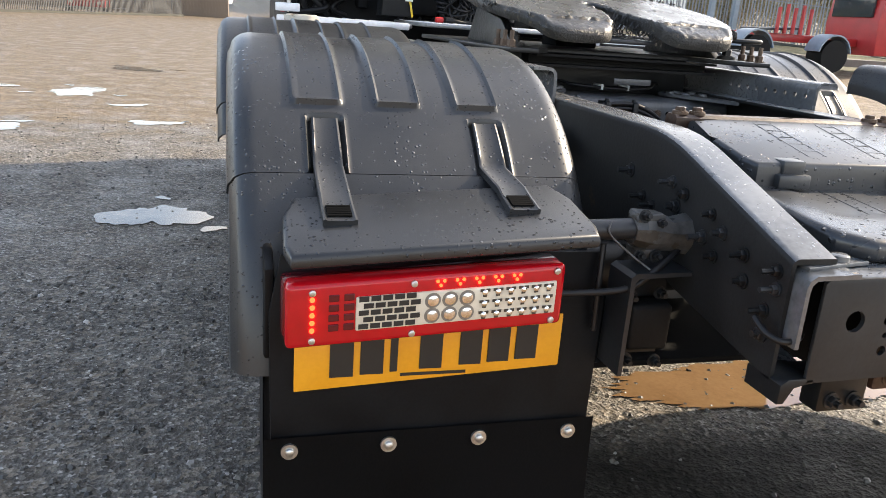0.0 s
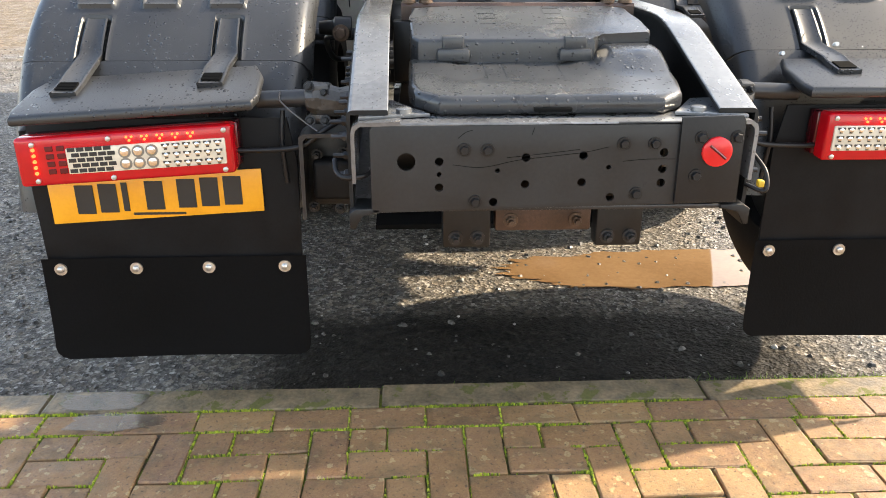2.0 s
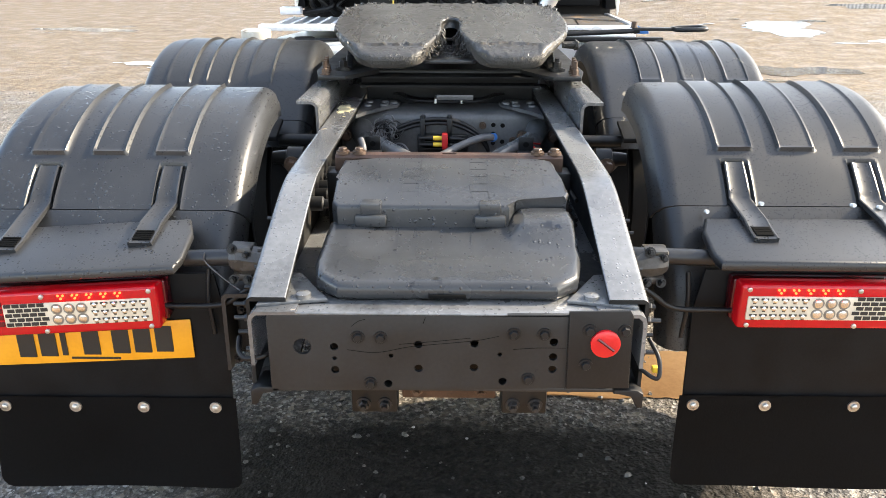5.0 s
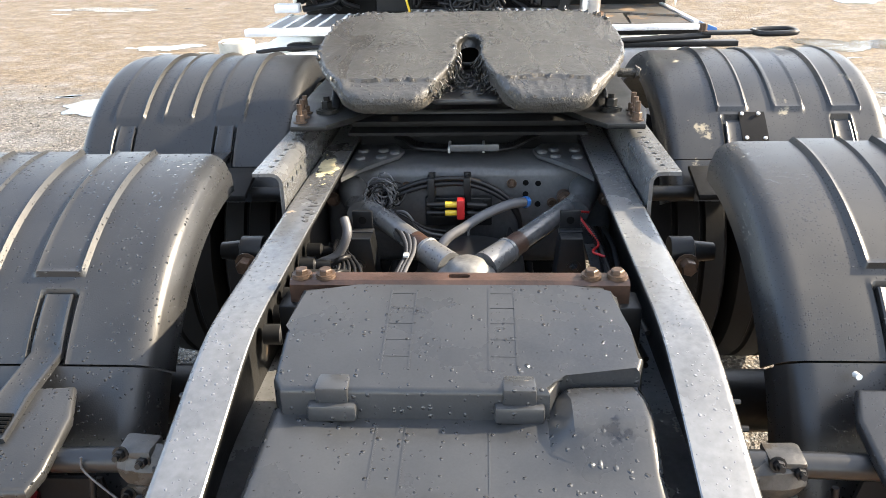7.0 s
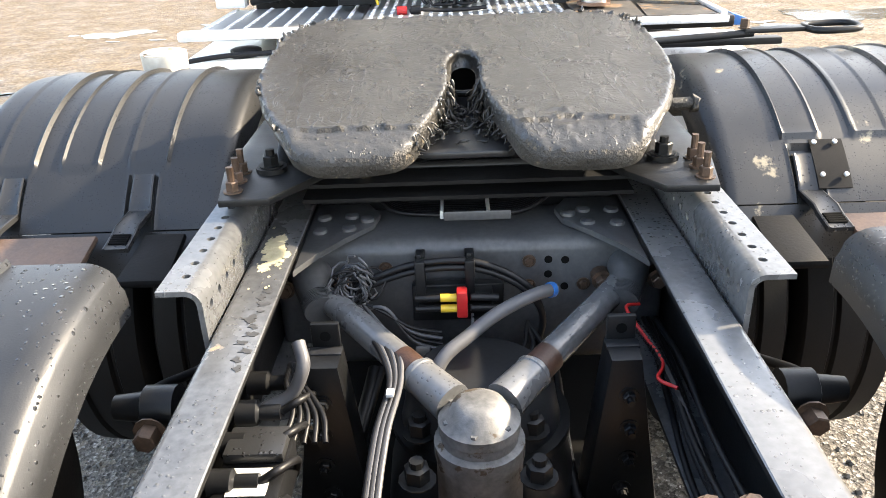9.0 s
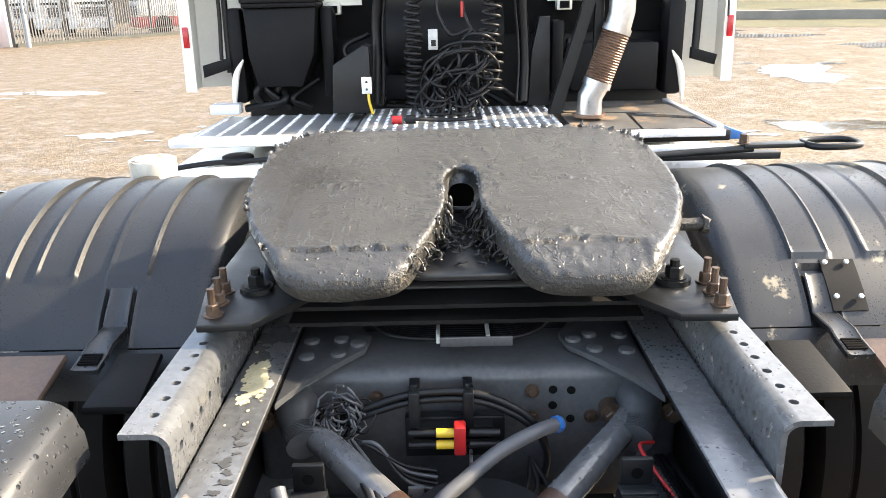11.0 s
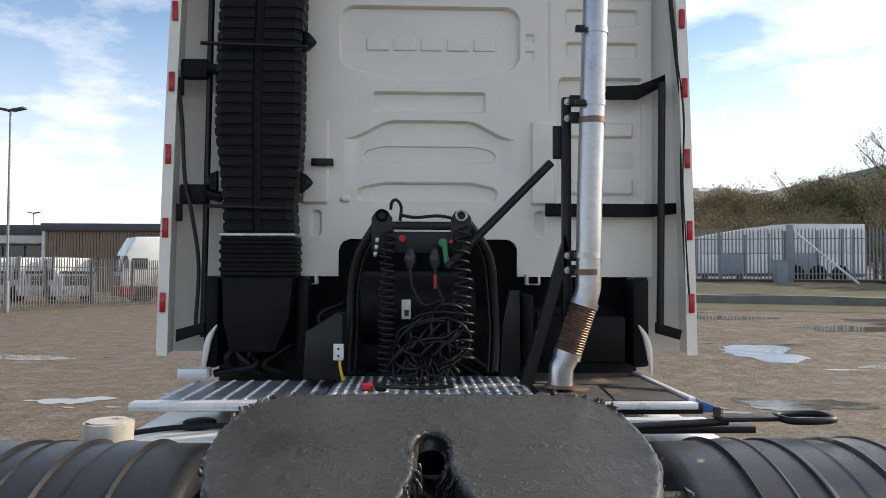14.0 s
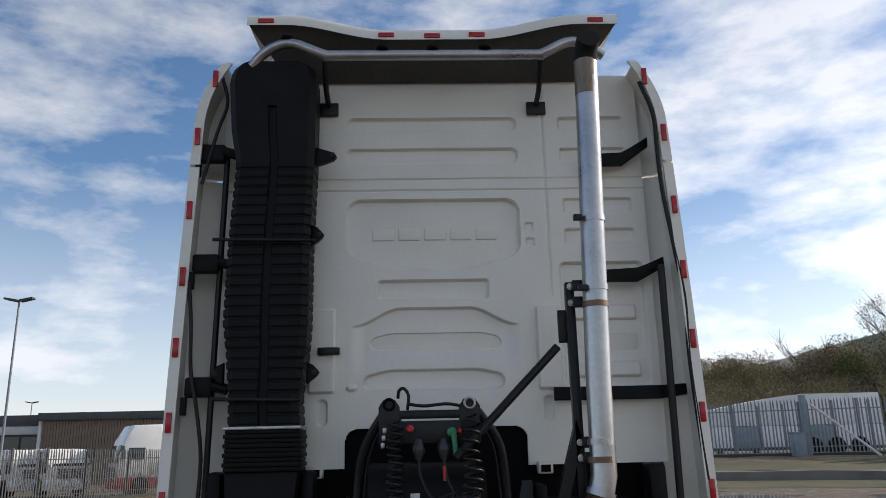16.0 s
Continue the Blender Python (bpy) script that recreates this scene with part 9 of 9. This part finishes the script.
part("corrugated_sleeve", tube(B(), pts, [0.010 if k % 2 else 0.008 for k in range(len(pts))], 8), CABLE, truck, "black corrugated cable sleeve")
# Added black sheet in place of the shade deep between the rails.
part("under_tray", box(B(), -0.40, 0.40, 0.68, 2.3, 0.44, 0.455, 0.0), BLACK, truck, "black sheet standing for the shade deep between the rails")
for k in range(10):
    rnd = random.Random(500 + k)
    x = rnd.uniform(-0.3, 0.3)
    hose("deep_hose", [(x, 0.72, 0.78), (x + rnd.uniform(-0.08, 0.08), 0.9, 0.70), (x + rnd.uniform(-0.1, 0.1), 1.1, 0.66), (x, 1.4, 0.78)], rnd.uniform(0.008, 0.018), CABLE, truck)
# Bundle of lines above the bogie cross member, below the mounting plate.
for k in range(6):
    hose("cross_line", [(-0.26, 1.66, 1.09), (-0.20, 1.60 + 0.008 * k, 1.10), (-0.145, 1.535 + 0.010 * k, 1.090), (0.0, 1.525 + 0.010 * k, 1.084), (0.12, 1.53 + 0.010 * k, 1.089), (0.19, 1.60 + 0.008 * k, 1.10), (0.25, 1.66, 1.09)], 0.0052, CABLE, cross)
for x in (-0.055, 0.045):
    block("line_tie", x - 0.004, x + 0.004, 1.518, 1.59, 1.078, 1.097, LABEL, cross, 0.002)
block("line_plate", -0.05, 0.088, 1.448, 1.452, 1.104, 1.124, CHASSIS_SUNLIT, cross, 0.002)
# Bolts on the face of the cross member, paint stains on the rail.
for x, z in ((0.125, 1.012), (-0.175, 1.005), (0.125, 0.955), (0.24, 0.955)):
    part("face_bolt", bolt(B(), (x, 1.44, z), (0, -1, 0), 0.010, 0.009), RUST_BOLT, cross)
for x, z in ((0.165, 1.014), (0.20, 1.012), (0.165, 0.98), (0.20, 0.95), (0.165, 0.945), (-0.10, 1.02), (-0.20, 0.97)):
    part("face_hole", tube(B(), [(x, 1.4402, z), (x, 1.4385, z)], 0.0085, 14), BLACK, cross)

PALE_STAIN = surface("pale_paint_stain", (0.38, 0.33, 0.20), (0.62, 0.56, 0.38), (0.4, 0.6), scale=20, grain=120, bump=0.1)
stain_rnd = random.Random(800)
for k in range(46):
    if k < 3:
        x, y, r = ((-0.383, 1.405, 0.022), (-0.376, 1.345, 0.024), (-0.388, 1.295, 0.013))[k]
    else:
        x, y, r = stain_rnd.gauss(-0.38, 0.016), stain_rnd.gauss(1.35, 0.065), 0.0015 + 0.006 * stain_rnd.random() ** 2
    bm = B()
    ring = []
    for j in range(40):
        a = 2 * math.pi * j / 40
        c = Vector((math.cos(a), math.sin(a), k * 3.1))
        q = r * (1 + 0.55 * noise.noise(c * 1.6) + 0.5 * noise.noise(c * 4.5) + 0.35 * noise.noise(c * 11))
        ring.append((max(-0.409, min(-0.344, x + q * math.cos(a))), y + 1.35 * q * math.sin(a)))
    top_z = 1.0865 + (y - 0.56) * 0.0035 / 2.44 + 0.0010 + 0.00003 * k
    prism(bm, ring, "z", top_z - 0.0012, top_z)
    part("paint_stain", bm, PALE_STAIN, truck, "pale yellowish paint stain on the frame rail", 0)
SCUFF = plain("black_scuff", (0.05, 0.05, 0.05), 0.6)
for k in range(11):
    rnd = random.Random(900 + k)
    x, y, q = -0.362 + rnd.uniform(-0.008, 0.006), 0.96 + 0.024 * k, rnd.uniform(0.005, 0.010)
    ph = rnd.uniform(0, 6.28)
    ring = [(x + q * (1 + 0.5 * math.sin(3 * a + ph) + 0.3 * math.sin(7 * a)) * math.cos(a), y + q * (1 + 0.5 * math.sin(2 * a + ph)) * math.sin(a)) for a in [2 * math.pi * j / 22 for j in range(22)]]
    part("scuff_mark", prism(B(), ring, "z", 1.0868, 1.0884), SCUFF, truck, "black scuff on the frame rail", 0)

# Valves, plugs and hoses beside the control module.
for k in range(6):
    rnd = random.Random(1200 + k)
    y = 0.72 + 0.085 * k
    part("valve_body", tube(B(), [(-0.405, y, 0.93), (-0.37, y, 0.93), (-0.365, y, 0.93), (-0.33, y, 0.93)], [0.022, 0.022, 0.014, 0.014], 12), PLASTIC_DARK if k % 2 else CHASSIS, mod, "small air valve")
    hose("valve_hose", [(-0.33, y, 0.93), (-0.30, y + 0.01, 0.945), (-0.285, y + 0.06, 0.92), (-0.30 + rnd.uniform(-0.02, 0.02), y + 0.12, 0.84)], 0.007, CABLE, mod)
hose("bent_pipe", [(-0.40, 1.06, 0.90), (-0.36, 1.07, 0.93), (-0.315, 1.08, 0.95), (-0.29, 1.09, 1.0), (-0.30, 1.12, 1.03)], 0.012, CABLE_GREY, mod, "bent grey pipe", 8, 10)
for y in (1.05, 1.16, 1.27):
    part("hose_joint", tube(B(), [(-0.33, y, 0.90), (-0.30, y, 0.905), (-0.298, y, 0.905), (-0.27, y, 0.91)], [0.016, 0.016, 0.011, 0.011], 10), STEEL, mod, "bright metal hose joint")
for k in range(7):
    rnd = random.Random(1300 + k)
    x = 0.36 + rnd.uniform(-0.02, 0.02)
    hose("rail_hose", [(x, 0.70, 0.86 + 0.015 * k), (x - 0.01, 0.95, 0.84 + 0.018 * k), (x, 1.15, 0.86 + 0.014 * k), (x + 0.01, 1.38, 0.90)], 0.006, CABLE, truck, "black hose along the rail")
